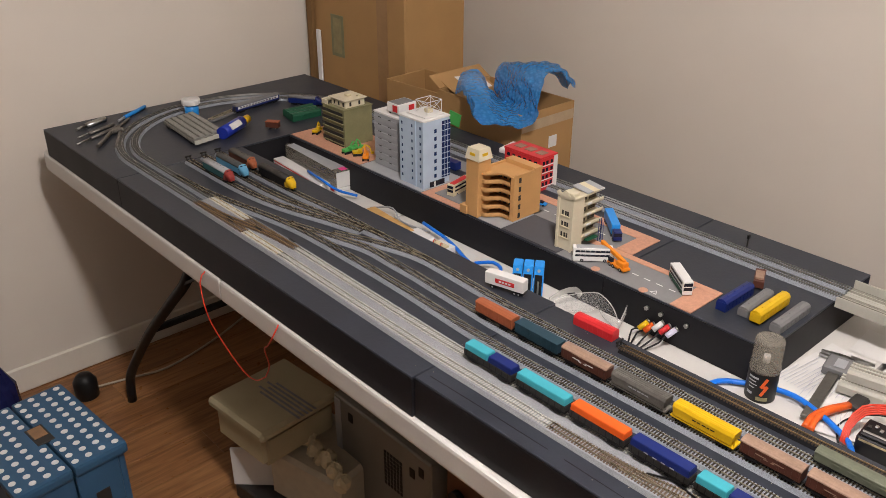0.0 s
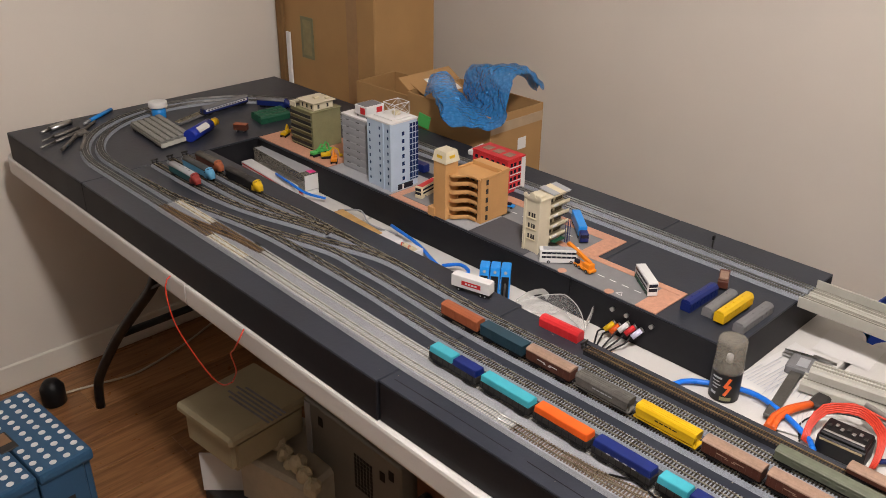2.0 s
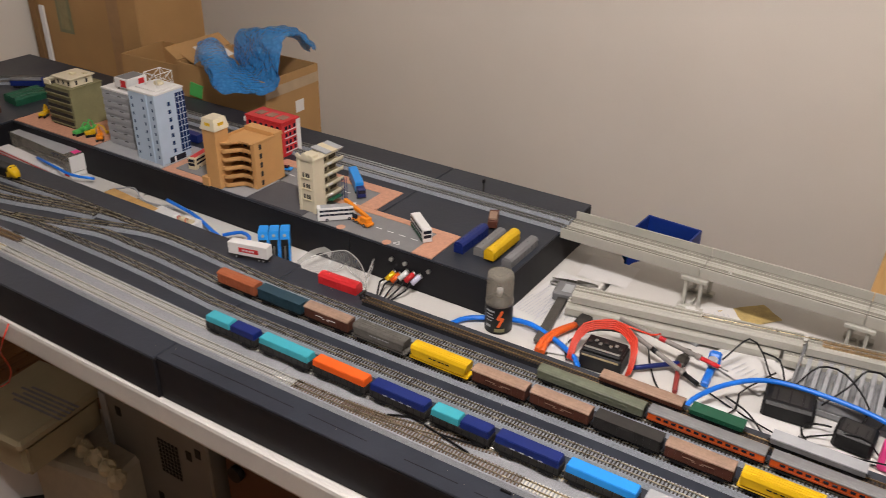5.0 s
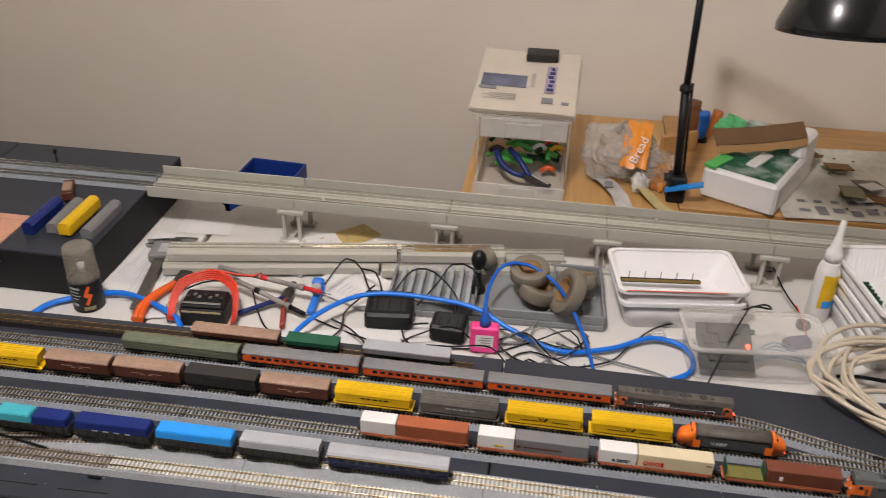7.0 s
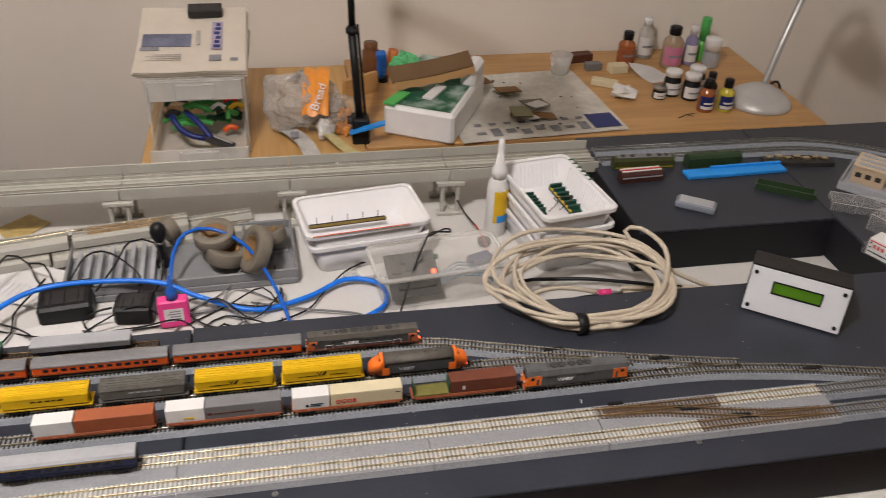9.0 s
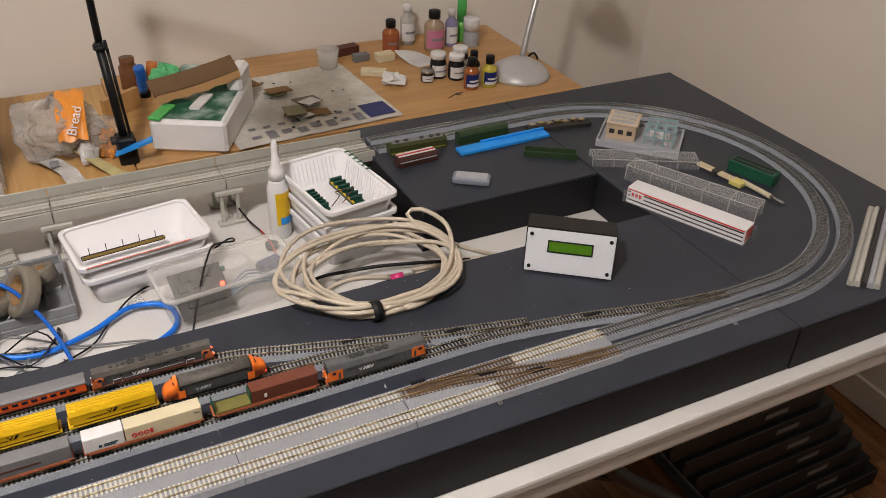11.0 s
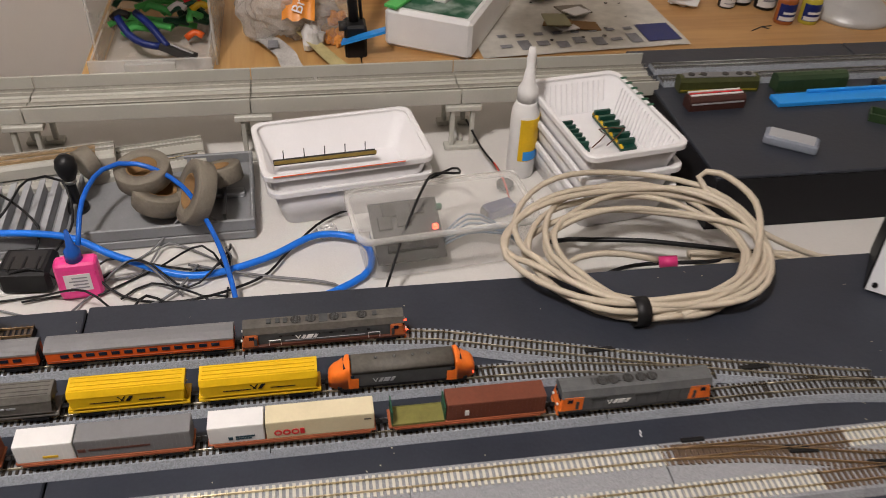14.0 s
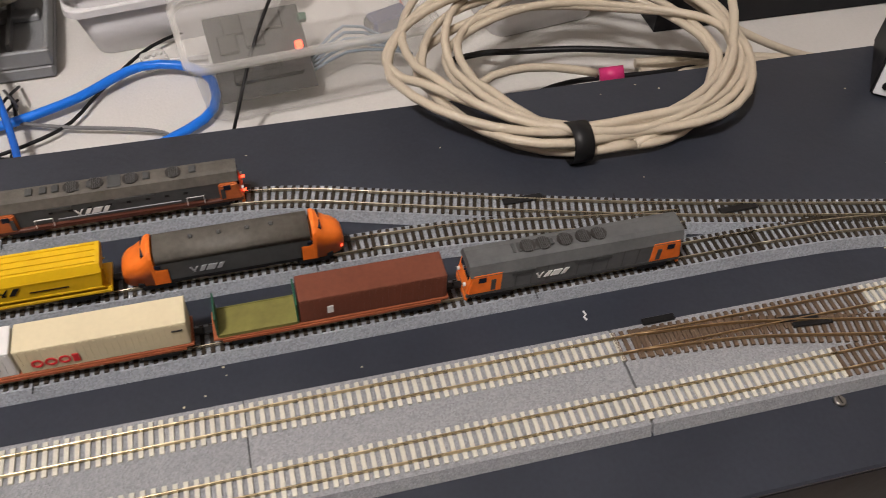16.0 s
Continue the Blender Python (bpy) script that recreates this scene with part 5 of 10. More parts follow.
win_grid(pent, "x", 1.6497, [2.008, 2.026, 2.043], [0.942], 0.005, 0.009, DARK, "roof_window")
win_grid(pent, "y", 1.9997, [1.664, 1.690], [0.942], 0.005, 0.009, DARK, "roof_window")
bpart("roof_slab", (1.645, 1.711, 1.995, 2.061, 0.951, 0.9535), CREAML, pent, 0.0006)
bpart("roof_vent", (1.672, 1.684, 2.022, 2.034, 0.9535, 0.958), CREAM, pent, 0.0006)
bpart("roof_vent", (1.692, 1.700, 2.006, 2.014, 0.9535, 0.9565), CREAM, pent, 0.0006)
for d in ((1.639, 1.650, 2.078, 2.081), (1.639, 1.6415, 2.058, 2.078), (1.650, 1.712, 2.078, 2.081)):
    bpart("terrace_rail", (*d, 0.9335, 0.944), CREAML, b, 0.0003)
bpart("terrace_deck", (1.6415, 1.712, 2.0615, 2.0775, 0.9335, 0.9345), DARK, b)
for k in range(6):
    bpart("arch", (1.6385, 1.6405, 2.003 + k * 0.0125, 2.0105 + k * 0.0125, zb, zb + 0.0042), DARK, b)
bpart("shopfront", (1.6385, 1.641, 2.0, 2.05, zb, zb + 0.006), GLASSD, b)

# grey tower with roof sign
g = thing("grey_tower", "pale grey model tower with rooftop sign", "building", T((0, 0, 0)), group="model town buildings")
bpart("wall", (1.634, 1.698, 1.789, 1.871, zb, 0.962), LGREY, g, 0.0006)
for k in range(7):
    bpart("floor_band", (1.6325, 1.634, 1.790, 1.870, zb + 0.004 + k * 0.0165, zb + 0.0135 + k * 0.0165), LGREY, g, 0.0003)
win_grid(g, "x", 1.6322, [1.815, 1.85], [zb + 0.0148 + k * 0.0165 for k in range(7)], 0.010, 0.0012, DARK, "vent", 0.001)
bpart("parapet", (1.633, 1.699, 1.788, 1.872, 0.962, 0.966), PAPER, g, 0.0005)
sg = bpart("sign_box", (1.640, 1.690, 1.792, 1.832, 0.972, 0.992), WHITE, g, 0.0008, "white rooftop sign with a red panel")
bpart("sign_panel", (1.6392, 1.640, 1.797, 1.812, 0.975, 0.989), RED, sg)
bpart("sign_panel", (1.668, 1.683, 1.7912, 1.792, 0.976, 0.988), RED, sg)
bpart("sign_top", (1.643, 1.687, 1.796, 1.829, 0.992, 0.9926), GREY, sg)
for x, y in ((1.645, 1.797), (1.685, 1.797), (1.645, 1.828), (1.685, 1.828)):
    bpart("sign_leg", (x - 0.001, x + 0.001, y - 0.001, y + 0.001, 0.966, 0.972), DARK, sg)

# pale blue tower
t = thing("blue_tower", "pale blue model tower with dark glazed strip", "building", T((0, 0, 0)), group="model town buildings")
bpart("wall", (1.612, 1.686, 1.681, 1.757, zb, 0.986), BLUETOWER, t, 0.0006)
bpart("glazed_strip", (1.664, 1.6865, 1.6795, 1.6975, zb + 0.014, 0.980), GLASSB, t)
for k in range(10):
    bpart("mullion", (1.664, 1.6868, 1.6790, 1.6798, zb + 0.018 + k * 0.0125, zb + 0.0192 + k * 0.0125), BLUETOWER, t)
for x in (1.671, 1.679):
    bpart("mullion", (x - 0.0004, x + 0.0004, 1.6788, 1.6796, zb + 0.014, 0.980), BLUETOWER, t)
win_grid(t, "x", 1.6121, [1.690, 1.716, 1.748], [zb + 0.016 + k * 0.0165 for k in range(8)], 0.0035, 0.0065, GLASSB)
win_grid(t, "y", 1.6812, [1.646], [zb + 0.022 + k * 0.0165 for k in range(7)], 0.0065, 0.0085, GLASSB)
bpart("corner_rib", (1.610, 1.614, 1.6795, 1.6835, zb, 0.988), BLUETOWER, t)
bpart("rib", (1.610, 1.612, 1.703, 1.706, zb, 0.986), BLUETOWER, t)
bpart("parapet", (1.611, 1.687, 1.680, 1.758, 0.986, 0.990), PAPER, t, 0.0005)
bpart("entrance", (1.630, 1.670, 1.6785, 1.6812, zb, zb + 0.011), GLASSD, t)
bpart("entrance", (1.640, 1.644, 1.6780, 1.679, zb, zb + 0.011), PAPER, t)
lat = bpart("roof_deck", (1.625, 1.678, 1.690, 1.750, 0.990, 0.993), PAPER, t, 0.0005)
bm = bmesh.new()
pts = [(1.640, 1.70), (1.680, 1.70), (1.680, 1.735), (1.640, 1.735)]
for k in range(4):
    a, c = pts[k], pts[(k + 1) % 4]
    sweep(bm, [(*a, 0.993), (*a, 1.020)], circle(0.0007, 5))
    sweep(bm, [(*a, 1.019), (*c, 1.019)], circle(0.0007, 5))
    sweep(bm, [(*a, 0.994), (*c, 1.019)], circle(0.0005, 5))
    sweep(bm, [(*a, 1.019), (*c, 0.994)], circle(0.0005, 5))
part("roof_lattice", bm, PAPER, lat)
bpart("tank", (1.65, 1.664, 1.708, 1.722, 0.993, 1.001), CREAM, lat, 0.001)

# tan building with balconies and stair tower
t = thing("tan_building", "tan model apartment block with wavy balconies and tower", "building", T((0, 0, 0)), group="model town buildings")
bpart("wall", (1.650, 1.711, 1.443, 1.520, zb, 0.930), TAN, t, 0.0006)
bpart("side_wall", (1.634, 1.650, 1.443, 1.453, zb, 0.930), TAN, t, 0.0006)
bpart("side_wall", (1.634, 1.650, 1.508, 1.520, zb, 0.930), TAN, t, 0.0006)
bpart("roof", (1.634, 1.711, 1.443, 1.520, 0.930, 0.9315), TAN, t)
for d in ((1.690, 1.712, 1.442, 1.521, 0.938), (1.634, 1.690, 1.442, 1.4455, 0.936), (1.634, 1.690, 1.5175, 1.521, 0.936), (1.6865, 1.690, 1.4455, 1.5175, 0.9405)):
    bpart("parapet", (*d[:4], 0.9315, d[4]), TAN, t, 0.0004)
bpart("tower", (1.596, 1.630, 1.502, 1.536, zb, 0.958), TAN, t, 0.0008)
bpart("tower_base", (1.592, 1.634, 1.530, 1.548, zb, zb + 0.018), TAN, t, 0.0006)
bm = bmesh.new()
vs = box(bm, 1.594, 1.632, 1.500, 1.538, 0.958, 0.980)
for v in vs:
    if v.co.z > 0.97:
        v.co.x += 0.004 if v.co.x < 1.61 else -0.004
        v.co.y += 0.004 if v.co.y < 1.52 else -0.004
cap = part("tower_cap", bm, CREAML, t, "cream tower cap with arched panels")
win_grid(cap, "x", 1.5965, [1.519], [0.967], 0.014, 0.010, YELLOW, "panel", 0.002)
win_grid(cap, "y", 1.5025, [1.613], [0.967], 0.014, 0.010, YELLOW, "panel", 0.002)
wave = [(1.634, 1.509), (1.616, 1.5085), (1.609, 1.506), (1.6055, 1.501), (1.6055, 1.496), (1.608, 1.492), (1.626, 1.479), (1.630, 1.475), (1.6315, 1.470), (1.6315, 1.4535)]
for k in range(6):
    z = zb + 0.004 + k * 0.0174
    bm = bmesh.new()
    sweep(bm, [(x, y, z) for x, y in wave], [(-0.0009, 0), (0.0009, 0), (0.0009, 0.0066 if k < 5 else 0.0030), (-0.0009, 0.0066 if k < 5 else 0.0030)], smooth=False)
    bal = part("balcony", bm, TAN, t)
    bm = bmesh.new()
    f = bm.faces.new([bm.verts.new((x, y, z)) for x, y in wave + [(1.6345, 1.4535), (1.6345, 1.509)]])
    r = bmesh.ops.extrude_face_region(bm, geom=[f])
    for v in r["geom"]:
        if isinstance(v, bmesh.types.BMVert):
            v.co.z -= 0.0016
    part("balcony_floor", bm, TAN, bal)
    bpart("storey_floor", (1.634, 1.650, 1.453, 1.508, z - 0.0016, z), TAN, t)
    if k < 5:
        # dark door panels that also hold the balcony recess's shade in their colour
        win_grid(t, "x", 1.6498, [1.466, 1.481, 1.496], [z + 0.008], 0.009, 0.012, DARK, "doorway", 0.0012, "tan")
win_grid(t, "y", 1.4428, [1.650], [zb + 0.010 + k * 0.0182 for k in range(5)], 0.006, 0.010, DARK)

# red building beside the line
t = thing("red_building", "red model block with white window bands", "building", T((0, 0, 0)), group="model town buildings")
bpart("wall", (1.783, 1.836, 1.511, 1.612, Z0, 0.912), RED, t, 0.0006)
for k in range(4):
    z = Z0 + 0.012 + k * 0.0155
    bpart("white_band", (1.790, 1.8375, 1.5098, 1.5112, z - 0.0040, z - 0.0024), PAPER, t)
    win_grid(t, "y", 1.5105, [1.795, 1.806, 1.820, 1.830], [z + 0.003], 0.006, 0.0075, GLASSD, key="red")
    win_grid(t, "x", 1.7832, rng(1.515, 1.608, 6), [z + 0.003], 0.008, 0.0075, GLASSD, key="red")
bpart("white_corner", (1.826, 1.8375, 1.5095, 1.5115, Z0, 0.912), PAPER, t)
bpart("parapet", (1.782, 1.837, 1.510, 1.613, 0.912, 0.916), RED, t, 0.0005)
for y in (1.530, 1.560, 1.590):
    bpart("skylight", (1.798, 1.820, y - 0.010, y + 0.010, 0.912, 0.9172), PINKR, t, 0.0005)

# cream building
t = thing("cream_building", "cream model building with open balconies and glass roof", "building", T((0, 0, 0)), group="model town buildings")
bpart("wall", (1.618, 1.650, 1.286, 1.319, zb, 0.941), CREAML, t, 0.0006)
bpart("rear_wall", (1.650, 1.700, 1.300, 1.319, zb, 0.936), CREAML, t, 0.0006)
win_grid(t, "x", 1.6182, [1.2965, 1.3015, 1.3085], [zb + 0.030 + k * 0.021 for k in range(3)], 0.0038, 0.0085, DARK)
win_grid(t, "x", 1.6175, [1.302], [zb + 0.024 + k * 0.021 for k in range(3)], 0.022, 0.0015, CREAM, "sill", 0.003)
bpart("pilaster", (1.616, 1.619, 1.284, 1.289, zb, 0.944), CREAML, t)
bpart("pilaster", (1.616, 1.619, 1.316, 1.321, zb, 0.944), CREAML, t)
for k in range(4):
    z = zb + 0.018 + k * 0.0205
    bpart("balcony", (1.650, 1.701, 1.284, 1.300, z, z + 0.0016), CREAML, t)
    bpart("balcony_front", (1.650, 1.701, 1.284, 1.2855, z, z + 0.007), CREAML, t)
    # brown of the door panels has the shade under the balconies mixed in
    win_grid(t, "y", 1.2998, [1.662, 1.688], [z + 0.010], 0.019, 0.0135, mat("shaded_brown_glazing", (0.055, 0.04, 0.02), 0.4, var=0.2) if k == 0 else bpy.data.materials["shaded_brown_glazing"], "doorway", 0.001, "cream")
bpart("parapet", (1.616, 1.702, 1.284, 1.321, 0.941, 0.945), CREAML, t, 0.0006)
for k in range(3):
    bm = bmesh.new()
    x0 = 1.653 + k * 0.0165
    sweep(bm, [(x0, 1.283, 0.9455 - 0.0012 * k), (x0, 1.3195, 0.950 - 0.0012 * k)], [(0, 0), (0.0155, 0), (0.0155, 0.0016), (0, 0.0016)])
    part("glass_roof", bm, LGREY if k != 1 else CREAM, t)
bm = bmesh.new()
sweep(bm, [(1.6165, y, 0.945) for y in (1.2845, 1.3205)], [(-0.0012, 0), (0.0012, 0), (0.0012, 0.004), (-0.0012, 0.004)])
part("coping", bm, CREAML, t)
for y, h in ((1.2865, 0.008), (1.3025, 0.0105), (1.3185, 0.008)):
    cpart("scroll", (1.6165, y, 0.945 + h / 2), 0.0042 if h < 0.01 else 0.0062, 0.0028, CREAML, t, "X", 16)
for k in range(4):
    bpart("shutter_panel", (1.656, 1.668, 1.2832, 1.2840, zb + 0.0205 + k * 0.0205, zb + 0.0245 + k * 0.0205), WHITE, t)
bpart("stair_head", (1.622, 1.640, 1.290, 1.314, 0.945, 0.951), CREAML, t, 0.001)
bpart("awning", (1.655, 1.685, 1.276, 1.286, zb + 0.013, zb + 0.0145), GREEN, t)
bm = bmesh.new()
for x in (1.692, 1.698):
    for y in (1.276, 1.282):
        sweep(bm, [(x, y, zb), (x, y, zb + 0.045)], circle(0.0006, 5))
for k in range(6):
    sweep(bm, [(1.692, 1.276, zb + 0.006 + k * 0.007), (1.698, 1.282, zb + 0.006 + k * 0.007)], circle(0.0005, 5))
part("stair_frame", bm, NAVY, t)


def wheels(parent, ys, w, r=0.003):
    me = shared(f"road_wheel_{r}", lambda bm: cyl(bm, (0, 0, 0), r, 0.0022, "X", 14), BLACK)
    hub = shared(f"hub_{r}", lambda bm: cyl(bm, (0, 0, 0), r * 0.45, 0.0026, "X", 10), LGREY)
    for y in ys:
        for s in (-1, 1):
            a = part("wheel", me, None, parent, m=T((s * w, y, r)))
            part("hub", hub, None, a)


def bus(x, y, rz, body, lower, stripe, label, L=0.070, h=0.026):
    t = thing("model_bus", label, "bus", T((x, y, Z0 + 0.0016)) @ Matrix.Rotation(radians(rz), 4, "Z"), group="model buses")
    hl = L / 2
    bm = bmesh.new()
    box(bm, -0.0085, 0.0085, -hl, hl, 0.0015, h, 0.0012, seg=2)
    part("body", bm, body, t)
    bpart("skirt", (-0.0087, 0.0087, -hl + 0.001, hl - 0.001, 0.0015, 0.009), lower, t, 0.0004)
    for z in (0.0125, 0.0205):
        for s in (-1, 1):
            me = shared("bus_window", lambda bm: box(bm, -0.0003, 0.0003, -0.0041, 0.0041, -0.0019, 0.0019), GLASSD)
            for k in range(7):
                part("window", me, None, t, m=T((s * 0.0086, -hl + 0.010 + k * (L - 0.018) / 6, z)))
        bpart("windscreen", (-0.0072, 0.0072, -hl - 0.0002, -hl + 0.001, z - 0.003, z + 0.003), GLASSD, t)
        bpart("rear_window", (-0.006, 0.006, hl - 0.001, hl + 0.0002, z - 0.0022, z + 0.0022), GLASSD, t)
    bpart("roof_panel", (-0.0065, 0.0065, -hl + 0.006, hl - 0.006, h - 0.0002, h + 0.0006), stripe, t)
    wheels(t, (-hl + 0.014, hl - 0.016), 0.0078)
    return t


bus(1.660, 1.082, -38, WHITE, GREEN, WHITE, "white double-deck model bus with green lower panels")
bus(1.624, 1.240, 44, WHITE, WHITE, LGREY, "white double-deck model bus beside the cream building")
bus(1.660, 1.622, -78, CREAM, CREAM, RED, "cream and red double-deck model bus", 0.066)

# blue truck
t = thing("model_truck", "bright blue articulated model truck on the road plate", "truck", T((1.745, 1.288, Z0 + 0.0014)) @ Matrix.Rotation(radians(-42), 4, "Z"))
bpart("trailer", (-0.0082, 0.0082, -0.026, 0.052, 0.006, 0.026), SKY, t, 0.001)
bpart("cab", (-0.0080, 0.0080, -0.048, -0.030, 0.003, 0.021), NAVY, t, 0.0015)
bpart("windscreen", (-0.007, 0.007, -0.0486, -0.047, 0.012, 0.018), GLASSD, t)
bpart("chassis", (-0.006, 0.006, -0.046, 0.050, 0.003, 0.006), BLACK, t)
wheels(t, (-0.041, -0.020, 0.034, 0.043), 0.0072)
t = thing("model_car", "tiny blue model car on the road plate", "car", T((1.735, 1.462, Z0 + 0.0014)) @ Matrix.Rotation(radians(20), 4, "Z"))
bpart("body", (-0.0055, 0.0055, -0.013, 0.013, 0.002, 0.006), SKY, t, 0.001)
bpart("cabin", (-0.0048, 0.0048, -0.007, 0.008, 0.006, 0.0095), GLASSD, t, 0.001)
wheels(t, (-0.008, 0.008), 0.0048, 0.002)
bm = bmesh.new()
box(bm, -0.009, 0.009, -0.022, 0.022, 0, 0.018, 0.0008)
solid("container_box", bm, NAVY, "navy blue model container behind the tower", "container", T((1.742, 1.735, Z0 + 0.0014)))


def mobile_crane(x, y, rz, material, label, boom=0.05, z=Z0 + 0.0014):
    t = thing("model_crane", label, "crane", T((x, y, z)) @ Matrix.Rotation(radians(rz), 4, "Z"))
    bpart("chassis", (-0.008, 0.008, -0.022, 0.022, 0.003, 0.008), material, t, 0.0008)
    bpart("turntable", (-0.007, 0.007, 0.000, 0.018, 0.008, 0.017), material, t, 0.001)
    bpart("cab", (0.002, 0.008, -0.020, -0.010, 0.008, 0.015), GLASSD, t, 0.0008)
    bm = bmesh.new()
    sweep(bm, [(-0.002, 0.012, 0.016), (-0.002, 0.012 - boom, 0.030)], [(-0.003, -0.003), (0.003, -0.003), (0.003, 0.003), (-0.003, 0.003)])
    part("boom", bm, material, t)
    wheels(t, (-0.015, -0.006, 0.012), 0.0072, 0.0035)


def excavator(x, y, rz, material, label, arm=0.035):
    t = thing("model_excavator", label, "excavator", T((x, y, Z0 + 0.0018)) @ Matrix.Rotation(radians(rz), 4, "Z"), group="model construction machines")
    for s in (-1, 1):
        bpart("track", (s * 0.006 - 0.002, s * 0.006 + 0.002, -0.012, 0.012, 0, 0.005), BLACK, t, 0.001)
    bpart("house", (-0.007, 0.007, -0.008, 0.012, 0.0055, 0.012), material, t, 0.001)
    bpart("cab", (-0.007, -0.001, -0.010, 0.0, 0.007, 0.017), material, t, 0.0008)
    bm = bmesh.new()
    sweep(bm, [(0.002, -0.006, 0.010), (0.002, -0.018, 0.024), (0.002, -arm, 0.018), (0.002, -arm - 0.004, 0.004)], [(-0.0014, -0.0014), (0.0014, -0.0014), (0.0014, 0.0014), (-0.0014, 0.0014)])
    part("arm", bm, material, t)
    bpart("bucket", (-0.002, 0.006, -arm - 0.010, -arm - 0.002, 0.001, 0.007), material, t, 0.001)


YO = mat("machine_orange", (0.75, 0.23, 0.01), 0.4, var=0.1)
mobile_crane(1.634, 1.190, 168, YO, "orange mobile model crane with raised boom", 0.062)
excavator(1.628, 1.900, 140, YO, "orange model excavator on the brick plate")
excavator(1.632, 1.935, 60, YELLOW, "yellow model digger on the brick plate", 0.028)
excavator(1.622, 1.962, 90, LGREEN, "green model digger on the brick plate", 0.028)
excavator(1.640, 1.965, 100, LGREEN, "green model digger on the brick plate", 0.025)
excavator(1.648, 2.125, 120, YELLOW, "yellow model loader beside the olive building", 0.022)


# loose wagons on the town board
def body_shell(x, y, rz, material, label, L=0.10, h=0.021, z=Z0, group="loose wagon bodies", stand=0.0):
    t = thing("loose_wagon", label, "model wagon", T((x, y, z)) @ Matrix.Rotation(radians(rz), 4, "Z"), group)
    bm = bmesh.new()
    sweep(bm, [(0, -L / 2, stand), (0, L / 2, stand)], [(-0.009, 0), (0.009, 0), (0.009, h * 0.72), (0.006, h * 0.94), (0, h), (-0.006, h * 0.94), (-0.009, h * 0.72)])
    part("shell", bm, material, t)
    for s in (-1, 1):
        bpart("end", (-0.0085, 0.0085, s * L / 2 - 0.0004, s * L / 2 + 0.0006, stand + 0.001, stand + h * 0.75), material, t)
    ribs(t, L / 2 - 0.004, stand + 0.002, stand + h * 0.68, 0.009, 7, material)
    for k in (-0.25, 0.05, 0.3):
        cpart("roof_vent", (0, k * L, stand + h - 0.0005), 0.0016, 0.0012, material, t, seg=10)
    if stand:
        for s in (-1, 1):
            bogie(t, s * (L / 2 - 0.018))
    return t


body_shell(1.683, 0.994, 90, NAVY, "navy painted wagon body on the baseboard", 0.085)
body_shell(1.693, 0.963, 92, GREY, "grey primed wagon body on the baseboard", 0.085, 0.017)
body_shell(1.687, 0.936, 90, YELLOW, "yellow painted wagon standing on its bogies", 0.092, 0.020, stand=0.005)
body_shell(1.692, 0.904, 90, GREY, "grey primed wagon body on the baseboard", 0.095, 0.017)
t = thing("short_wagon", "rusty brown short model wagon beside the line", "wagon", T((1.765, 0.998, Z0)) @ Matrix.Rotation(radians(-65), 4, "Z"))
bpart("body", (-0.0085, 0.0085, -0.024, 0.024, 0.005, 0.018), BROWNR, t, 0.0006)
bpart("load", (-0.007, 0.007, -0.018, 0.010, 0.018, 0.022), PINKR, t, 0.0008)
wheels(t, (-0.014, 0.014), 0.0055, 0.003)

# signal beside the far line
t = thing("signal", "small dark model signal beside the line", "signal", T((1.879, 1.085, Z0)))
bpart("mast", (-0.001, 0.001, -0.001, 0.001, 0, 0.022), DARK, t)
bpart("head", (-0.003, 0.003, -0.002, 0.002, 0.016, 0.024), BLACK, t, 0.0005)

# ---- things in the trough and on the white table ----
def rot(x, y, z, rz=0.0):
    return T((x, y, z)) @ Matrix.Rotation(radians(rz), 4, "Z")


# spray can
t = thing("spray_can", "black spray can with smoky clear cap", "spray can", T((1.578, 0.878, ZT)))
bm = bmesh.new()
lathe(bm, [(0.0209, 0), (0.0221, 0.001), (0.0221, 0.048), (0.0209, 0.0505), (0.012, 0.056), (0.010, 0.060), (0.0, 0.060)])
part("body", bm, BLACK, t)
bm = bmesh.new()
for z, h, a0, a1 in ((0.040, 0.003, 150, 192), (0.0345, 0.0015, 150, 186), (0.029, 0.0015, 152, 190), (0.0235, 0.0015, 155, 182), (0.012, 0.004, 150, 176)):
    sweep(bm, [(0.0224 * math.cos(radians(a)), 0.0224 * math.sin(radians(a)), z) for a in range(a0, a1, 4)], [(-0.0002, 0), (0.0002, 0), (0.0002, h), (-0.0002, h)])
part("lettering", bm, LGREY, t)
bm = bmesh.new()
for a0, a1, za, zb2 in ((222, 204, 0.044, 0.028), (204, 226, 0.0285, 0.030), (226, 206, 0.0305, 0.014)):
    sweep(bm, [(0.0225 * math.cos(radians(a0 + (a1 - a0) * q / 4)), 0.0225 * math.sin(radians(a0 + (a1 - a0) * q / 4)), za + (zb2 - za) * q / 4) for q in range(5)], [(-0.0002, -0.0022), (0.0002, -0.0022), (0.0002, 0.0022), (-0.0002, 0.0022)])
part("flash_mark", bm, ORANGE, t, "orange zigzag flash")
bm = bmesh.new()
sweep(bm, [(0.0224 * math.cos(radians(a)), 0.0224 * math.sin(radians(a)), 0.005) for a in range(192, 240, 6)], [(-0.0002, 0), (0.0002, 0), (0.0002, 0.006), (-0.0002, 0.006)])
part("base_band", bm, OLIVE, t, "yellow green base band")
bm = bmesh.new()
lathe(bm, [(0.0225, 0.049), (0.0225, 0.055), (0.0215, 0.057), (0.0209, 0.098), (0.0197, 0.1005), (0.012, 0.1005), (0.010, 0.0985), (0.0, 0.0985)])
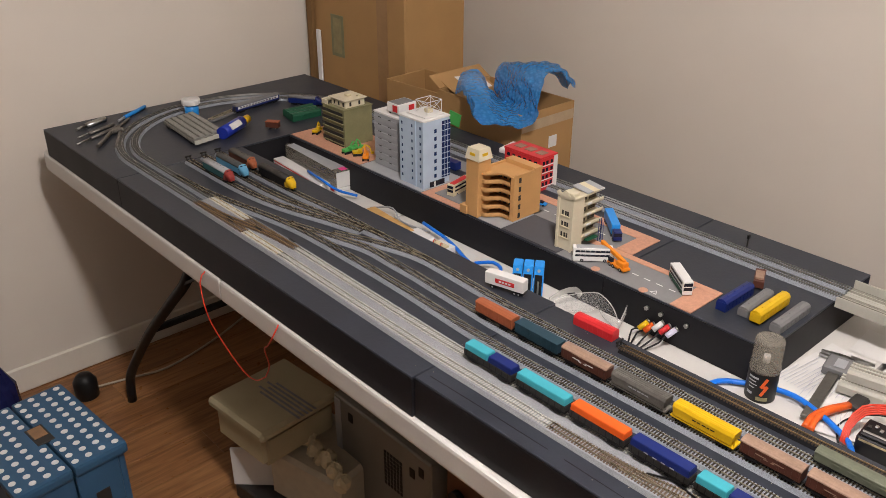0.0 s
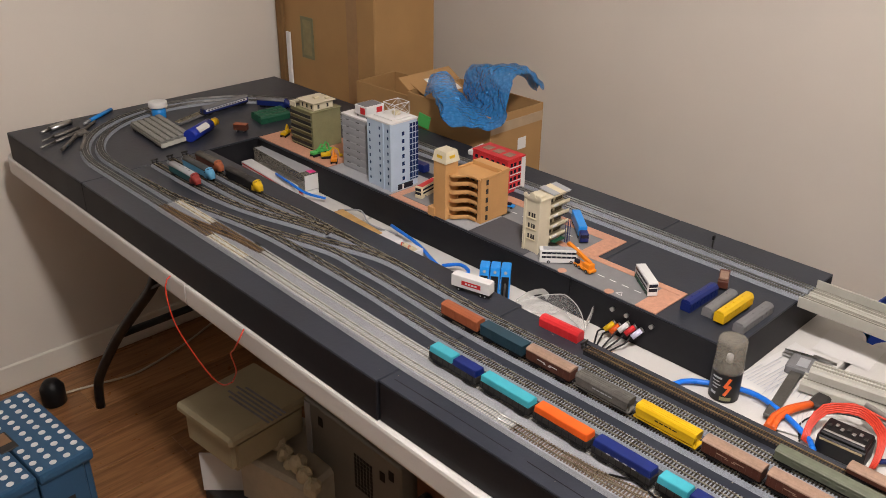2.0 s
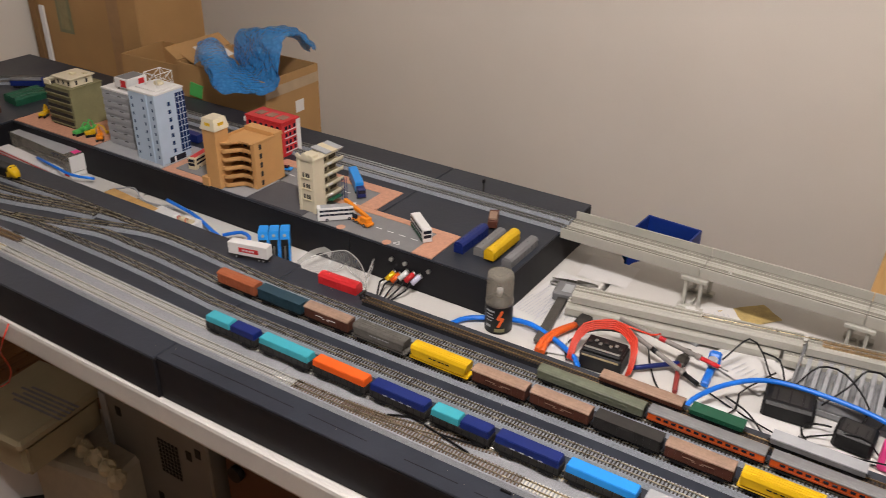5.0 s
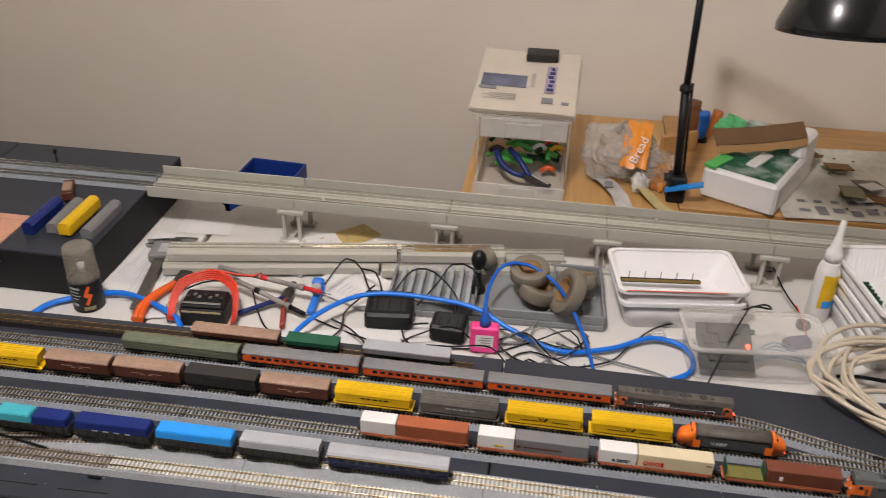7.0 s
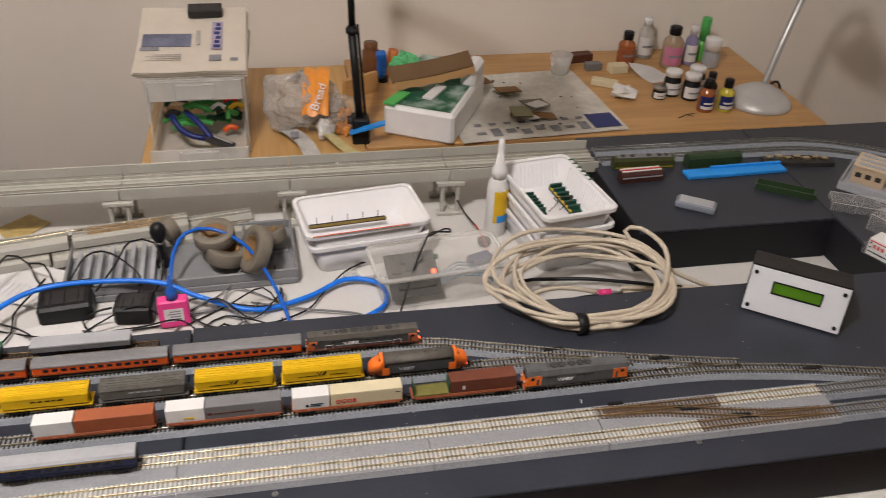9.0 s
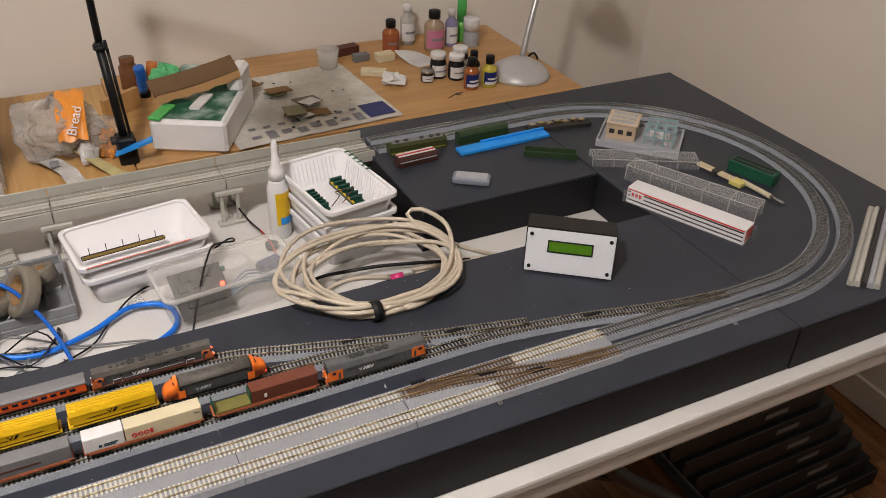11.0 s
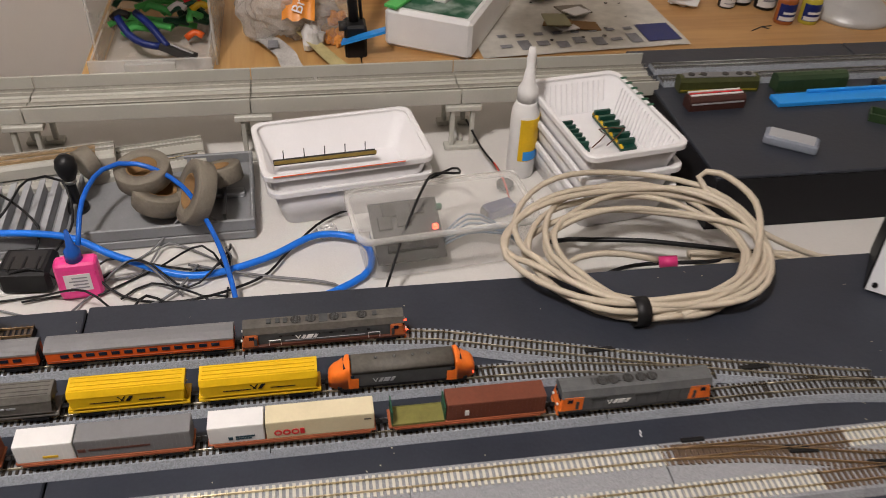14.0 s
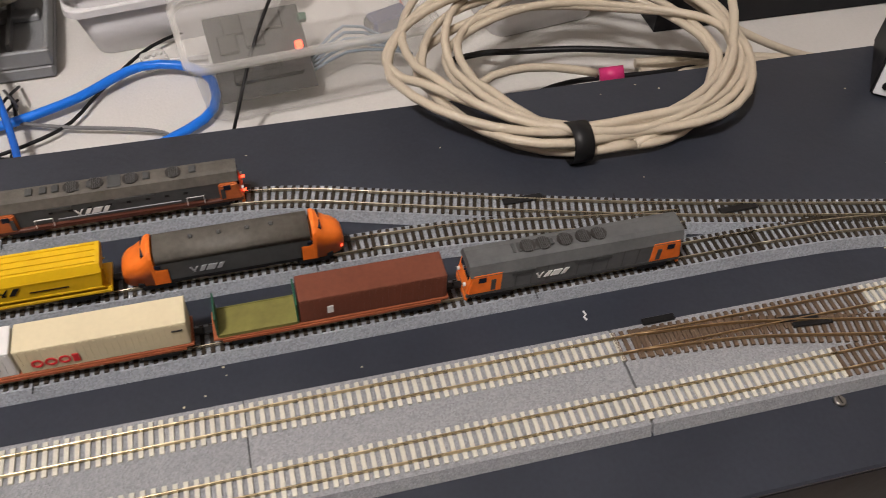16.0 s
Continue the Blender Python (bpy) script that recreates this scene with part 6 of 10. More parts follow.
part("cap", bm, SMOKE, t, "smoky clear plastic cap")
cpart("nozzle", (0, 0, 0.060), 0.005, 0.012, WHITE, t)

# caliper
t = thing("caliper", "dark steel digital caliper lying on papers", "caliper", rot(1.650, 0.815, ZT + 0.004, 10))
bpart("beam", (-0.085, 0.110, -0.0085, 0.0085, 0.004, 0.009), mat("dark_steel", (0.14, 0.135, 0.125), 0.35, 0.8, var=0.25), t, 0.0006)
bpart("slider", (0.048, 0.092, -0.020, 0.018, 0.0, 0.016), GREY, t, 0.002)
bpart("display", (0.056, 0.082, -0.012, 0.004, 0.016, 0.0165), LGREY, t)
for y0, y1, x in ((0.0085, 0.034, 0.094), (0.0085, 0.034, 0.106), (-0.0085, -0.045, 0.098), (-0.0085, -0.045, 0.112)):
    bm = bmesh.new()
    vs = box(bm, x - 0.005, x + 0.005, min(y0, y1), max(y0, y1), 0.004, 0.008)
    for v in vs:
        if abs(v.co.y) > 0.02:
            v.co.x = x + (v.co.x - x) * 0.2
    part("jaw", bm, STEEL, t)
cpart("thumb_wheel", (0.045, -0.016, 0.002), 0.006, 0.006, DARK, t)


def paper_sheet(x, y, rz, w, l, label, z=ZT + 0.0002, lines=True, material=PAPER, curl=0.004, name="paper"):
    t = thing(name, label, "paper", rot(x, y, z, rz), group="papers")
    bm = bmesh.new()
    sheet(bm, [[(w * (i / 8 - 0.5), l * (j / 8 - 0.5), 0.0008 + curl * ((i / 8) ** 3) * (j / 8) + 0.0006 * math.sin(i * 1.3 + j)) for i in range(9)] for j in range(9)])
    p = part("leaf", bm, material, t)
    if lines:
        bm = bmesh.new()
        rr = random.Random(int(abs(x * 1000 + y * 100)))
        for k in range(9):
            yy = l * (0.40 - k * 0.085)
            box(bm, -w * 0.40, w * (-0.1 + 0.4 * rr.random()), yy - 0.0005, yy + 0.0005, 0.0042, 0.0044)
        part("print", bm, NOTE, t)
    return t


paper_sheet(1.665, 0.80, 5, 0.13, 0.10, "white notes under the caliper with blue scribbles", lines=True)
paper_sheet(1.70, 0.845, -8, 0.17, 0.07, "white sheet of handwritten notes", z=ZT + 0.0012)
paper_sheet(1.61, 0.765, 20, 0.09, 0.075, "white notes with blue pen marks", z=ZT + 0.0022)
paper_sheet(1.690, 0.512, -24, 0.085, 0.105, "printed white instruction leaflet on the table", z=ZT + 0.004)
paper_sheet(1.570, 0.47, 17, 0.040, 0.21, "white folded paper strip beside the adapters", lines=False)
paper_sheet(1.84, 0.80, 3, 0.08, 0.09, "white sheet of paper near the table edge", lines=False)
paper_sheet(1.835, 0.55, 50, 0.05, 0.09, "yellowed card sleeve with red print", material=mat("yellow_card", (0.45, 0.33, 0.12), 0.6, var=0.3, scale=50), lines=False)
paper_sheet(1.80, 0.60, 35, 0.045, 0.08, "white printed packet on the table", z=ZT + 0.003)

# pliers with orange handles
t = thing("pliers", "orange handled pliers lying on notes", "pliers", T((0, 0, ZT)))
for d in (0.004, 0.012):
    bm = bmesh.new()
    sweep(bm, curve([(1.543, 0.795 - d, 0.010), (1.570, 0.798 - d * 0.8, 0.012), (1.600, 0.790 - d * 0.6, 0.014), (1.634, 0.772 - d * 0.2, 0.014)]), circle(0.0050, 10), smooth=True)
    part("handle", bm, ORANGE, t)
bpart("head", (1.632, 1.668, 0.754, 0.776, 0.008, 0.018), DARK, t, 0.003)

# black battery box with red leads
t = thing("battery_box", "black battery box with silver terminals on top", "battery box", rot(1.577, 0.697, ZT, 4))
bpart("body", (-0.022, 0.022, -0.032, 0.032, 0, 0.030), BLACK, t, 0.002)
bpart("lid", (-0.020, 0.020, -0.030, 0.030, 0.030, 0.036), BLACK, t, 0.002, "glossy black lid")
for k in range(7):
    bpart("terminal", (-0.004 + 0.006 * (k % 2), 0.002 + 0.006 * (k % 2), -0.026 + k * 0.0078, -0.0215 + k * 0.0078, 0.0362, 0.0385), STEEL if k % 3 else DARK, t, 0.0005)
bpart("contact_strip", (-0.017, -0.013, -0.027, 0.027, 0.0362, 0.0375), STEEL, t, 0.0004)
bpart("label_strip", (-0.0227, -0.022, -0.028, 0.028, 0.0245, 0.0275), mat("gold_label", (0.45, 0.36, 0.22), 0.35, 0.5, var=0.2), t)
for k in range(5):
    z, e = 0.034 + 0.0026 * k, 0.0016 * k
    cable("test_lead", [(1.557 - 0.002 * k, 0.737 + e, ZT + 0.004 + 0.002 * k), (1.572, 0.742 + e, ZT + z * 0.6), (1.596, 0.735 + e, ZT + z + 0.003), (1.612 + e, 0.712, ZT + z + 0.008), (1.615 + e, 0.690, ZT + z + 0.008), (1.600 + e * 0.5, 0.666 - e, ZT + z + 0.002), (1.578, 0.657 - e, ZT + z * 0.6), (1.562, 0.657 - e, ZT + 0.004 + 0.002 * k)], 0.0016, CABLER, "red test lead looped over the battery box")
cable("test_lead", [(1.640, 0.735, ZT + 0.030), (1.632, 0.712, ZT + 0.046), (1.628, 0.680, ZT + 0.047), (1.636, 0.650, ZT + 0.040), (1.652, 0.640, ZT + 0.036)], 0.0016, CABLER, "red test lead running to the probes")
cable("black_lead", [(1.556, 0.748, ZT + 0.003), (1.590, 0.764, ZT + 0.005), (1.625, 0.752, ZT + 0.010), (1.645, 0.715, ZT + 0.018), (1.648, 0.660, ZT + 0.014), (1.610, 0.636, ZT + 0.004), (1.560, 0.600, ZT + 0.003), (1.535, 0.540, ZT + 0.003)], 0.0014, BLACK, "thin black lead looping round the battery box", seg=6)
PROBE = mat("probe_grey", (0.26, 0.24, 0.225), 0.4, var=0.1)


def probe(a, b, tipc, label):
    t = thing("test_probe", label, "test probe", T((0, 0, 0)), group="test probes")
    a, b = Vector(a), Vector(b)
    d = b - a
    bm = bmesh.new()
    sweep(bm, [a, a + d * 0.72], circle(0.0038, 10), smooth=True)
    part("grip", bm, PROBE, t)
    bm = bmesh.new()
    sweep(bm, [a + d * 0.38, a + d * 0.44], circle(0.0042, 10), smooth=True)
    part("ring", bm, tipc, t)
    bm = bmesh.new()
    sweep(bm, [a + d * 0.72, a + d * 0.76], circle(0.0052, 10), smooth=True)
    part("guard", bm, PROBE, t)
    bm = bmesh.new()
    sweep(bm, [a + d * 0.76, a + d * 0.92], circle(0.0036, 10), smooth=True)
    part("collar", bm, tipc, t)
    bm = bmesh.new()
    sweep(bm, [a + d * 0.92, b], circle(0.0012, 6), smooth=True)
    part("tip", bm, STEEL, t)


probe((1.652, 0.705, ZT + 0.040), (1.636, 0.530, ZT + 0.022), RED, "grey multimeter probe with red collar")
probe((1.646, 0.700, ZT + 0.034), (1.596, 0.548, ZT + 0.006), BLACK, "grey multimeter probe with black collar")
DSTEEL0 = mat("dull_tool_steel", (0.06, 0.055, 0.05), 0.4, 0.6, var=0.3)
t = thing("wire_cutters", "wire cutters with blue and red handles", "pliers", T((0, 0, ZT)))
for (a, b, c), mt in ((((1.585, 0.655, 0.008), (1.605, 0.63, 0.010), (1.63, 0.60, 0.012)), NAVY), (((1.568, 0.584, 0.006), (1.592, 0.590, 0.008), (1.63, 0.599, 0.010)), DULLRED)):
    bm = bmesh.new()
    sweep(bm, curve([a, b, c]), circle(0.0038, 8), smooth=True)
    part("handle", bm, mt, t)
bpart("head", (1.626, 1.656, 0.590, 0.608, 0.005, 0.014), DSTEEL0, t, 0.004)
bpart("jaw", (1.654, 1.676, 0.594, 0.604, 0.006, 0.012), DSTEEL0, t, 0.002)
t = thing("blue_clamp", "small blue bar clamp on the table", "clamp", rot(1.640, 0.556, ZT, 4))
bpart("bar", (-0.034, 0.030, -0.0055, 0.0055, 0.002, 0.012), CABLEB, t, 0.002)
bpart("jaw", (0.020, 0.034, -0.009, 0.009, 0.0, 0.026), CABLEB, t, 0.003)
cpart("knob", (0.012, 0, 0.012), 0.007, 0.012, LGREY, t)
for x, y, rz, sx, sy, h in ((1.625, 0.440, 6, 0.032, 0.034, 0.028), (1.598, 0.350, -4, 0.020, 0.025, 0.028)):
    t = thing("power_adapter", "black plug-in power adapter", "power adapter", rot(x, y, ZT, rz), group="power adapters")
    bpart("body", (-sx, sx, -sy, sy, 0, h), BLACK, t, 0.004)
    bpart("label_plate", (-sx * 0.7, sx * 0.7, -sy * 0.7, sy * 0.7, h, h + 0.0004), DARK, t)
    for k in (-0.5, 0.0, 0.5):
        bpart("vent_rib", (-sx * 0.9, sx * 0.2, k * sy - 0.001, k * sy + 0.001, h, h + 0.0010), BLACK, t)
    cpart("cord_relief", (sx + 0.004, 0, h * 0.45), 0.004, 0.012, BLACK, t, "X", 10)

# blue air hose and other leads
cable("blue_cable", [(1.495, 0.562, 0.776), (1.515, 0.560, 0.782), (1.543, 0.552, 0.794), (1.592, 0.522, 0.800), (1.625, 0.476, 0.806), (1.632, 0.408, 0.808), (1.625, 0.321, 0.804), (1.602, 0.265, 0.790), (1.580, 0.195, 0.778), (1.597, 0.125, 0.779), (1.629, 0.068, 0.781), (1.615, 0.022, 0.779), (1.572, 0.018, 0.777), (1.543, 0.055, 0.776), (1.515, 0.12, 0.776), (1.485, 0.16, 0.776)], 0.0037, CABLEB, "thick bright blue cable winding across the table", seg=10)
cable("blue_lead", [(1.612, 0.304, 0.800), (1.650, 0.300, 0.828), (1.688, 0.284, 0.839), (1.697, 0.250, 0.838), (1.672, 0.205, 0.824), (1.605, 0.170, 0.805), (1.530, 0.150, 0.790), (1.478, 0.148, 0.786)], 0.0027, mat("blue_clear_cable", (0.012, 0.11, 0.50), 0.12, var=0.1), "glossy translucent blue lead arching over the table")
cable("blue_cable", [(1.482, 0.99, 0.775), (1.530, 0.945, 0.776), (1.566, 0.925, 0.777), (1.600, 0.850, 0.780), (1.585, 0.789, 0.782), (1.558, 0.735, 0.779), (1.535, 0.72, 0.776)], 0.0042, CABLEB, "bright blue cable passing the spray can")
for k, pts in enumerate((
    [(1.527, 0.006, 0.79), (1.560, -0.015, 0.83), (1.600, -0.038, 0.852), (1.632, -0.055, 0.848), (1.650, -0.085, 0.835), (1.690, -0.085, 0.815), (1.700, -0.05, 0.79), (1.70, 0.0, 0.775)],
    [(1.62, 0.40, 0.80), (1.655, 0.375, 0.82), (1.690, 0.36, 0.83), (1.70, 0.33, 0.82), (1.66, 0.318, 0.795), (1.612, 0.330, 0.79)],
    [(1.70, 0.50, 0.80), (1.67, 0.47, 0.815), (1.64, 0.455, 0.806)],
    [(1.59, 0.30, 0.80), (1.56, 0.26, 0.776), (1.545, 0.20, 0.776), (1.57, 0.13, 0.776), (1.61, 0.10, 0.776), (1.66, 0.06, 0.777), (1.69, 0.0, 0.777)],
    [(1.53, 0.30, 0.776), (1.515, 0.25, 0.79), (1.55, 0.235, 0.782), (1.53, 0.20, 0.776), (1.51, 0.17, 0.776)],
    [(1.655, 0.545, 0.795), (1.690, 0.520, 0.822), (1.700, 0.500, 0.800), (1.655, 0.480, 0.803), (1.640, 0.470, 0.800)],
    [(1.656, 0.440, 0.795), (1.690, 0.420, 0.812), (1.675, 0.385, 0.824), (1.640, 0.345, 0.806), (1.618, 0.350, 0.786)],
    [(1.535, 0.520, 0.776), (1.575, 0.500, 0.779), (1.610, 0.505, 0.780), (1.640, 0.490, 0.786), (1.660, 0.470, 0.800)],
    [(1.54, 0.37, 0.776), (1.56, 0.40, 0.777), (1.585, 0.415, 0.780), (1.60, 0.40, 0.782), (1.60, 0.38, 0.786)],
    [(1.60, 0.52, 0.775), (1.56, 0.48, 0.79), (1.54, 0.45, 0.775), (1.52, 0.44, 0.775)],
)):
    cable("black_lead", pts, 0.0014, BLACK, "thin black lead lying across the table", seg=6)
for pts in ([(1.60, 0.20, 0.776), (1.575, 0.13, 0.7765), (1.548, 0.05, 0.776), (1.50, 0.09, 0.776)], [(1.595, 0.19, 0.779), (1.55, 0.22, 0.776), (1.52, 0.30, 0.776)]):
    cable("grey_lead", pts, 0.0015, GREY, "thin grey lead on the table", seg=6)

t = thing("blue_strap", "bright blue strap draped over the back table edge", "strap", T((0, 0, 0)))
bm = bmesh.new()
sheet(bm, [[(1.915 + 0.022 * min(1, i / 3), 0.800 + 0.036 * j / 4 + 0.004 * (i % 2), 0.7725 - 0.0006 * i if i < 4 else 0.7707 - 0.012 * (i - 3)) for j in range(5)] for i in range(9)], 0.002)
part("band", bm, SKY, t)

# pink flux bottle
t = thing("flux_bottle", "pink dropper bottle with blue nozzle and white label", "bottle", rot(1.574, 0.298, ZT, 4))
bm = bmesh.new()
box(bm, -0.009, 0.009, -0.020, 0.020, 0, 0.044, 0.006, seg=3)
part("body", bm, PINK, t)
lab = bpart("label", (-0.0094, -0.009, -0.012, 0.012, 0.012, 0.032), PAPER, t)
bm = bmesh.new()
for k in range(4):
    box(bm, -0.0097, -0.0094, -0.009, 0.008 - 0.003 * (k % 2), 0.015 + k * 0.004, 0.0165 + k * 0.004)
part("lettering", bm, INK, lab)
bm = bmesh.new()
lathe(bm, [(0.008, 0.044), (0.0075, 0.055), (0.004, 0.060), (0.0018, 0.078), (0.0, 0.078)], seg=14)
part("nozzle", bm, mat("blue_clear_nozzle", (0.02, 0.10, 0.42), 0.2, var=0.1), t)

# grey parts tray
TRAYM = mat("tray_grey", (0.20, 0.205, 0.215), 0.45, var=0.1)
t = thing("parts_tray", "grey plastic parts tray with ribbed slots", "tray", rot(1.700, 0.300, ZT, 2))
bpart("base", (-0.062, 0.075, -0.165, 0.150, 0, 0.012), TRAYM, t, 0.002)
for d in ((-0.062, -0.058, -0.165, 0.150, 0.012, 0.026), (0.071, 0.075, -0.165, 0.150, 0.012, 0.026), (-0.058, 0.071, -0.165, -0.161, 0.012, 0.026), (-0.058, 0.071, 0.146, 0.150, 0.012, 0.026), (-0.058, 0.071, -0.095, -0.091, 0.012, 0.024), (-0.03, 0.071, 0.02, 0.024, 0.012, 0.024)):
    bpart("wall", d, TRAYM, t, 0.001)
for k in range(8):
    bm = bmesh.new()
    sweep(bm, [(-0.052, 0.034 + k * 0.0145, 0.013), (0.064, 0.034 + k * 0.0145, 0.013)], [(-0.0045, 0), (0.0045, 0), (0.003, 0.010), (-0.003, 0.010)])
    part("rib", bm, LGREY, t)
bpart("divider", (-0.04, 0.05, -0.135, -0.132, 0.012, 0.020), TRAYM, t)
bpart("clip", (0.0, 0.012, -0.155, -0.120, 0.012, 0.018), LGREY, t, 0.001)

# masking tape rolls
def tape_roll(x, y, z, r, h, tilt, rz, label="used roll of masking tape with dirty edges"):
    t = thing("tape_roll", label, "tape roll", T((x, y, z)) @ Matrix.Rotation(radians(rz), 4, "Z") @ Matrix.Rotation(radians(tilt), 4, "X"), group="tape rolls")
    bm = bmesh.new()
    lathe(bm, [(r * 0.56, 0), (r * 0.98, 0), (r, 0.001), (r, h - 0.001), (r * 0.98, h), (r * 0.56, h), (r * 0.56, 0)], seg=36)
    part("tape", bm, TAPEM, t)
    bm = bmesh.new()
    lathe(bm, [(r * 0.50, 0.0004), (r * 0.555, 0.0004), (r * 0.555, h - 0.0004), (r * 0.50, h - 0.0004), (r * 0.50, 0.0004)], seg=30)
    part("core", bm, CARDD, t)


tape_roll(1.682, 0.232, ZT + 0.026, 0.030, 0.020, 12, 20)
tape_roll(1.700, 0.246, ZT + 0.047, 0.029, 0.018, -8, 70)
tape_roll(1.660, 0.182, ZT + 0.050, 0.034, 0.018, 62, 195)
tape_roll(1.712, 0.170, ZT + 0.030, 0.026, 0.018, 20, 120)
tape_roll(1.742, 0.320, ZT + 0.040, 0.018, 0.016, 80, 40, "small brown roll of tape standing on edge")

# knobbed hand tool standing in the tray
t = thing("hand_drill", "small black knobbed hand tool standing upright", "hand tool", T((1.700, 0.322, ZT + 0.012)))
bm = bmesh.new()
lathe(bm, [(0.012, 0), (0.012, 0.006), (0.006, 0.010), (0.0045, 0.038), (0.007, 0.042), (0.010, 0.048), (0.0115, 0.056), (0.010, 0.064), (0.005, 0.069), (0.0, 0.070)])
part("knob", bm, BLACK, t)
cpart("ring", (0, 0, 0.036), 0.0065, 0.004, STEEL, t)

# loose double track pieces across the table
for k, (xa, ya, xb, yb, zz) in enumerate(((1.680, 0.806, 1.742, 0.482, 0.006), (1.748, 0.478, 1.800, 0.195, 0.006), (1.690, 0.800, 1.752, 0.455, 0.0256), (1.752, 0.448, 1.778, 0.290, 0.0256))):
    L = math.hypot(xb - xa, yb - ya)
    t = thing("track_piece", "loose grey double track section lying on the table", "track piece", T(((xa + xb) / 2, (ya + yb) / 2, ZT + zz)) @ Matrix.Rotation(math.atan2(yb - ya, xb - xa) - math.pi / 2, 4, "Z"), group="loose track pieces")
    w = 0.031 if k == 1 else 0.0165
    bm = bmesh.new()
    sweep(bm, [(0, -L / 2, 0), (0, L / 2, 0)], [(-w, 0), (w, 0), (w, 0.012), (w - 0.003, 0.016), (-w + 0.003, 0.016), (-w, 0.012)])
    part("bed", bm, VIADM, t)
    for c in ((-0.0165, 0.0165) if w > 0.02 else (0.0,)):
        for s in (-0.0048, 0.0048):
            bpart("rail", (c + s - 0.0006, c + s + 0.0006, -L / 2, L / 2, 0.016, 0.0190), RAILV, t)
    verts, faces = [], []
    for c in ((-0.0165, 0.0165) if w > 0.02 else (0.0,)):
        for j in range(int(L / 0.0045)):
            y, i = -L / 2 + 0.002 + j * 0.0045, len(verts)
            verts += [(c - 0.008, y - 0.001, 0.0165), (c + 0.008, y - 0.001, 0.0165), (c + 0.008, y + 0.001, 0.0165), (c - 0.008, y + 0.001, 0.0165)]
            faces.append((i, i + 1, i + 2, i + 3))
    me = bpy.data.meshes.new("sleeper_row")
    me.from_pydata(verts, [], faces)
    me.materials.append(PIERM)
    part("sleeper_row", me, None, t)["kind"] = "stuff"
    if k == 3:
        bpart("crossing_plate", (-0.010, 0.010, -0.06, 0.06, 0.0160, 0.0168), RAILR, t)
for (xa, ya, xb, yb, zz) in ((1.722, 0.60, 1.757, 0.43, 0.0453), (1.76, 0.28, 1.78, 0.20, 0.0260)):
    cable("brass_rod", [(xa, ya, ZT + zz), ((xa + xb) / 2, (ya + yb) / 2, ZT + zz), (xb, yb, ZT + zz)], 0.0008, RAILB, "thin brass rod lying on the track pieces", "rod", seg=5)
for k, y in enumerate((0.612, 0.74)):
    bm = bmesh.new()
    box(bm, -0.011, 0.011, -0.020, 0.020, 0, 0.006 if k == 0 else 0.0055, 0.0006)
    solid("track_support", bm, LGREY, "small grey plastic block under the loose track", "block", rot(1.717 if k == 0 else 1.693, y, ZT, -12), group="plastic blocks")


# stacked white food tubs
def tub(x, y, z, rz, lx, ly, h, label, name="plastic_tub", ribbed=False):
    t = thing(name, label, "tub", rot(x, y, z, rz), group="white plastic tubs")

    def ring(sx, sy, zz, n=6, r=0.013):
        out = []
        for cx, cy, a0 in ((sx - r, sy - r, 0), (-sx + r, sy - r, 90), (-sx + r, -sy + r, 180), (sx - r, -sy + r, 270)):
            for k in range(n + 1):
                a = radians(a0 + 90 * k / n)
                out.append((cx + r * math.cos(a), cy + r * math.sin(a), zz))
        return out

    bm = bmesh.new()
    k = 0.82
    rings = [ring(lx * k, ly * k, 0.0), ring(lx * 0.955, ly * 0.955, h - 0.003), ring(lx * 0.955 - 0.0016, ly * 0.955 - 0.0016, h - 0.003), ring(lx * k * 0.97, ly * k * 0.97, 0.0015)]
    vv = [[bm.verts.new(p) for p in rg] for rg in rings]
    n = len(vv[0])
    for a, b in zip(vv, vv[1:]):
        for i in range(n):
            bm.faces.new((a[i], a[(i + 1) % n], b[(i + 1) % n], b[i])).smooth = True
    bm.faces.new(vv[0][::-1])
    bm.faces.new(vv[-1])
    part("shell", bm, TUBW, t)
    bm = bmesh.new()
    lip = [ring(lx * 0.955 - 0.0022, ly * 0.955 - 0.0022, h - 0.0030), ring(lx * 0.955 - 0.0022, ly * 0.955 - 0.0022, h - 0.0008), ring(lx * 0.955, ly * 0.955, h), ring(lx - 0.0008, ly - 0.0008, h), ring(lx, ly, h - 0.0010), ring(lx, ly, h - 0.0065), ring(lx - 0.0012, ly - 0.0012, h - 0.0065), ring(lx - 0.0012, ly - 0.0012, h - 0.0028)]
    vv = [[bm.verts.new(p) for p in rg] for rg in lip]
    for a, b in zip(vv, vv[1:] + vv[:1]):
        for i in range(n):
            bm.faces.new((a[i], a[(i + 1) % n], b[(i + 1) % n], b[i]))
    part("rim", bm, TUBW, t)
    if ribbed:
        bm = bmesh.new()
        for sgn, along, across in ((1, lx, ly), (-1, lx, ly), (1, ly, lx), (-1, ly, lx)):
            for j in range(int(along * 1.5 / 0.007)):
                u = -along * 0.75 + (j + 0.5) * 0.007
                lo, hi = sgn * (across * k * 0.97 + 0.0004), sgn * (across * 0.955 - 0.0026)
                a, b = ((u, lo, 0.003), (u, hi, h - 0.008)) if along == lx else ((lo, u, 0.003), (hi, u, h - 0.008))
                sweep(bm, [a, b], circle(0.0011, 5))
        part("rib", bm, TUBW, t, "raised ribs of the wall")["kind"] = "stuff"
    return t


tub(1.722, 0.034, ZT, 8, 0.057, 0.091, 0.048, "white plastic food tub with an outer rim")
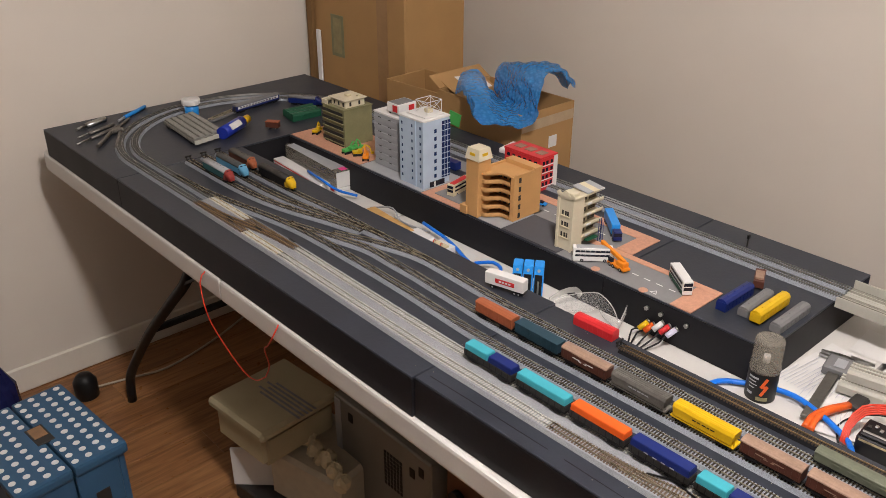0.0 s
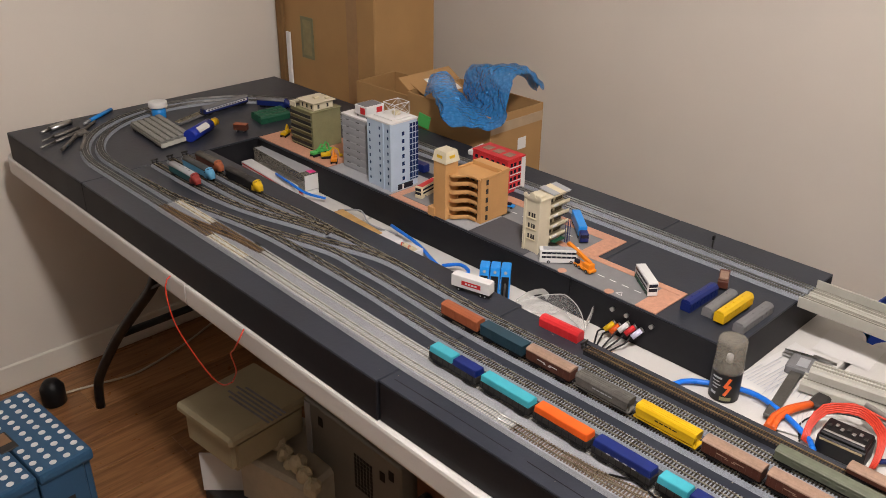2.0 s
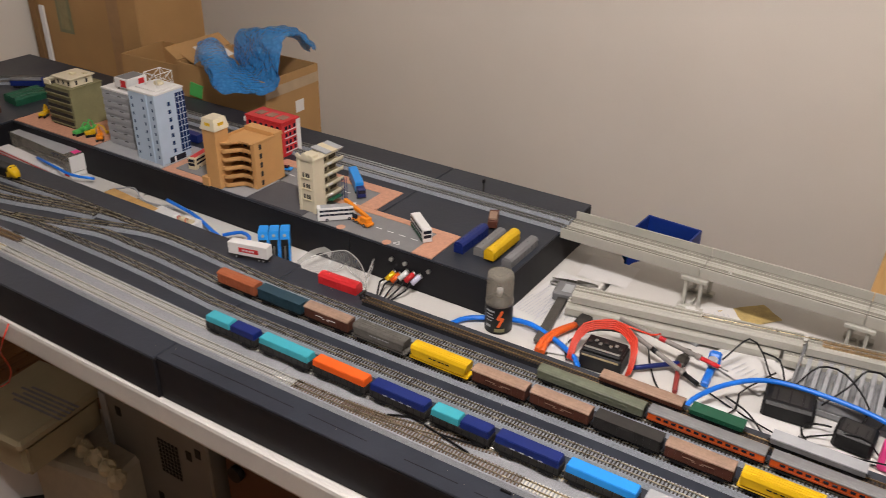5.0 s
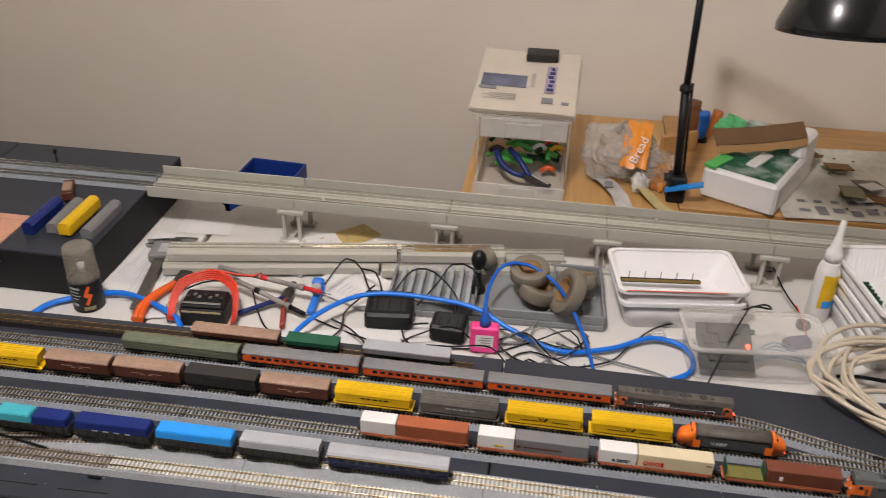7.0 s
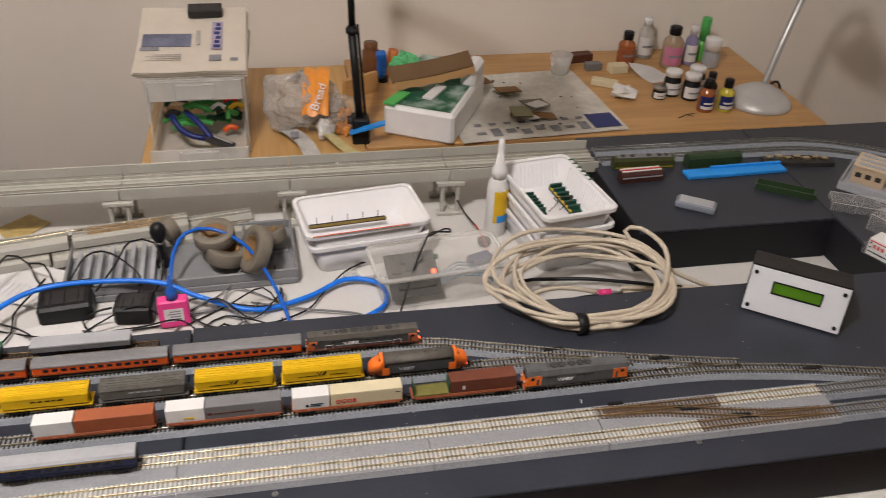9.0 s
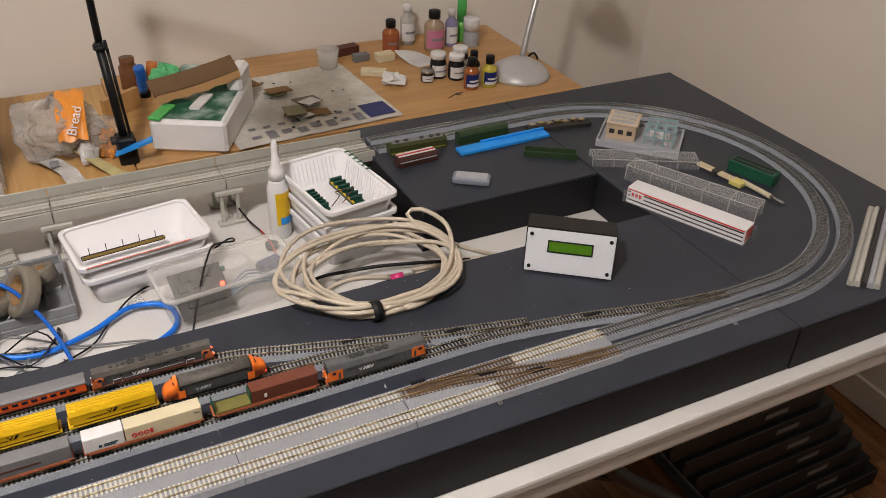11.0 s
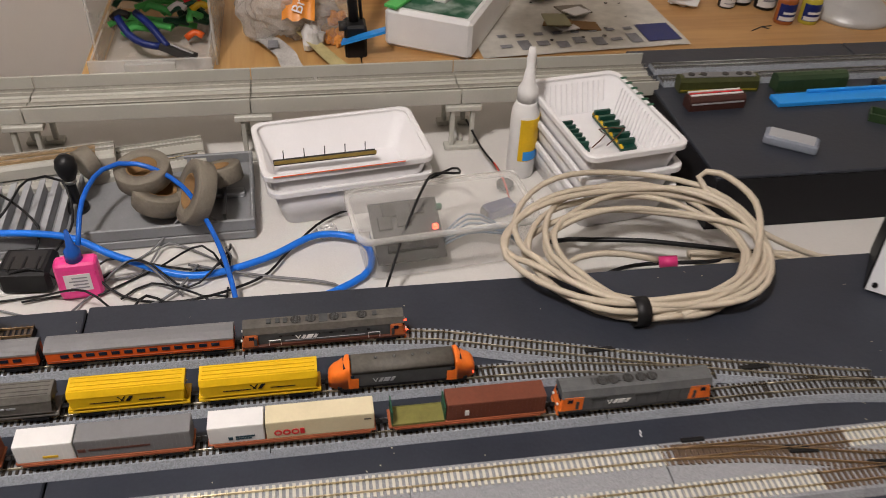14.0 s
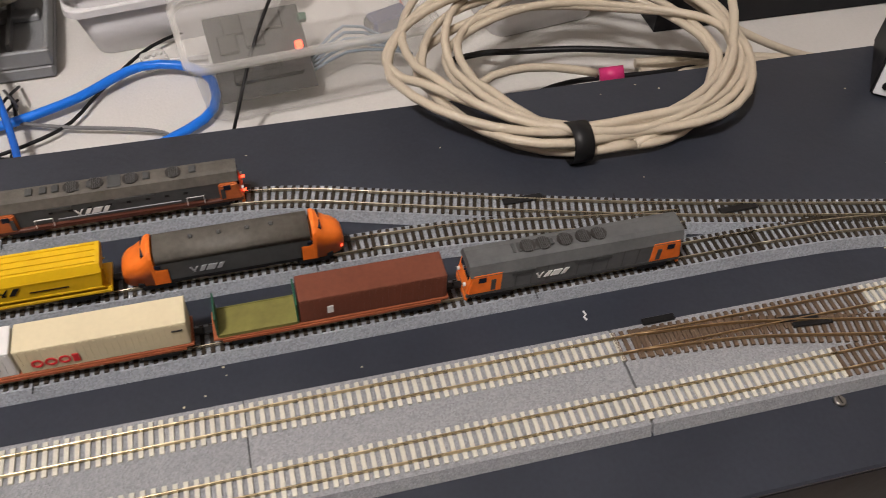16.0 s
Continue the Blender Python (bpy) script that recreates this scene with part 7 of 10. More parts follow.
tub(1.722, 0.036, ZT + 0.022, 8, 0.058, 0.093, 0.048, "white plastic food tub nested in another, holding a brass strip")
bm = bmesh.new()
sweep(bm, [(1.731, 0.112, ZT + 0.036), (1.744, -0.004, ZT + 0.036)], [(-0.0035, 0), (0.0035, 0), (0.0035, 0.004), (-0.0035, 0.004)])
t = solid("circuit_strip", bm, BLACK, "black and gold strip with upright pins in the tub", "strip")
for k in range(5):
    f = 0.1 + 0.2 * k
    bm = bmesh.new()
    sweep(bm, [(1.731 + 0.013 * f, 0.112 - 0.116 * f, ZT + 0.039), (1.731 + 0.013 * f, 0.112 - 0.116 * f, ZT + 0.053)], circle(0.0006, 5))
    part("pin", bm, BLACK, t)
bm = bmesh.new()
sweep(bm, [(1.7270, 0.111, ZT + 0.0385), (1.7400, -0.005, ZT + 0.0385)], [(-0.001, 0), (0.001, 0), (0.001, 0.0035), (-0.001, 0.0035)])
part("gold_edge", bm, mat("gold_strip", (0.20, 0.14, 0.03), 0.4, 0.3, var=0.2), t)
bm = bmesh.new()
for a, b in (((1.6525, 0.110), (1.6705, -0.030)),):
    sweep(bm, [(*a, ZT + 0.0704), (*b, ZT + 0.0704)], [(-0.0008, 0), (0.0008, 0), (0.0008, 0.0003), (-0.0008, 0.0003)])
solid("paint_smear", bm, ORANGE, "orange paint smear on the tub rim", "paint mark", kind="structure")
for k in range(3):
    tub(1.702, -0.256, ZT + 0.0005 + k * 0.028, 9, 0.088, 0.060, 0.046, "white ribbed plastic food tub in a stack of three", ribbed=k == 2)
GPCB = mat("circuit_green", (0.007, 0.05, 0.034), 0.4, var=0.3, scale=80)
for x, y, rz, w, l in ((1.710, -0.225, 97, 0.012, 0.028), (1.722, -0.281, 97, 0.010, 0.040)):
    t = thing("circuit_board", "green circuit board in the top tub", "circuit board", rot(x, y, ZT + 0.0600, rz), group="circuit boards")
    bpart("board", (-w, w, -l, l, 0, 0.004), GPCB, t)
    for j in range(6):
        bpart("fin", (-w, w, -l + (j + 0.2) * l / 3, -l + (j + 0.5) * l / 3, 0.004, 0.011), GPCB, t)
    bpart("edge_strip", (w - 0.003, w, -l, l, 0.004, 0.006), YELLOW, t)
cable("loose_wire", [(1.690, -0.245, ZT + 0.062), (1.700, -0.262, ZT + 0.072), (1.722, -0.262, ZT + 0.066), (1.705, -0.285, ZT + 0.076), (1.690, -0.262, ZT + 0.064)], 0.0008, BROWNR, "thin brown wires in the tub", "wire", seg=5)
for k in range(6):
    bm = bmesh.new()
    box(bm, -0.002, 0.002, -0.004, 0.004, 0, 0.0006)
    solid("paint_smear", bm, GREEN, "green paint smear on the tub rim", "paint mark", rot(1.775 - 0.013 * k, -0.3035 - 0.002 * k, ZT + 0.1026, 9), kind="structure")

# glue bottle
t = thing("glue_bottle", "white glue bottle with yellow label and nozzle", "glue bottle", T((1.742, -0.178, ZT)))
bm = bmesh.new()
lathe(bm, [(0.0155, 0), (0.0165, 0.002), (0.0165, 0.080), (0.0156, 0.087), (0.0125, 0.0945), (0.0118, 0.098), (0.0, 0.098)])
part("body", bm, WHITE, t)
bm = bmesh.new()
lathe(bm, [(0.0118, 0.0975), (0.0118, 0.112), (0.0095, 0.116), (0.0072, 0.122), (0.0052, 0.136), (0.0046, 0.1365), (0.0050, 0.150), (0.0036, 0.162), (0.0, 0.163)])
part("cap", bm, WHITE, t)
bm = bmesh.new()
sweep(bm, [(0.0168 * math.cos(radians(a)), 0.0168 * math.sin(radians(a)), 0.025) for a in range(150, 271, 8)], [(-0.0003, 0), (0.0003, 0), (0.0003, 0.055), (-0.0003, 0.055)])
part("label", bm, YELLOW, t, "yellow paper label")
bm = bmesh.new()
sweep(bm, [(0.0171 * math.cos(radians(a)), 0.0171 * math.sin(radians(a)), 0.026) for a in range(170, 251, 8)], [(-0.0003, 0), (0.0003, 0), (0.0003, 0.012), (-0.0003, 0.012)])
part("label_band", bm, SKY, t)
bm = bmesh.new()
sweep(bm, curve([(0.003, 0, 0.150), (0.014, -0.008, 0.148), (0.019, -0.012, 0.132), (0.013, -0.006, 0.118)], 0.004), circle(0.0011, 6), smooth=True)
part("cap_strap", bm, WHITE, t)

# clear box with electronics
BOXCLEAR = mat("clear_box_plastic", (0.80, 0.79, 0.76), 0.18, var=0.05, alpha=0.22)
t = thing("clear_box", "frosted clear plastic box holding electronics", "plastic box", rot(1.600, -0.058, ZT, 6))


def round_ring(sx, sy, zz, r=0.014, n=5):
    out = []
    for cx, cy, a0 in ((sx - r, sy - r, 0), (-sx + r, sy - r, 90), (-sx + r, -sy + r, 180), (sx - r, -sy + r, 270)):
        out += [(cx + r * math.cos(radians(a0 + 90 * k / n)), cy + r * math.sin(radians(a0 + 90 * k / n)), zz) for k in range(n + 1)]
    return out


def skin(bm, rings, close=False):
    vv = [[bm.verts.new(p) for p in rg] for rg in rings]
    n = len(vv[0])
    for a, b in zip(vv, vv[1:]):
        for i in range(n):
            bm.faces.new((a[i], a[(i + 1) % n], b[(i + 1) % n], b[i])).smooth = True
    if close:
        bm.faces.new(vv[-1])
    return vv


bm = bmesh.new()
skin(bm, [round_ring(0.042, 0.090, 0.060), round_ring(0.034, 0.083, 0.004), round_ring(0.031, 0.080, 0.001)], True)
part("shell", bm, BOXCLEAR, t)
bm = bmesh.new()
skin(bm, [round_ring(0.042, 0.090, 0.057), round_ring(0.0465, 0.0945, 0.057), round_ring(0.0465, 0.0945, 0.062), round_ring(0.042, 0.090, 0.062)])
part("rim", bm, FROST, t)
bm = bmesh.new()
box(bm, -0.0455, 0.0455, -0.0935, 0.0935, 0.0622, 0.0634, 0.0004)
part("lid", bm, mat("milky_lid", (0.82, 0.80, 0.76), 0.2, var=0.05, alpha=0.10), t, "milky translucent lid")
GREYW2 = mat("grey_blue_wire", (0.22, 0.27, 0.33), 0.5, var=0.15)
t = thing("microcontroller_board", "dark microcontroller board with a glowing red light", "circuit board", rot(1.602, -0.024, ZT + 0.0235, 6) @ Matrix.Rotation(radians(-32), 4, "Y"))
bpart("board", (-0.024, 0.030, -0.036, 0.036, 0, 0.0018), GPCB, t)
for x in (-0.021, 0.024):
    bpart("header", (x - 0.0015, x + 0.0015, -0.030, 0.030, 0.0018, 0.011), BLACK, t)
bpart("shield", (-0.033, 0.034, -0.034, 0.038, 0.011, 0.013), mat("dark_pcb", (0.05, 0.049, 0.049), 0.4, var=0.3, scale=90), t)
for x, y in ((-0.012, 0.018), (-0.012, -0.004), (0.010, 0.024), (0.012, 0.004), (0.024, 0.018), (0.024, -0.012)):
    bpart("relay", (x - 0.007, x + 0.007, y - 0.007, y + 0.007, 0.013, 0.015 + 0.002 * (x > 0)), DARK, t, 0.0006)
bpart("terminal", (-0.022, -0.016, -0.026, 0.026, 0.013, 0.020), DARK, t, 0.0005)
bpart("usb_port", (-0.006, 0.006, 0.028, 0.040, 0.0018, 0.012), STEEL, t)
bpart("green_terminal", (0.018, 0.024, -0.038, -0.032, 0.013, 0.019), GREEN, t, 0.0005)
bpart("light", (-0.003, 0.003, -0.0300, -0.0245, 0.014, 0.0185), LED, t, 0.001, "glowing red light")
for k in range(5):
    cable("hookup_wire", [(1.606 - 0.004 * k, -0.060, ZT + 0.016), (1.618 - 0.003 * k, -0.090, ZT + 0.034 - 0.004 * k), (1.612 - 0.005 * k, -0.118, ZT + 0.026), (1.594, -0.140, ZT + 0.010 + 0.002 * k)], 0.0013, GREYW2, "thin grey-blue hookup wire inside the clear box", "wire", seg=5)
t = thing("battery_pack", "blue nine volt battery behind the clear box", "battery", rot(1.660, -0.135, ZT, 20))
bpart("case", (-0.009, 0.009, -0.018, 0.018, 0, 0.014), NAVY, t, 0.002)
bpart("terminal_strip", (-0.006, 0.006, 0.018, 0.021, 0.002, 0.012), BLACK, t, 0.0005)
cable("red_wire", [(1.662, -0.152, ZT + 0.008), (1.680, -0.150, ZT + 0.010), (1.702, -0.150, ZT + 0.014), (1.720, -0.140, ZT + 0.030)], 0.0009, CABLER, "thin red wire from the battery", "wire", seg=5)
cable("black_lead", [(1.82, -0.125, 0.80), (1.77, -0.135, 0.79), (1.725, -0.150, 0.782), (1.70, -0.150, 0.778)], 0.0014, BLACK, "thin black lead from the viaduct", seg=5)
t = thing("wire_spool", "small black reel of wire on the table", "wire reel", rot(1.706, -0.152, ZT + 0.004, 0))
cpart("reel", (0, 0, 0), 0.010, 0.006, BLACK, t)
t = thing("terminal_block", "clear screw terminal block on white wires", "terminal block", rot(1.640, 0.058, ZT, 15))
bpart("block", (-0.009, 0.009, -0.010, 0.010, 0.002, 0.012), FROST, t, 0.002)
for k in (-0.005, 0.0, 0.005):
    cpart("screw", (0, k, 0.012), 0.0022, 0.003, FROST, t, seg=10)
for k in range(3):
    cable("white_wire", [(1.640, 0.050, ZT + 0.006), (1.642, 0.0 + 0.004 * k, ZT + 0.003 + 0.002 * k), (1.660, -0.030, ZT + 0.003)], 0.0013, PAPER, "thin white wire on the table", "wire", seg=5)

# coil of beige cable
rr = random.Random(5)
bm = bmesh.new()
cx, cy = 1.492, -0.232
path = []
turns = 8
for k in range(turns * 40 + 1):
    a = 2 * math.pi * k / 40 + math.pi
    i = k / 40
    rx = 0.086 + 0.022 * math.sin(i * 2.4 + 0.3) - 0.010 * min(1.0, max(0.0, i - 4.6))
    ry = 0.108 + 0.018 * math.sin(i * 1.9 + 1.0)
    ox, oy = 0.012 * math.sin(i * 1.3), 0.010 * math.sin(i * 1.7 + 2)
    front = max(0.0, -math.cos(a))
    pinch = front ** 3
    x = cx + ox * (1 - pinch) + rx * math.cos(a) * (1 - pinch) + (-0.092 + 0.0065 * math.sin(i * 2.1)) * pinch
    z = (Z0 if x < 1.474 else Z0 - 0.004) + 0.005 + 0.0045 * (1.5 + 1.5 * math.sin(i * 2.2)) + 0.004 * math.sin(a * 2 + i) ** 2
    path.append((x, cy + oy * (1 - pinch) + ry * math.sin(a) * (1 - 0.25 * pinch), z))
path.insert(0, (path[0][0], -0.192, Z0 + 0.006))
end = path[-1]
sweep(bm, path, circle(0.0030, 8), smooth=True)
t = thing("cable_coil", "coil of beige network cable tied with a black strap", "cable coil", T((0, 0, 0)))
part("cable", bm, CABLEW, t)
bm = bmesh.new()
sweep(bm, curve([end, (1.407, -0.262, Z0 + 0.010), (1.428, -0.298, Z0 + 0.012), (1.470, -0.336, Z0 + 0.016), (1.52, -0.352, Z0 + 0.030), (1.565, -0.335, Z0 + 0.034), (1.570, -0.315, Z0 + 0.028), (1.545, -0.330, Z0 + 0.012), (1.515, -0.375, Z0 - 0.01), (1.500, -0.43, Z0 - 0.03), (1.490, -0.48, Z0 - 0.035)]), circle(0.0033, 8), smooth=True)
part("tail", bm, CABLEW, t)
bm = bmesh.new()
loops = []
for r, w in ((0.0, 0.0062), (0.0010, 0.0062), (0.0010, -0.0062), (0.0, -0.0062)):
    loops.append([bm.verts.new((1.401 + (0.0122 + r) * math.cos(a), -0.196 + w, Z0 + 0.0122 + (0.0118 + r) * math.sin(a))) for a in [2 * math.pi * k / 20 for k in range(20)]])
for q in range(4):
    a, b = loops[q], loops[(q + 1) % 4]
    for k in range(20):
        bm.faces.new((a[k], a[(k + 1) % 20], b[(k + 1) % 20], b[k])).smooth = True
part("strap", bm, BLACK, t, "black fabric strap")
for pts in ([(1.53, -0.14, ZT + 0.004), (1.52, -0.20, ZT + 0.010), (1.53, -0.26, ZT + 0.012), (1.515, -0.33, ZT + 0.012), (1.53, -0.42, ZT + 0.008), (1.50, -0.50, ZT + 0.004)], [(1.50, -0.16, ZT + 0.006), (1.54, -0.24, ZT + 0.010), (1.535, -0.33, ZT + 0.014), (1.545, -0.40, ZT + 0.004), (1.51, -0.47, ZT + 0.004)]):
    cable("black_lead", pts, 0.0022, BLACK, "black lead lying beneath the cable coil", seg=6)
for k in range(3):
    cable("beige_lead", [(1.56 - 0.01 * k, -0.32, ZT + 0.006), (1.55 - 0.012 * k, -0.40, ZT + 0.008 + 0.004 * k), (1.535 - 0.01 * k, -0.47, ZT + 0.006), (1.52, -0.56, ZT + 0.005)], 0.004, CABLEW, "beige cable running along the table gap", seg=8)
bm = bmesh.new()
sweep(bm, [(1.524, -0.270, ZT + 0.028), (1.519, -0.287, ZT + 0.032)], circle(0.0062, 10), smooth=True)
t = solid("network_plug", bm, mat("magenta_plastic", (0.52, 0.03, 0.15), 0.4, var=0.1), "pink moulded plug boot inside the coil", "plug")

# control box with green display
t = thing("control_box", "black box with white front panel and green display", "control box", T((1.382, -0.4645, Z0)) @ Matrix.Rotation(math.atan2(-0.095, -0.070), 4, "Z"))
bm = bmesh.new()
W = 0.0595
prof = [(0.0, 0.0), (0.068, 0.0), (0.068, 0.050), (0.012, 0.063)]
vl = [bm.verts.new((-W, y, z)) for y, z in prof]
vr = [bm.verts.new((W, y, z)) for y, z in prof]
bm.faces.new(vl)
bm.faces.new(vr[::-1])
for k in range(4):
    bm.faces.new((vl[k], vl[(k + 1) % 4], vr[(k + 1) % 4], vr[k]))
bmesh.ops.bevel(bm, geom=bm.edges[:], offset=0.0012, segments=2, affect="EDGES")
part("case", bm, BLACK, t)
tilt = T((0, -0.0006, 0.0015)) @ Matrix.Rotation(-math.atan2(0.012, 0.063), 4, "X")
pn = bpart("front_panel", (-W + 0.0015, W - 0.0015, -0.0022, 0.0, 0.001, 0.0615), mat("white_panel", (0.68, 0.70, 0.73), 0.35, var=0.03), t, 0.0003, "white front panel", tilt)
bpart("display", (-0.030, 0.030, -0.0032, -0.0022, 0.030, 0.0475), BLACK, pn, 0.0003)
bpart("screen", (-0.028, 0.028, -0.0036, -0.0032, 0.0325, 0.0455), LCD, pn, label="green liquid crystal screen")
for x in (-0.052, 0.052):
    for z in (0.008, 0.054):
        cpart("panel_screw", (x, -0.0028, z), 0.0026, 0.0014, BLACK, pn, "Y", 12)

# ---- things on the end board at the display side ----
def shell_on(x0, y0, x1, y1, material, label, h=0.020, group="loose wagon bodies"):
    L = math.hypot(x1 - x0, y1 - y0)
    return body_shell((x0 + x1) / 2, (y0 + y1) / 2, math.degrees(math.atan2(y1 - y0, x1 - x0)) - 90, material, label, L, h, group=group)


sh = shell_on(1.799, -0.386, 1.795, -0.488, mat("dark_olive_plastic", (0.045, 0.05, 0.014), 0.5, var=0.2, scale=90), "dark olive locomotive body with yellow edge", 0.020)
for e in (-1, 1):
    bpart("yellow_edge", (e * 0.0094 - 0.0003, e * 0.0094 + 0.0003, -0.049, 0.049, 0.003, 0.0046), mat("dull_yellow_line", (0.30, 0.24, 0.02), 0.5), sh)
bpart("roof_panel", (-0.0062, 0.0062, -0.046, 0.046, 0.0192, 0.0206), GREY, sh, 0.0004)
for k in (-0.036, -0.020, 0.008, 0.026, 0.038):
    cpart("roof_fan", (0, k, 0.0206), 0.0042, 0.0012, DARK, sh, seg=14)
shell_on(1.790, -0.510, 1.792, -0.606, DGREEN, "plain dark green wagon body", 0.022)
shell_on(1.783, -0.646, 1.765, -0.765, DARK, "dark model chassis with brass detail", 0.010)
for k in range(7):
    f = 0.08 + 0.13 * k
    bm = bmesh.new()
    box(bm, -0.004, 0.004, -0.006, 0.005, 0.010, 0.0135 + 0.002 * (k % 2), m=T((1.783 - 0.018 * f, -0.646 - 0.119 * f, Z0)))
    solid("brass_weight", bm, RAILB, "small brass weight on the dark chassis", "model part", group="brass weights")
sh = shell_on(1.753, -0.380, 1.757, -0.452, mat("dark_maroon_plastic", (0.05, 0.018, 0.014), 0.45, var=0.2), "small maroon wagon body with red and white roof stripes", 0.018)
for e, mt in ((-0.0066, PAPER), (-0.0022, RED), (0.0022, PAPER)):
    bpart("roof_stripe", (e - 0.0014, e + 0.0014, -0.034, 0.034, 0.0166, 0.0186), mt, sh, 0.0003)
bpart("side_stripe", (-0.0096, -0.0090, -0.034, 0.034, 0.0085, 0.0105), LGREY, sh)
bpart("side_stripe", (0.0090, 0.0096, -0.034, 0.034, 0.0085, 0.0105), LGREY, sh)
t = thing("blue_tape_strip", "flat bright blue plastic strip on the board", "plastic strip", T((1.758, -0.583, Z0)) @ Matrix.Rotation(radians(1.5), 4, "Z"))
bpart("strip", (-0.012, 0.012, -0.088, 0.088, 0, 0.006), SKY, t, 0.0008)
bpart("lip", (0.008, 0.012, -0.088, 0.040, 0.006, 0.010), SKY, t, 0.0006)
t = thing("loose_underframe", "dark green empty wagon underframe tray", "model wagon", T((1.688, -0.634, Z0)) @ Matrix.Rotation(radians(-32.6), 4, "Z"))
bpart("floor", (-0.011, 0.011, -0.045, 0.045, 0, 0.002), DGREEN, t)
for d in ((-0.011, -0.009, -0.045, 0.045, 0.002, 0.010), (0.009, 0.011, -0.045, 0.045, 0.002, 0.010), (-0.009, 0.009, -0.045, -0.043, 0.002, 0.010), (-0.009, 0.009, 0.043, 0.045, 0.002, 0.010)):
    bpart("side", d, DGREEN, t)
t = thing("eraser_case", "pale grey translucent oval plastic case", "plastic case", T((1.660, -0.468, Z0)) @ Matrix.Rotation(radians(-34), 4, "Z"))
bm = bmesh.new()
box(bm, -0.013, 0.013, -0.030, 0.030, 0, 0.012, 0.005, seg=3)
part("case", bm, mat("pale_translucent", (0.28, 0.31, 0.37), 0.2, var=0.06, alpha=0.75), t)
bpart("lid_groove", (-0.0105, 0.0105, -0.025, 0.025, 0.0115, 0.0125), LGREY, t, 0.0008)

# model station on a grey plinth
t = thing("model_depot", "beige and glass model depot on a grey plinth", "model building", T((1.672, -0.809, Z0)) @ Matrix.Rotation(radians(-46), 4, "Z"))
bpart("plinth", (-0.050, 0.050, -0.070, 0.070, 0, 0.006), LGREY, t, 0.001)
for d in ((-0.050, -0.047, -0.070, 0.070, 0.006, 0.014), (0.047, 0.050, -0.070, 0.070, 0.006, 0.014), (-0.047, 0.047, -0.070, -0.067, 0.006, 0.014), (-0.047, 0.047, 0.067, 0.070, 0.006, 0.014)):
    bpart("plinth_wall", d, LGREY, t, 0.0005)
blk = bpart("block", (-0.022, 0.032, 0.008, 0.058, 0.006, 0.034), mat("beige_plastic", (0.46, 0.35, 0.24), 0.5, var=0.08), t, 0.0008)
for k in range(3):
    bpart("window", (-0.0226, -0.0216, 0.014 + k * 0.015, 0.023 + k * 0.015, 0.017, 0.025), DARK, blk)
bpart("roof", (-0.024, 0.034, 0.006, 0.060, 0.034, 0.0365), mat("beige_roof", (0.50, 0.40, 0.29), 0.5, var=0.08), blk, 0.0005)
for k in range(3):
    bpart("roof_panel", (-0.016 + k * 0.017, -0.008 + k * 0.017, 0.012, 0.054, 0.0365, 0.0375), LGREY, blk)
TEALG = mat("pale_teal_frame", (0.22, 0.33, 0.35), 0.35, var=0.1)
for k in range(4):
    y = -0.056 + k * 0.016
    for x in (-0.020, 0.028):
        bpart("glass_post", (x - 0.0014, x + 0.0014, y - 0.0014, y + 0.0014, 0.006, 0.034), TEALG, t)
    bpart("roof_beam", (-0.020, 0.028, y - 0.0014, y + 0.0014, 0.032, 0.035), TEALG, t)
for x in (-0.020, 0.004, 0.028):
    bpart("roof_rail", (x - 0.0014, x + 0.0014, -0.056, -0.008, 0.034, 0.0368), TEALG, t)
bpart("mid_rail", (-0.0214, -0.0186, -0.056, -0.008, 0.018, 0.020), TEALG, t)
bpart("glass_pane", (-0.0204, -0.0196, -0.056, -0.008, 0.007, 0.032), CLEAR, t)
bpart("inner_wall", (0.004, 0.008, -0.048, -0.014, 0.006, 0.024), PAPER, t)
bm = bmesh.new()
sweep(bm, [(-0.012, -0.046, 0.007), (0.002, -0.018, 0.024)], [(-0.004, 0), (0.004, 0), (0.004, 0.002), (-0.004, 0.002)])
part("stair", bm, PAPER, t)


def blister(x, y, rz, lx, ly, h, label, lid=None):
    t = thing("clear_packaging", label, "packaging", T((x, y, Z0)) @ Matrix.Rotation(radians(rz), 4, "Z"), group="clear packaging")
    for d in ((-lx, lx, -ly, ly, h - 0.0006, h), (-lx, -lx + 0.0006, -ly, ly, 0, h - 0.0006), (lx - 0.0006, lx, -ly, ly, 0, h - 0.0006), (-lx + 0.0006, lx - 0.0006, -ly, -ly + 0.0006, 0, h - 0.0006), (-lx + 0.0006, lx - 0.0006, ly - 0.0006, ly, 0, h - 0.0006)):
        bpart("panel", d, CLEAR, t)
    for k in range(6):
        yy = -ly + k * 2 * ly / 5
        bm = bmesh.new()
        sweep(bm, [(-lx, yy, 0.001), (-lx, yy, h), (lx, yy, h), (lx, yy, 0.001)], circle(0.0006, 5))
        part("rib", bm, FROST, t)
    for sx in (-lx, lx):
        bm = bmesh.new()
        sweep(bm, [(sx, -ly, h), (sx, ly, h)], circle(0.0006, 5))
        part("edge", bm, FROST, t)
    return t


blister(1.603, -0.763, -27, 0.018, 0.088, 0.014, "ribbed clear blister tray")
blister(1.482, -0.762, -63, 0.016, 0.106, 0.026, "empty clear wagon case")
t = thing("wagon_case", "long white wagon case with red and black stripes", "case", T((1.432, -0.711, Z0)) @ Matrix.Rotation(math.atan2(-0.076, -0.167) - math.pi / 2, 4, "Z"))
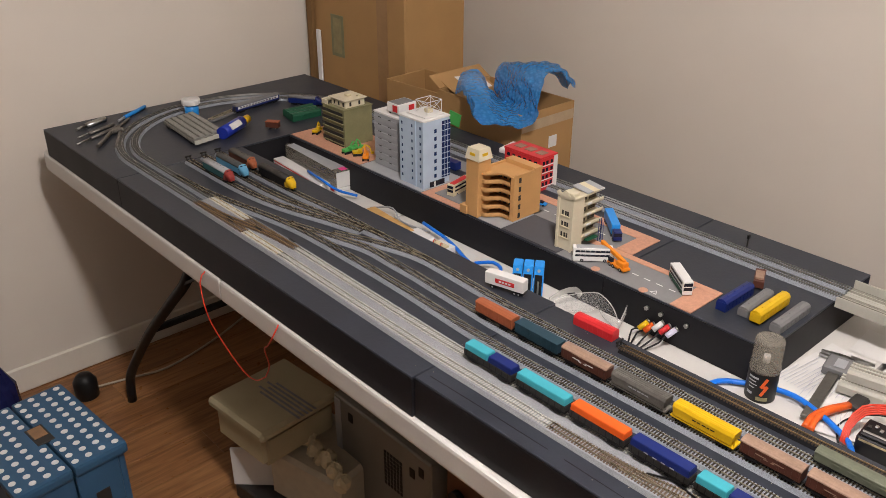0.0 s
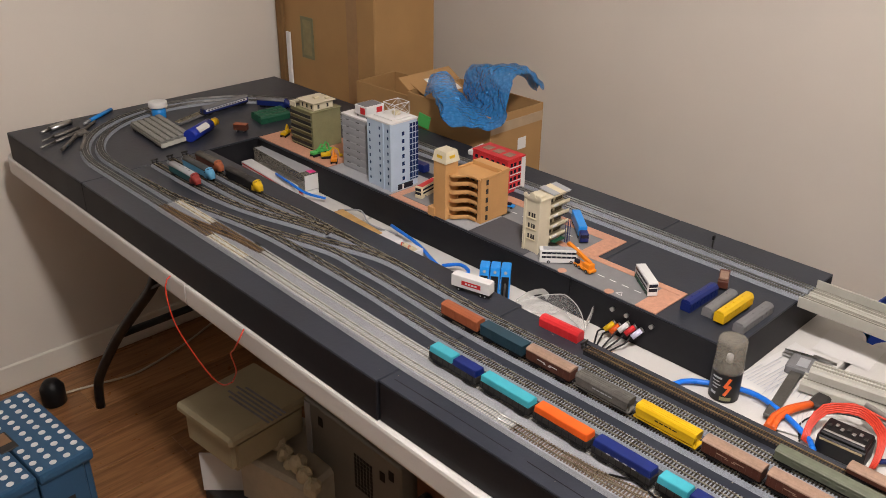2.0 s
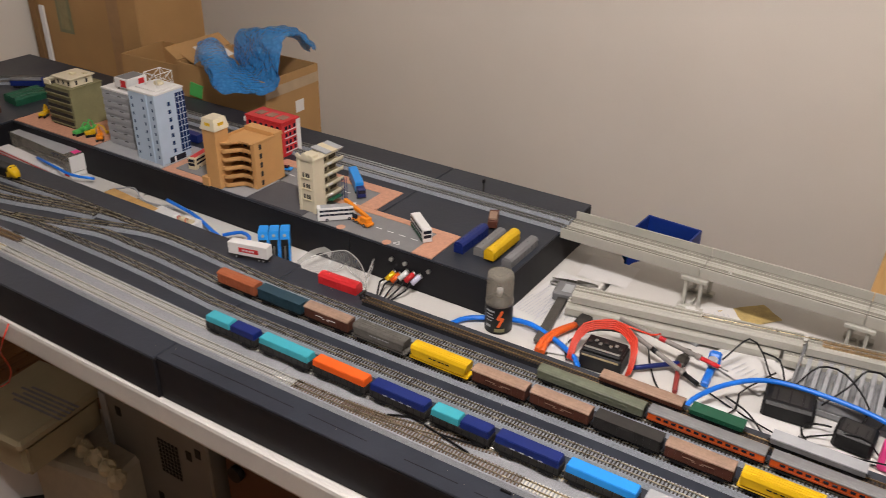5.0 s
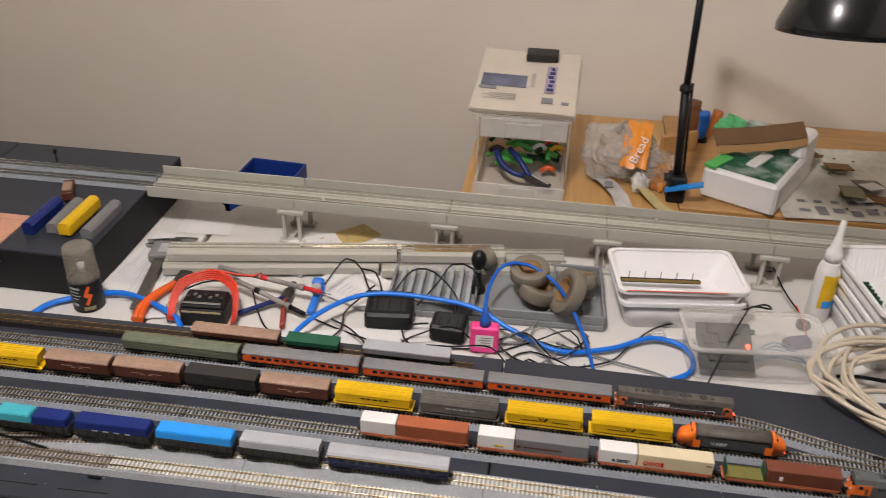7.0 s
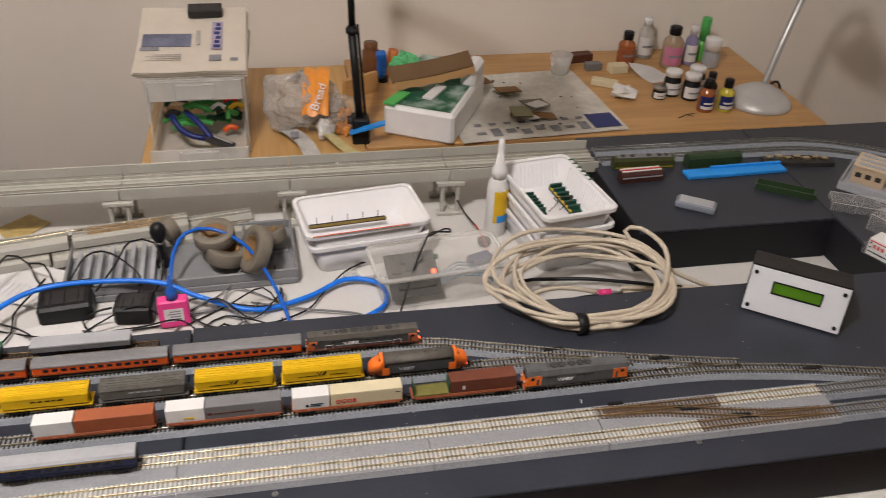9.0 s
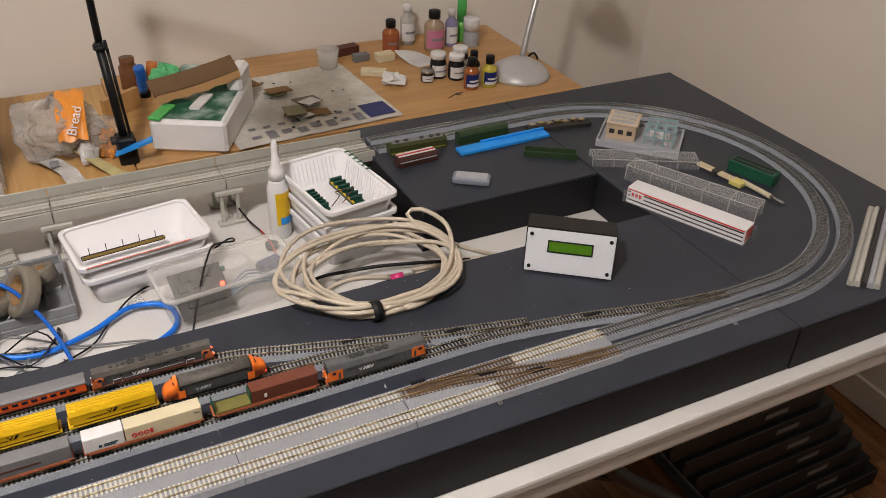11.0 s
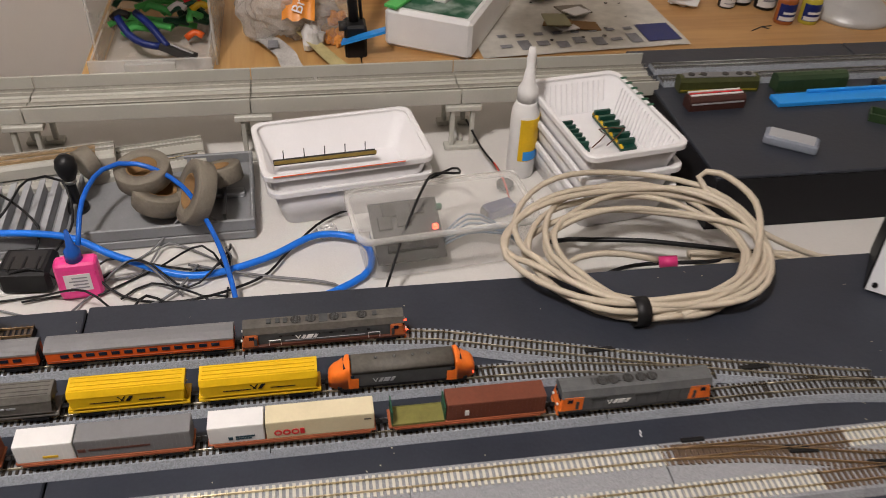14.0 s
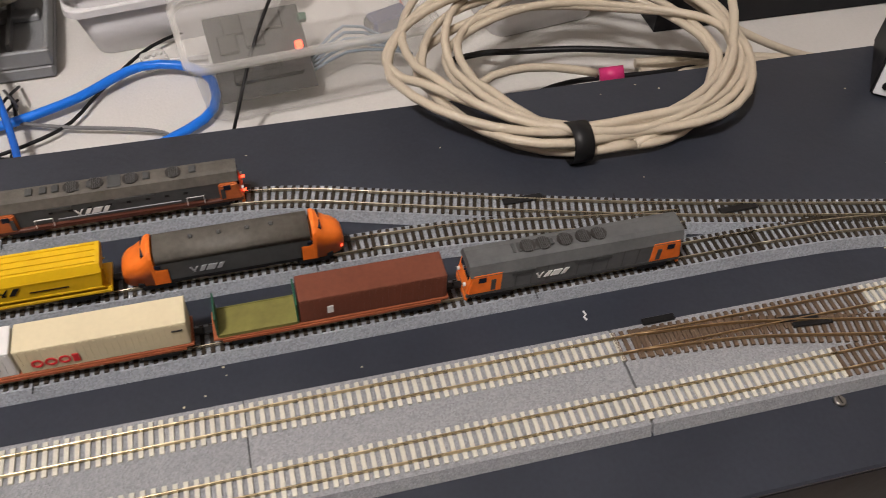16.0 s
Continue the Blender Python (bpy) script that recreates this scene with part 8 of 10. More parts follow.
bpart("box", (-0.0145, 0.0145, -0.094, 0.094, 0, 0.026), WHITE, t, 0.0006)
for k, mt in enumerate((RED, BLACK, PAPER, BLACK, PAPER, BLACK)):
    for s in (-1, 1):
        bpart("stripe", (s * 0.0147 - 0.0003, s * 0.0147 + 0.0003, -0.092, 0.092, 0.0215 - k * 0.0033, 0.0235 - k * 0.0033), mt, t)
for y in (-0.0942, 0.0942):
    bpart("end_label", (-0.012, 0.012, y - 0.0003, y + 0.0003, 0.004, 0.022), RED, t)
bpart("logo_patch", (-0.0153, -0.0149, -0.088, -0.066, 0.010, 0.022), PAPER, t)
bpart("logo_patch", (0.0149, 0.0153, -0.088, -0.066, 0.010, 0.022), PAPER, t)
bm = bmesh.new()
for s in (-1, 1):
    for a, b in ((-0.086, -0.082), (-0.080, -0.076), (-0.074, -0.070)):
        box(bm, s * 0.0154 - 0.0002, s * 0.0154 + 0.0002, a, b, 0.013, 0.019)
part("lettering", bm, RED, t)
for d in ((-0.0175, -0.0169, -0.098, 0.098, 0, 0.020), (0.0169, 0.0175, -0.098, 0.098, 0, 0.020), (-0.0175, 0.0175, -0.0986, -0.098, 0, 0.020), (-0.0175, 0.0175, 0.098, 0.0986, 0, 0.020)):
    bpart("clear_sleeve", d, CLEAR, t)
t = thing("green_cradle", "green plastic slotted wagon cradle", "cradle", T((1.494, -0.901, Z0)) @ Matrix.Rotation(radians(-72), 4, "Z"))
bpart("body", (-0.013, 0.013, -0.040, 0.040, 0, 0.020), GREEN, t, 0.001)
for x in (-0.006, 0.006):
    bpart("slot", (x - 0.003, x + 0.003, -0.036, 0.036, 0.0195, 0.0206), BLACK, t)
t = thing("wooden_stirrer", "flat cream wooden stirrer lying on the board", "stirrer", T((1.522, -0.8485, Z0)) @ Matrix.Rotation(math.atan2(0.014, 0.065), 4, "Z"))
bpart("blade", (-0.036, 0.036, -0.006, 0.006, 0.004, 0.0085), mat("pale_stirrer", (0.55, 0.46, 0.30), 0.6, var=0.1), t, 0.0008)
bpart("clip", (-0.006, 0.006, -0.0065, 0.0065, 0.0, 0.0095), DARK, t, 0.0006)
bpart("label_pack", (-0.052, -0.030, -0.009, 0.009, 0.0, 0.008), mat("pale_yellow", (0.62, 0.52, 0.16), 0.5, var=0.1), t, 0.001)
t = thing("craft_knife", "slim metal craft knife with cream body", "knife", T((0, 0, Z0)))
bm = bmesh.new()
sweep(bm, [(1.482, -0.866, 0.005), (1.425, -0.872, 0.005)], circle(0.0042, 8), smooth=True)
part("body", bm, CREAM, t)
bm = bmesh.new()
sweep(bm, [(1.425, -0.872, 0.005), (1.400, -0.876, 0.004)], circle(0.0025, 8), smooth=True)
part("blade_holder", bm, STEEL, t)
for k in range(5):
    a, b = (1.206 - 0.0052 * k, -0.800 - 0.0066 * k), (1.336 - 0.0052 * k, -0.992 - 0.0066 * k)
    bm = bmesh.new()
    sweep(bm, [(*a, Z0), (*b, Z0)], [(-0.0042, 0), (0.0042, 0), (0.0042, 0.005), (0.002, 0.008 + 0.001 * (k % 2)), (-0.002, 0.008), (-0.0042, 0.005)])
    solid("plastic_rail", bm, (VIADM, PIERM, DARK, LGREY, VIADM)[k], "narrow grey plastic track edging strip", "plastic strip", group="plastic strips")

# chalk tick and small screw on the yard board
bm = bmesh.new()
sweep(bm, [(1.2875, -0.1585, Z0), (1.2850, -0.1590, Z0), (1.2838, -0.1575, Z0), (1.2815, -0.1583, Z0)], [(-0.0005, 0), (0.0005, 0), (0.0005, 0.0003), (-0.0005, 0.0003)])
solid("chalk_mark", bm, PAPER, "small white chalk tick on the board", "paint mark", kind="structure")

rr = random.Random(21)
for k in range(9):
    x, y = 1.555 + 0.05 * rr.random(), 0.56 - 0.30 * rr.random()
    pts = [(x, y, ZT + 0.004)]
    for j in range(5):
        x = min(1.66, max(1.525, x + 0.09 * (rr.random() - 0.5)))
        y = min(0.60, max(0.16, y - 0.045 + 0.05 * (rr.random() - 0.5)))
        pts.append((x, y, ZT + 0.003 + 0.030 * rr.random() * (j % 2)))
    cable("black_lead", pts, 0.0012, (BLACK, BLACK, GREY)[k % 3], "thin lead tangled round the adapters", seg=5)

cable("black_lead", [(1.60, -0.175, ZT + 0.002), (1.588, -0.196, ZT + 0.014), (1.575, -0.215, ZT + 0.022), (1.558, -0.262, ZT + 0.030), (1.545, -0.300, ZT + 0.032), (1.536, -0.340, ZT + 0.030), (1.545, -0.385, ZT + 0.014), (1.55, -0.44, ZT + 0.003)], 0.0026, BLACK, "black lead passing through the cable coil", seg=8)
cable("beige_lead", [(1.50, -0.150, ZT + 0.004), (1.530, -0.175, ZT + 0.030), (1.535, -0.215, ZT + 0.036), (1.528, -0.250, ZT + 0.034), (1.525, -0.268, ZT + 0.030)], 0.0033, CABLEW, "beige cable ending in a pink plug", seg=8)

# crumbs and dust on the painted boards
rr = random.Random(8)
verts, faces = [], []
for k in range(150):
    x, y = 1.18 + 0.28 * rr.random(), -0.66 + 1.9 * rr.random()
    r, i = 0.0003 + 0.0004 * rr.random(), len(verts)
    verts += [(x - r, y - r, Z0), (x + r, y - r * 0.6, Z0), (x + r * 0.7, y + r, Z0), (x - r * 0.8, y + r * 0.7, Z0), (x, y, Z0 + r)]
    faces += [(i, i + 1, i + 4), (i + 1, i + 2, i + 4), (i + 2, i + 3, i + 4), (i + 3, i, i + 4)]
me = bpy.data.meshes.new("dust_crumbs")
me.from_pydata(verts, [], faces)
me.materials.append(CREAM)
tagged(new("dust_crumbs", me), "pale dust crumbs scattered on the painted boards", "dust", kind="stuff")

# ---- things in the trough before the town ----
t = thing("safety_glasses", "clear safety glasses lying in the trough", "safety glasses", T((1.548, 1.180, ZT)) @ Matrix.Rotation(radians(10), 4, "Z"))
bm = bmesh.new()
grid = []
for j in range(7):
    v = j / 6
    row = []
    for i in range(19):
        u = i / 18 * 2 - 1
        drop = 0.016 * math.exp(-((u / 0.12) ** 2)) * (v < 0.5)
        row.append((0.028 - 0.050 * u * u, 0.066 * u, 0.004 + drop + 0.042 * v * (1 - 0.35 * abs(u))))
    grid.append(row)
sheet(bm, grid, 0.0015)
LENS = mat("clear_lens", (0.95, 0.95, 0.95), 0.05, var=0.03, alpha=0.11)
part("lens", bm, LENS, t)
for edge in (grid[0], grid[-1], [r[0] for r in grid], [r[-1] for r in grid]):
    bm = bmesh.new()
    sweep(bm, edge, circle(0.0010, 6), smooth=True)
    part("lens_rim", bm, FROST, t)
for s in (-1, 1):
    bm = bmesh.new()
    sweep(bm, curve([(-0.020, s * 0.066, 0.030), (0.010, s * 0.060, 0.034), (0.040, s * 0.050, 0.030), (0.055, s * 0.046, 0.012)]), [(-0.0012, -0.005), (0.0012, -0.005), (0.0012, 0.005), (-0.0012, 0.005)])
    part("temple", bm, FROST, t)
LILAC = mat("lilac_plastic", (0.55, 0.53, 0.68), 0.4, var=0.05)
for k, (y, mt, wd) in enumerate(((1.090, YELLOW, "yellow"), (1.079, ORANGE, "orange"), (1.063, WHITE, "white"), (1.050, RED, "red"), (1.037, LILAC, "pale lilac"))):
    t = thing("phono_plug", f"{wd} phono plug in the baseboard side", "plug", T((1.594, y, 0.806 - 0.010 * (k < 2))) @ Matrix.Rotation(radians(-32), 4, "Z") @ Matrix.Rotation(radians(-28), 4, "Y"), group="phono plugs")
    bm = bmesh.new()
    sweep(bm, [(-0.003, 0, 0), (-0.022, 0, -0.003)], circle(0.0048, 12), smooth=True)
    part("shell", bm, mt, t)
    bm = bmesh.new()
    sweep(bm, [(0.0, 0, 0), (-0.003, 0, 0)], circle(0.0050, 12), smooth=True)
    part("collar", bm, STEEL, t)
    cable("plug_lead", [(1.578, y + 0.0105, 0.794 - 0.010 * (k < 2)), (1.566, y + 0.014, 0.784), (1.545, y + 0.006 * k + 0.004, ZT + 0.002), (1.52, y + 0.008 * k - 0.008, ZT + 0.002)], 0.0016, BLACK, "thin black lead from a plug", "cable", seg=6)
for y in (1.098, 1.070, 1.022):
    t = thing("phono_socket", "silver round socket in the baseboard side", "socket", T((1.5945, y, 0.818)), group="phono sockets")
    bm = bmesh.new()
    sweep(bm, [(0.001, 0, 0), (-0.004, 0, 0)], circle(0.0038, 12), smooth=True)
    part("barrel", bm, STEEL, t)
# white container lorry on the front board
t = thing("model_lorry", "white container lorry with a red lettered panel", "lorry", T((1.434, 1.268, Z0)) @ Matrix.Rotation(radians(14), 4, "Z"))
bpart("container", (-0.0088, 0.0088, -0.036, 0.036, 0.008, 0.029), WHITE, t, 0.0006)
bpart("chassis", (-0.006, 0.006, -0.036, 0.030, 0.005, 0.008), DARK, t)
bpart("red_panel", (-0.0092, -0.0088, -0.020, 0.016, 0.014, 0.022), RED, t)
bars(t, -0.0093, 0, 0.018, [(-0.013, -0.009, 0), (-0.007, -0.003, 0), (-0.001, 0.003, 0), (0.005, 0.009, 0)], WHITE, 0.003)
wheels(t, (-0.028, -0.020, 0.022), 0.0070, 0.0035)
# blue slotted holder
t = thing("blue_holder", "bright blue three-slot plastic holder with black inserts", "holder", T((1.500, 1.280, ZT)) @ Matrix.Rotation(radians(38), 4, "Z"))
sl = Matrix.Rotation(math.atan2(0.030, 0.080), 4, "Y")
for k in (-0.0185, 0.0, 0.0185):
    bm = bmesh.new()
    vs = box(bm, -0.016, 0.010, k - 0.0083, k + 0.0083, 0, 0.080)
    for v in vs:
        if v.co.z > 0.05:
            v.co.x += 0.030
    bmesh.ops.bevel(bm, geom=bm.edges[:], offset=0.0010, segments=2, affect="EDGES")
    blk = part("block", bm, SKY, t)
    bpart("slot", (-0.0014, 0.0008, k - 0.0064, k + 0.0064, 0.010, 0.071), BLACK, blk, m=T((-0.016, 0, 0)) @ sl)
    bpart("insert", (-0.0024, -0.0014, k - 0.0018, k + 0.0014, 0.026, 0.060), STEEL, blk, m=T((-0.016, 0, 0)) @ sl)
    cpart("badge", (-0.0005, k, 0.078), 0.0028, 0.0016, LGREY, blk, "X", 12, m=T((-0.016, 0, 0)) @ sl)
body_shell(1.4455, 1.089, 2, RED, "bright red wagon body on the board edge", 0.072, 0.018)
# boxed wagon, wires and strip in the trough
t = thing("wagon_box", "clear topped wagon box with white end label", "box", T((1.590, 2.040, ZT)) @ Matrix.Rotation(radians(-4), 4, "Z"))
bpart("tray", (-0.024, 0.024, -0.118, 0.118, 0, 0.010), PAPER, t, 0.001)
bpart("stripe", (-0.0245, -0.024, -0.110, 0.110, 0.002, 0.007), RED, t)
bpart("lid", (-0.023, 0.023, -0.117, 0.117, 0.010, 0.052), SMOKE, t, 0.002)
bpart("end_label", (-0.021, 0.021, -0.1182, -0.1172, 0.012, 0.048), PAPER, t)
bpart("sticker", (-0.006, 0.010, -0.117, -0.100, 0.052, 0.0525), PINK, t)
bpart("top_card", (-0.022, 0.022, -0.100, 0.110, 0.052, 0.0524), LGREY, t)
t = thing("red_striped_box", "white and red striped box edge in the trough", "box", T((1.545, 2.05, ZT)) @ Matrix.Rotation(radians(-4), 4, "Z"))
bpart("box", (-0.012, 0.016, -0.11, 0.11, 0, 0.024), PAPER, t, 0.001)
for k in range(3):
    bpart("stripe", (-0.0125, -0.012, -0.105, 0.105, 0.004 + k * 0.007, 0.007 + k * 0.007), RED, t)
cable("blue_lead", [(1.548, 2.02, ZT + 0.03), (1.535, 1.95, ZT + 0.034), (1.545, 1.90, ZT + 0.02), (1.57, 1.86, ZT + 0.012)], 0.003, CABLEB, "blue lead in the trough beside the boxes")
bm = bmesh.new()
box(bm, -0.012, 0.012, -0.075, 0.075, 0, 0.012, 0.001)
solid("wood_strip", bm, PALEW, "pale wooden strip lying in the trough", "wood strip", T((1.545, 1.715, ZT)) @ Matrix.Rotation(radians(-5), 4, "Z"))
bm = bmesh.new()
box(bm, -0.020, 0.020, -0.03, 0.03, 0, 0.010, 0.002)
solid("white_connector", bm, WHITE, "white plastic connector in the trough", "connector", T((1.545, 1.62, ZT)) @ Matrix.Rotation(radians(-5), 4, "Z"))
cable("blue_lead", [(1.575, 1.64, ZT + 0.02), (1.565, 1.55, ZT + 0.014), (1.540, 1.47, ZT + 0.010), (1.525, 1.41, ZT + 0.014), (1.545, 1.385, ZT + 0.02), (1.56, 1.42, ZT + 0.018), (1.54, 1.45, ZT + 0.012)], 0.0035, CABLEB, "blue cable looped in the trough")
cable("grey_lead", [(1.56, 1.80, ZT + 0.006), (1.575, 1.74, ZT + 0.020), (1.565, 1.70, ZT + 0.006), (1.575, 1.62, ZT + 0.006)], 0.0018, LGREY, "grey lead in the trough", seg=6)
for k in range(3):
    cable("black_lead", [(1.56, 1.42 - 0.05 * k, ZT + 0.004), (1.53, 1.38 - 0.05 * k, ZT + 0.012), (1.515, 1.35 - 0.05 * k, ZT + 0.004), (1.535, 1.30 - 0.05 * k, ZT + 0.003)], 0.0012, BLACK, "thin dark wire in the trough", seg=5)
t = thing("terminal_box", "white relay block with red wires in the trough", "relay block", T((1.535, 1.535, ZT)))
bpart("case", (-0.014, 0.014, -0.022, 0.022, 0, 0.022), WHITE, t, 0.001)
bpart("terminal_row", (-0.012, 0.0, -0.018, 0.018, 0.022, 0.026), CREAM, t)
for k in range(2):
    cable("red_wire", [(1.53, 1.55 - 0.02 * k, ZT + 0.026), (1.515, 1.54 - 0.02 * k, ZT + 0.036), (1.505, 1.525 - 0.02 * k, ZT + 0.012)], 0.001, CABLER, "thin red wire on the relay block", "wire", seg=5)

# ---- far end board ----
def tool(name, a, b, r, material, label, cat="tool", tip=None):
    t = thing(name, label, cat, T((0, 0, Z0)), group="hand tools on the end board")
    bm = bmesh.new()
    a, b = Vector(a), Vector(b)
    sweep(bm, [a, a + (b - a) * 0.15, a + (b - a) * 0.7], [(u * 1.2, v) for u, v in circle(r, 8)], smooth=True)
    part("shaft", bm, material, t)
    bm = bmesh.new()
    sweep(bm, [a + (b - a) * 0.7, b], circle(r * 0.5, 8), smooth=True)
    part("tip", bm, tip or STEEL, t)


DSTEEL = mat("worn_steel", (0.16, 0.15, 0.14), 0.4, 0.7, var=0.3)
tool("file", (1.300, 2.572, 0.006), (1.215, 2.540, 0.005), 0.0075, STEEL, "steel needle file on the board", "file")
tool("tweezers", (1.300, 2.520, 0.004), (1.195, 2.480, 0.004), 0.004, DSTEEL, "dark steel tweezers on the board", "tweezers")
tool("tweezers", (1.310, 2.500, 0.004), (1.175, 2.435, 0.004), 0.004, DSTEEL, "dark steel tweezers on the board", "tweezers")
tool("scriber", (1.350, 2.540, 0.004), (1.215, 2.405, 0.004), 0.0035, DSTEEL, "thin dark scriber on the board", "scriber")
t = thing("small_pliers", "dark steel pliers with spread handles", "pliers", T((0, 0, Z0)))
for pts in ([(1.275, 2.470, 0.006), (1.245, 2.430, 0.006), (1.205, 2.385, 0.005)], [(1.285, 2.445, 0.006), (1.265, 2.405, 0.006), (1.235, 2.350, 0.005)]):
    bm = bmesh.new()
    sweep(bm, curve(pts), circle(0.0045, 8), smooth=True)
    part("handle", bm, DSTEEL, t)
bpart("jaw", (1.27, 1.30, 2.45, 2.475, 0.002, 0.012), DSTEEL, t, 0.003)
t = thing("pen", "blue ballpoint pen with a clear tip", "pen", T((0, 0, Z0)))
bm = bmesh.new()
sweep(bm, [(1.345, 2.555, 0.005), (1.424, 2.606, 0.005)], circle(0.0048, 10), smooth=True)
part("barrel", bm, SKY, t)
bm = bmesh.new()
sweep(bm, [(1.345, 2.555, 0.005), (1.322, 2.540, 0.004)], circle(0.003, 10), smooth=True)
part("tip", bm, LGREY, t)
t = thing("blue_pot", "blue paint pot with white lid", "pot", T((1.492, 2.470, Z0)))
bm = bmesh.new()
lathe(bm, [(0.017, 0), (0.018, 0.001), (0.018, 0.030), (0.0, 0.030)])
part("pot", bm, SKY, t)
bm = bmesh.new()
lathe(bm, [(0.0235, 0.030), (0.024, 0.031), (0.024, 0.043), (0.0225, 0.044), (0.0, 0.044)])
part("lid", bm, WHITE, t)
ang = math.degrees(math.atan2(2.235 - 2.427, 1.376 - 1.391)) - 90
for k in range(5):
    t = thing("flat_wagon", "grey weathered flat wagon in a row of five", "wagon", T((1.396 + 0.0175 * k, 2.338 + 0.003 * k, Z0)) @ Matrix.Rotation(radians(ang + 180), 4, "Z"), group="row of flat wagons")
    bpart("deck", (-0.0082, 0.0082, -0.096, 0.096, 0.006, 0.014), mat("weathered_grey", (0.24, 0.235, 0.215), 0.6, var=0.2, scale=120) if k == 0 else bpy.data.materials["weathered_grey"], t, 0.0008)
    bpart("headstock", (-0.0078, 0.0078, -0.098, -0.096, 0.004, 0.014), PIERM, t)
    bpart("cover", (-0.0070, 0.0070, -0.090, 0.090, 0.014, 0.020), bpy.data.materials["weathered_grey"], t, 0.0014)
    for s in (-1, 1):
        bogie(t, s * 0.070)
t = thing("glue_tube", "blue glue stick with yellow cap lying down", "glue", T((0, 0, Z0)))
bm = bmesh.new()
sweep(bm, [(1.455, 2.243, 0.016), (1.535, 2.290, 0.016)], circle(0.0155, 16), smooth=True)
part("body", bm, mat("royal_blue", (0.012, 0.03, 0.30), 0.3, var=0.1), t)
bm = bmesh.new()
sweep(bm, [(1.535, 2.290, 0.016), (1.562, 2.306, 0.015)], circle(0.0105, 14), smooth=True)
part("cap", bm, YELLOW, t)
bm = bmesh.new()
sweep(bm, [(1.475, 2.2515, 0.016), (1.515, 2.275, 0.016)], [(0.0158 * math.cos(radians(a)), 0.0158 * math.sin(radians(a))) for a in (15, 35, 55, 75)] + [(0.014 * math.cos(radians(a)), 0.014 * math.sin(radians(a))) for a in (75, 15)])
part("label", bm, PAPER, t)
t = thing("small_wagon", "small rust-brown model van on the board", "wagon", T((1.590, 2.232, Z0)) @ Matrix.Rotation(radians(35), 4, "Z"))
bpart("body", (-0.008, 0.008, -0.017, 0.017, 0.005, 0.019), BROWNR, t, 0.0008)
bpart("roof", (-0.0085, 0.0085, -0.0175, 0.0175, 0.019, 0.021), RUSTO, t, 0.0008)
wheels(t, (-0.009, 0.009), 0.0055, 0.003)
for k in range(3):
    body_shell(1.700 + 0.004 * k, 2.250 + 0.022 * k, 88, GREEN, "dark green wagon body in a row", 0.085, 0.020)
coach(0, 0, 0.155, GGREEN, GREY, "blue and white coach with grey roof", n=13, z=0, lower=None)
c = scene.objects[[o.name for o in scene.objects if o.name.startswith("passenger_coach")][-1]]
c.matrix_local = T((1.655, 2.418, Z0)) @ Matrix.Rotation(radians(-80), 4, "Z")
for ch in c.children:
    if ch.name.startswith("body"):
        ch.data.materials[0] = NAVY
for s in (-1, 1):
    bpart("white_band", (s * 0.0091 - 0.0004, s * 0.0091 + 0.0004, -0.070, 0.070, 0.0118, 0.0178), PAPER, c)
stream_loco(0, 0, 0.10, "blue model locomotive on the end board", body=NAVY, nose=NAVY, roofm=GREY, twin=False, z=0)
c = scene.objects[[o.name for o in scene.objects if o.name.startswith("diesel_locomotive")][-1]]
c.matrix_local = T((1.765, 2.345, Z0)) @ Matrix.Rotation(radians(35), 4, "Z")
t = thing("loose_track", "grey track panel fragment on the end board", "track piece", T((1.545, 2.405, Z0)) @ Matrix.Rotation(radians(-70), 4, "Z"))
bpart("bed", (-0.013, 0.013, -0.05, 0.05, 0, 0.005), GREY, t, 0.001)
for s in (-0.0048, 0.0048):
    bpart("rail", (s - 0.0006, s + 0.0006, -0.05, 0.05, 0.005, 0.0085), RAILM, t)

# ---- desk with hobby clutter ----
t = thing("desk", "orange-brown wood veneer desk against the wall", "desk", T((0, 0, 0)))
bpart("desktop", (2.130, 2.595, -1.02, -0.02, ZD - 0.025, ZD), DESKW, t, 0.002)
bpart("side_panel", (2.15, 2.595, -1.01, -0.99, 0, ZD - 0.025), DESKW, t)
bpart("side_panel", (2.15, 2.595, -0.05, -0.03, 0, ZD - 0.025), DESKW, t)
bpart("back_panel", (2.57, 2.585, -0.99, -0.05, 0.2, ZD - 0.025), DESKW, t)
t = thing("side_table", "pale pine side table beside the desk", "table", T((0, 0, 0)))
bpart("tabletop", (2.07, 2.56, -0.018, 0.40, ZD - 0.03, ZD), PALEW, t, 0.002)
for x in (2.09, 2.52):
    for y in (0.0, 0.36):
        bpart("leg", (x, x + 0.03, y, y + 0.03, 0, ZD - 0.03), PALEW, t)
# drawer unit with newspapers on top
t = thing("drawer_unit", "clear plastic drawer unit stuffed with green parts", "drawer unit", T((2.235, 0.288, ZD)))
for d in ((-0.10, 0.13, -0.088, -0.084, 0, 0.152), (-0.10, 0.13, 0.084, 0.088, 0, 0.152), (0.126, 0.13, -0.084, 0.084, 0, 0.152), (-0.10, 0.126, -0.084, 0.084, 0.148, 0.152)):
    bpart("panel", d, FROST, t, 0.001)
up = bpart("upper_drawer", (-0.104, -0.100, -0.082, 0.082, 0.112, 0.150), FROST, t, 0.001)
bpart("drawer_handle", (-0.112, -0.104, -0.035, 0.035, 0.118, 0.146), FROST, up, 0.001)
bpart("drawer_floor", (-0.100, 0.100, -0.080, 0.080, 0.112, 0.115), FROST, up)
dr = bpart("drawer", (-0.164, -0.160, -0.086, 0.086, 0.002, 0.045), FROST, t, 0.001)
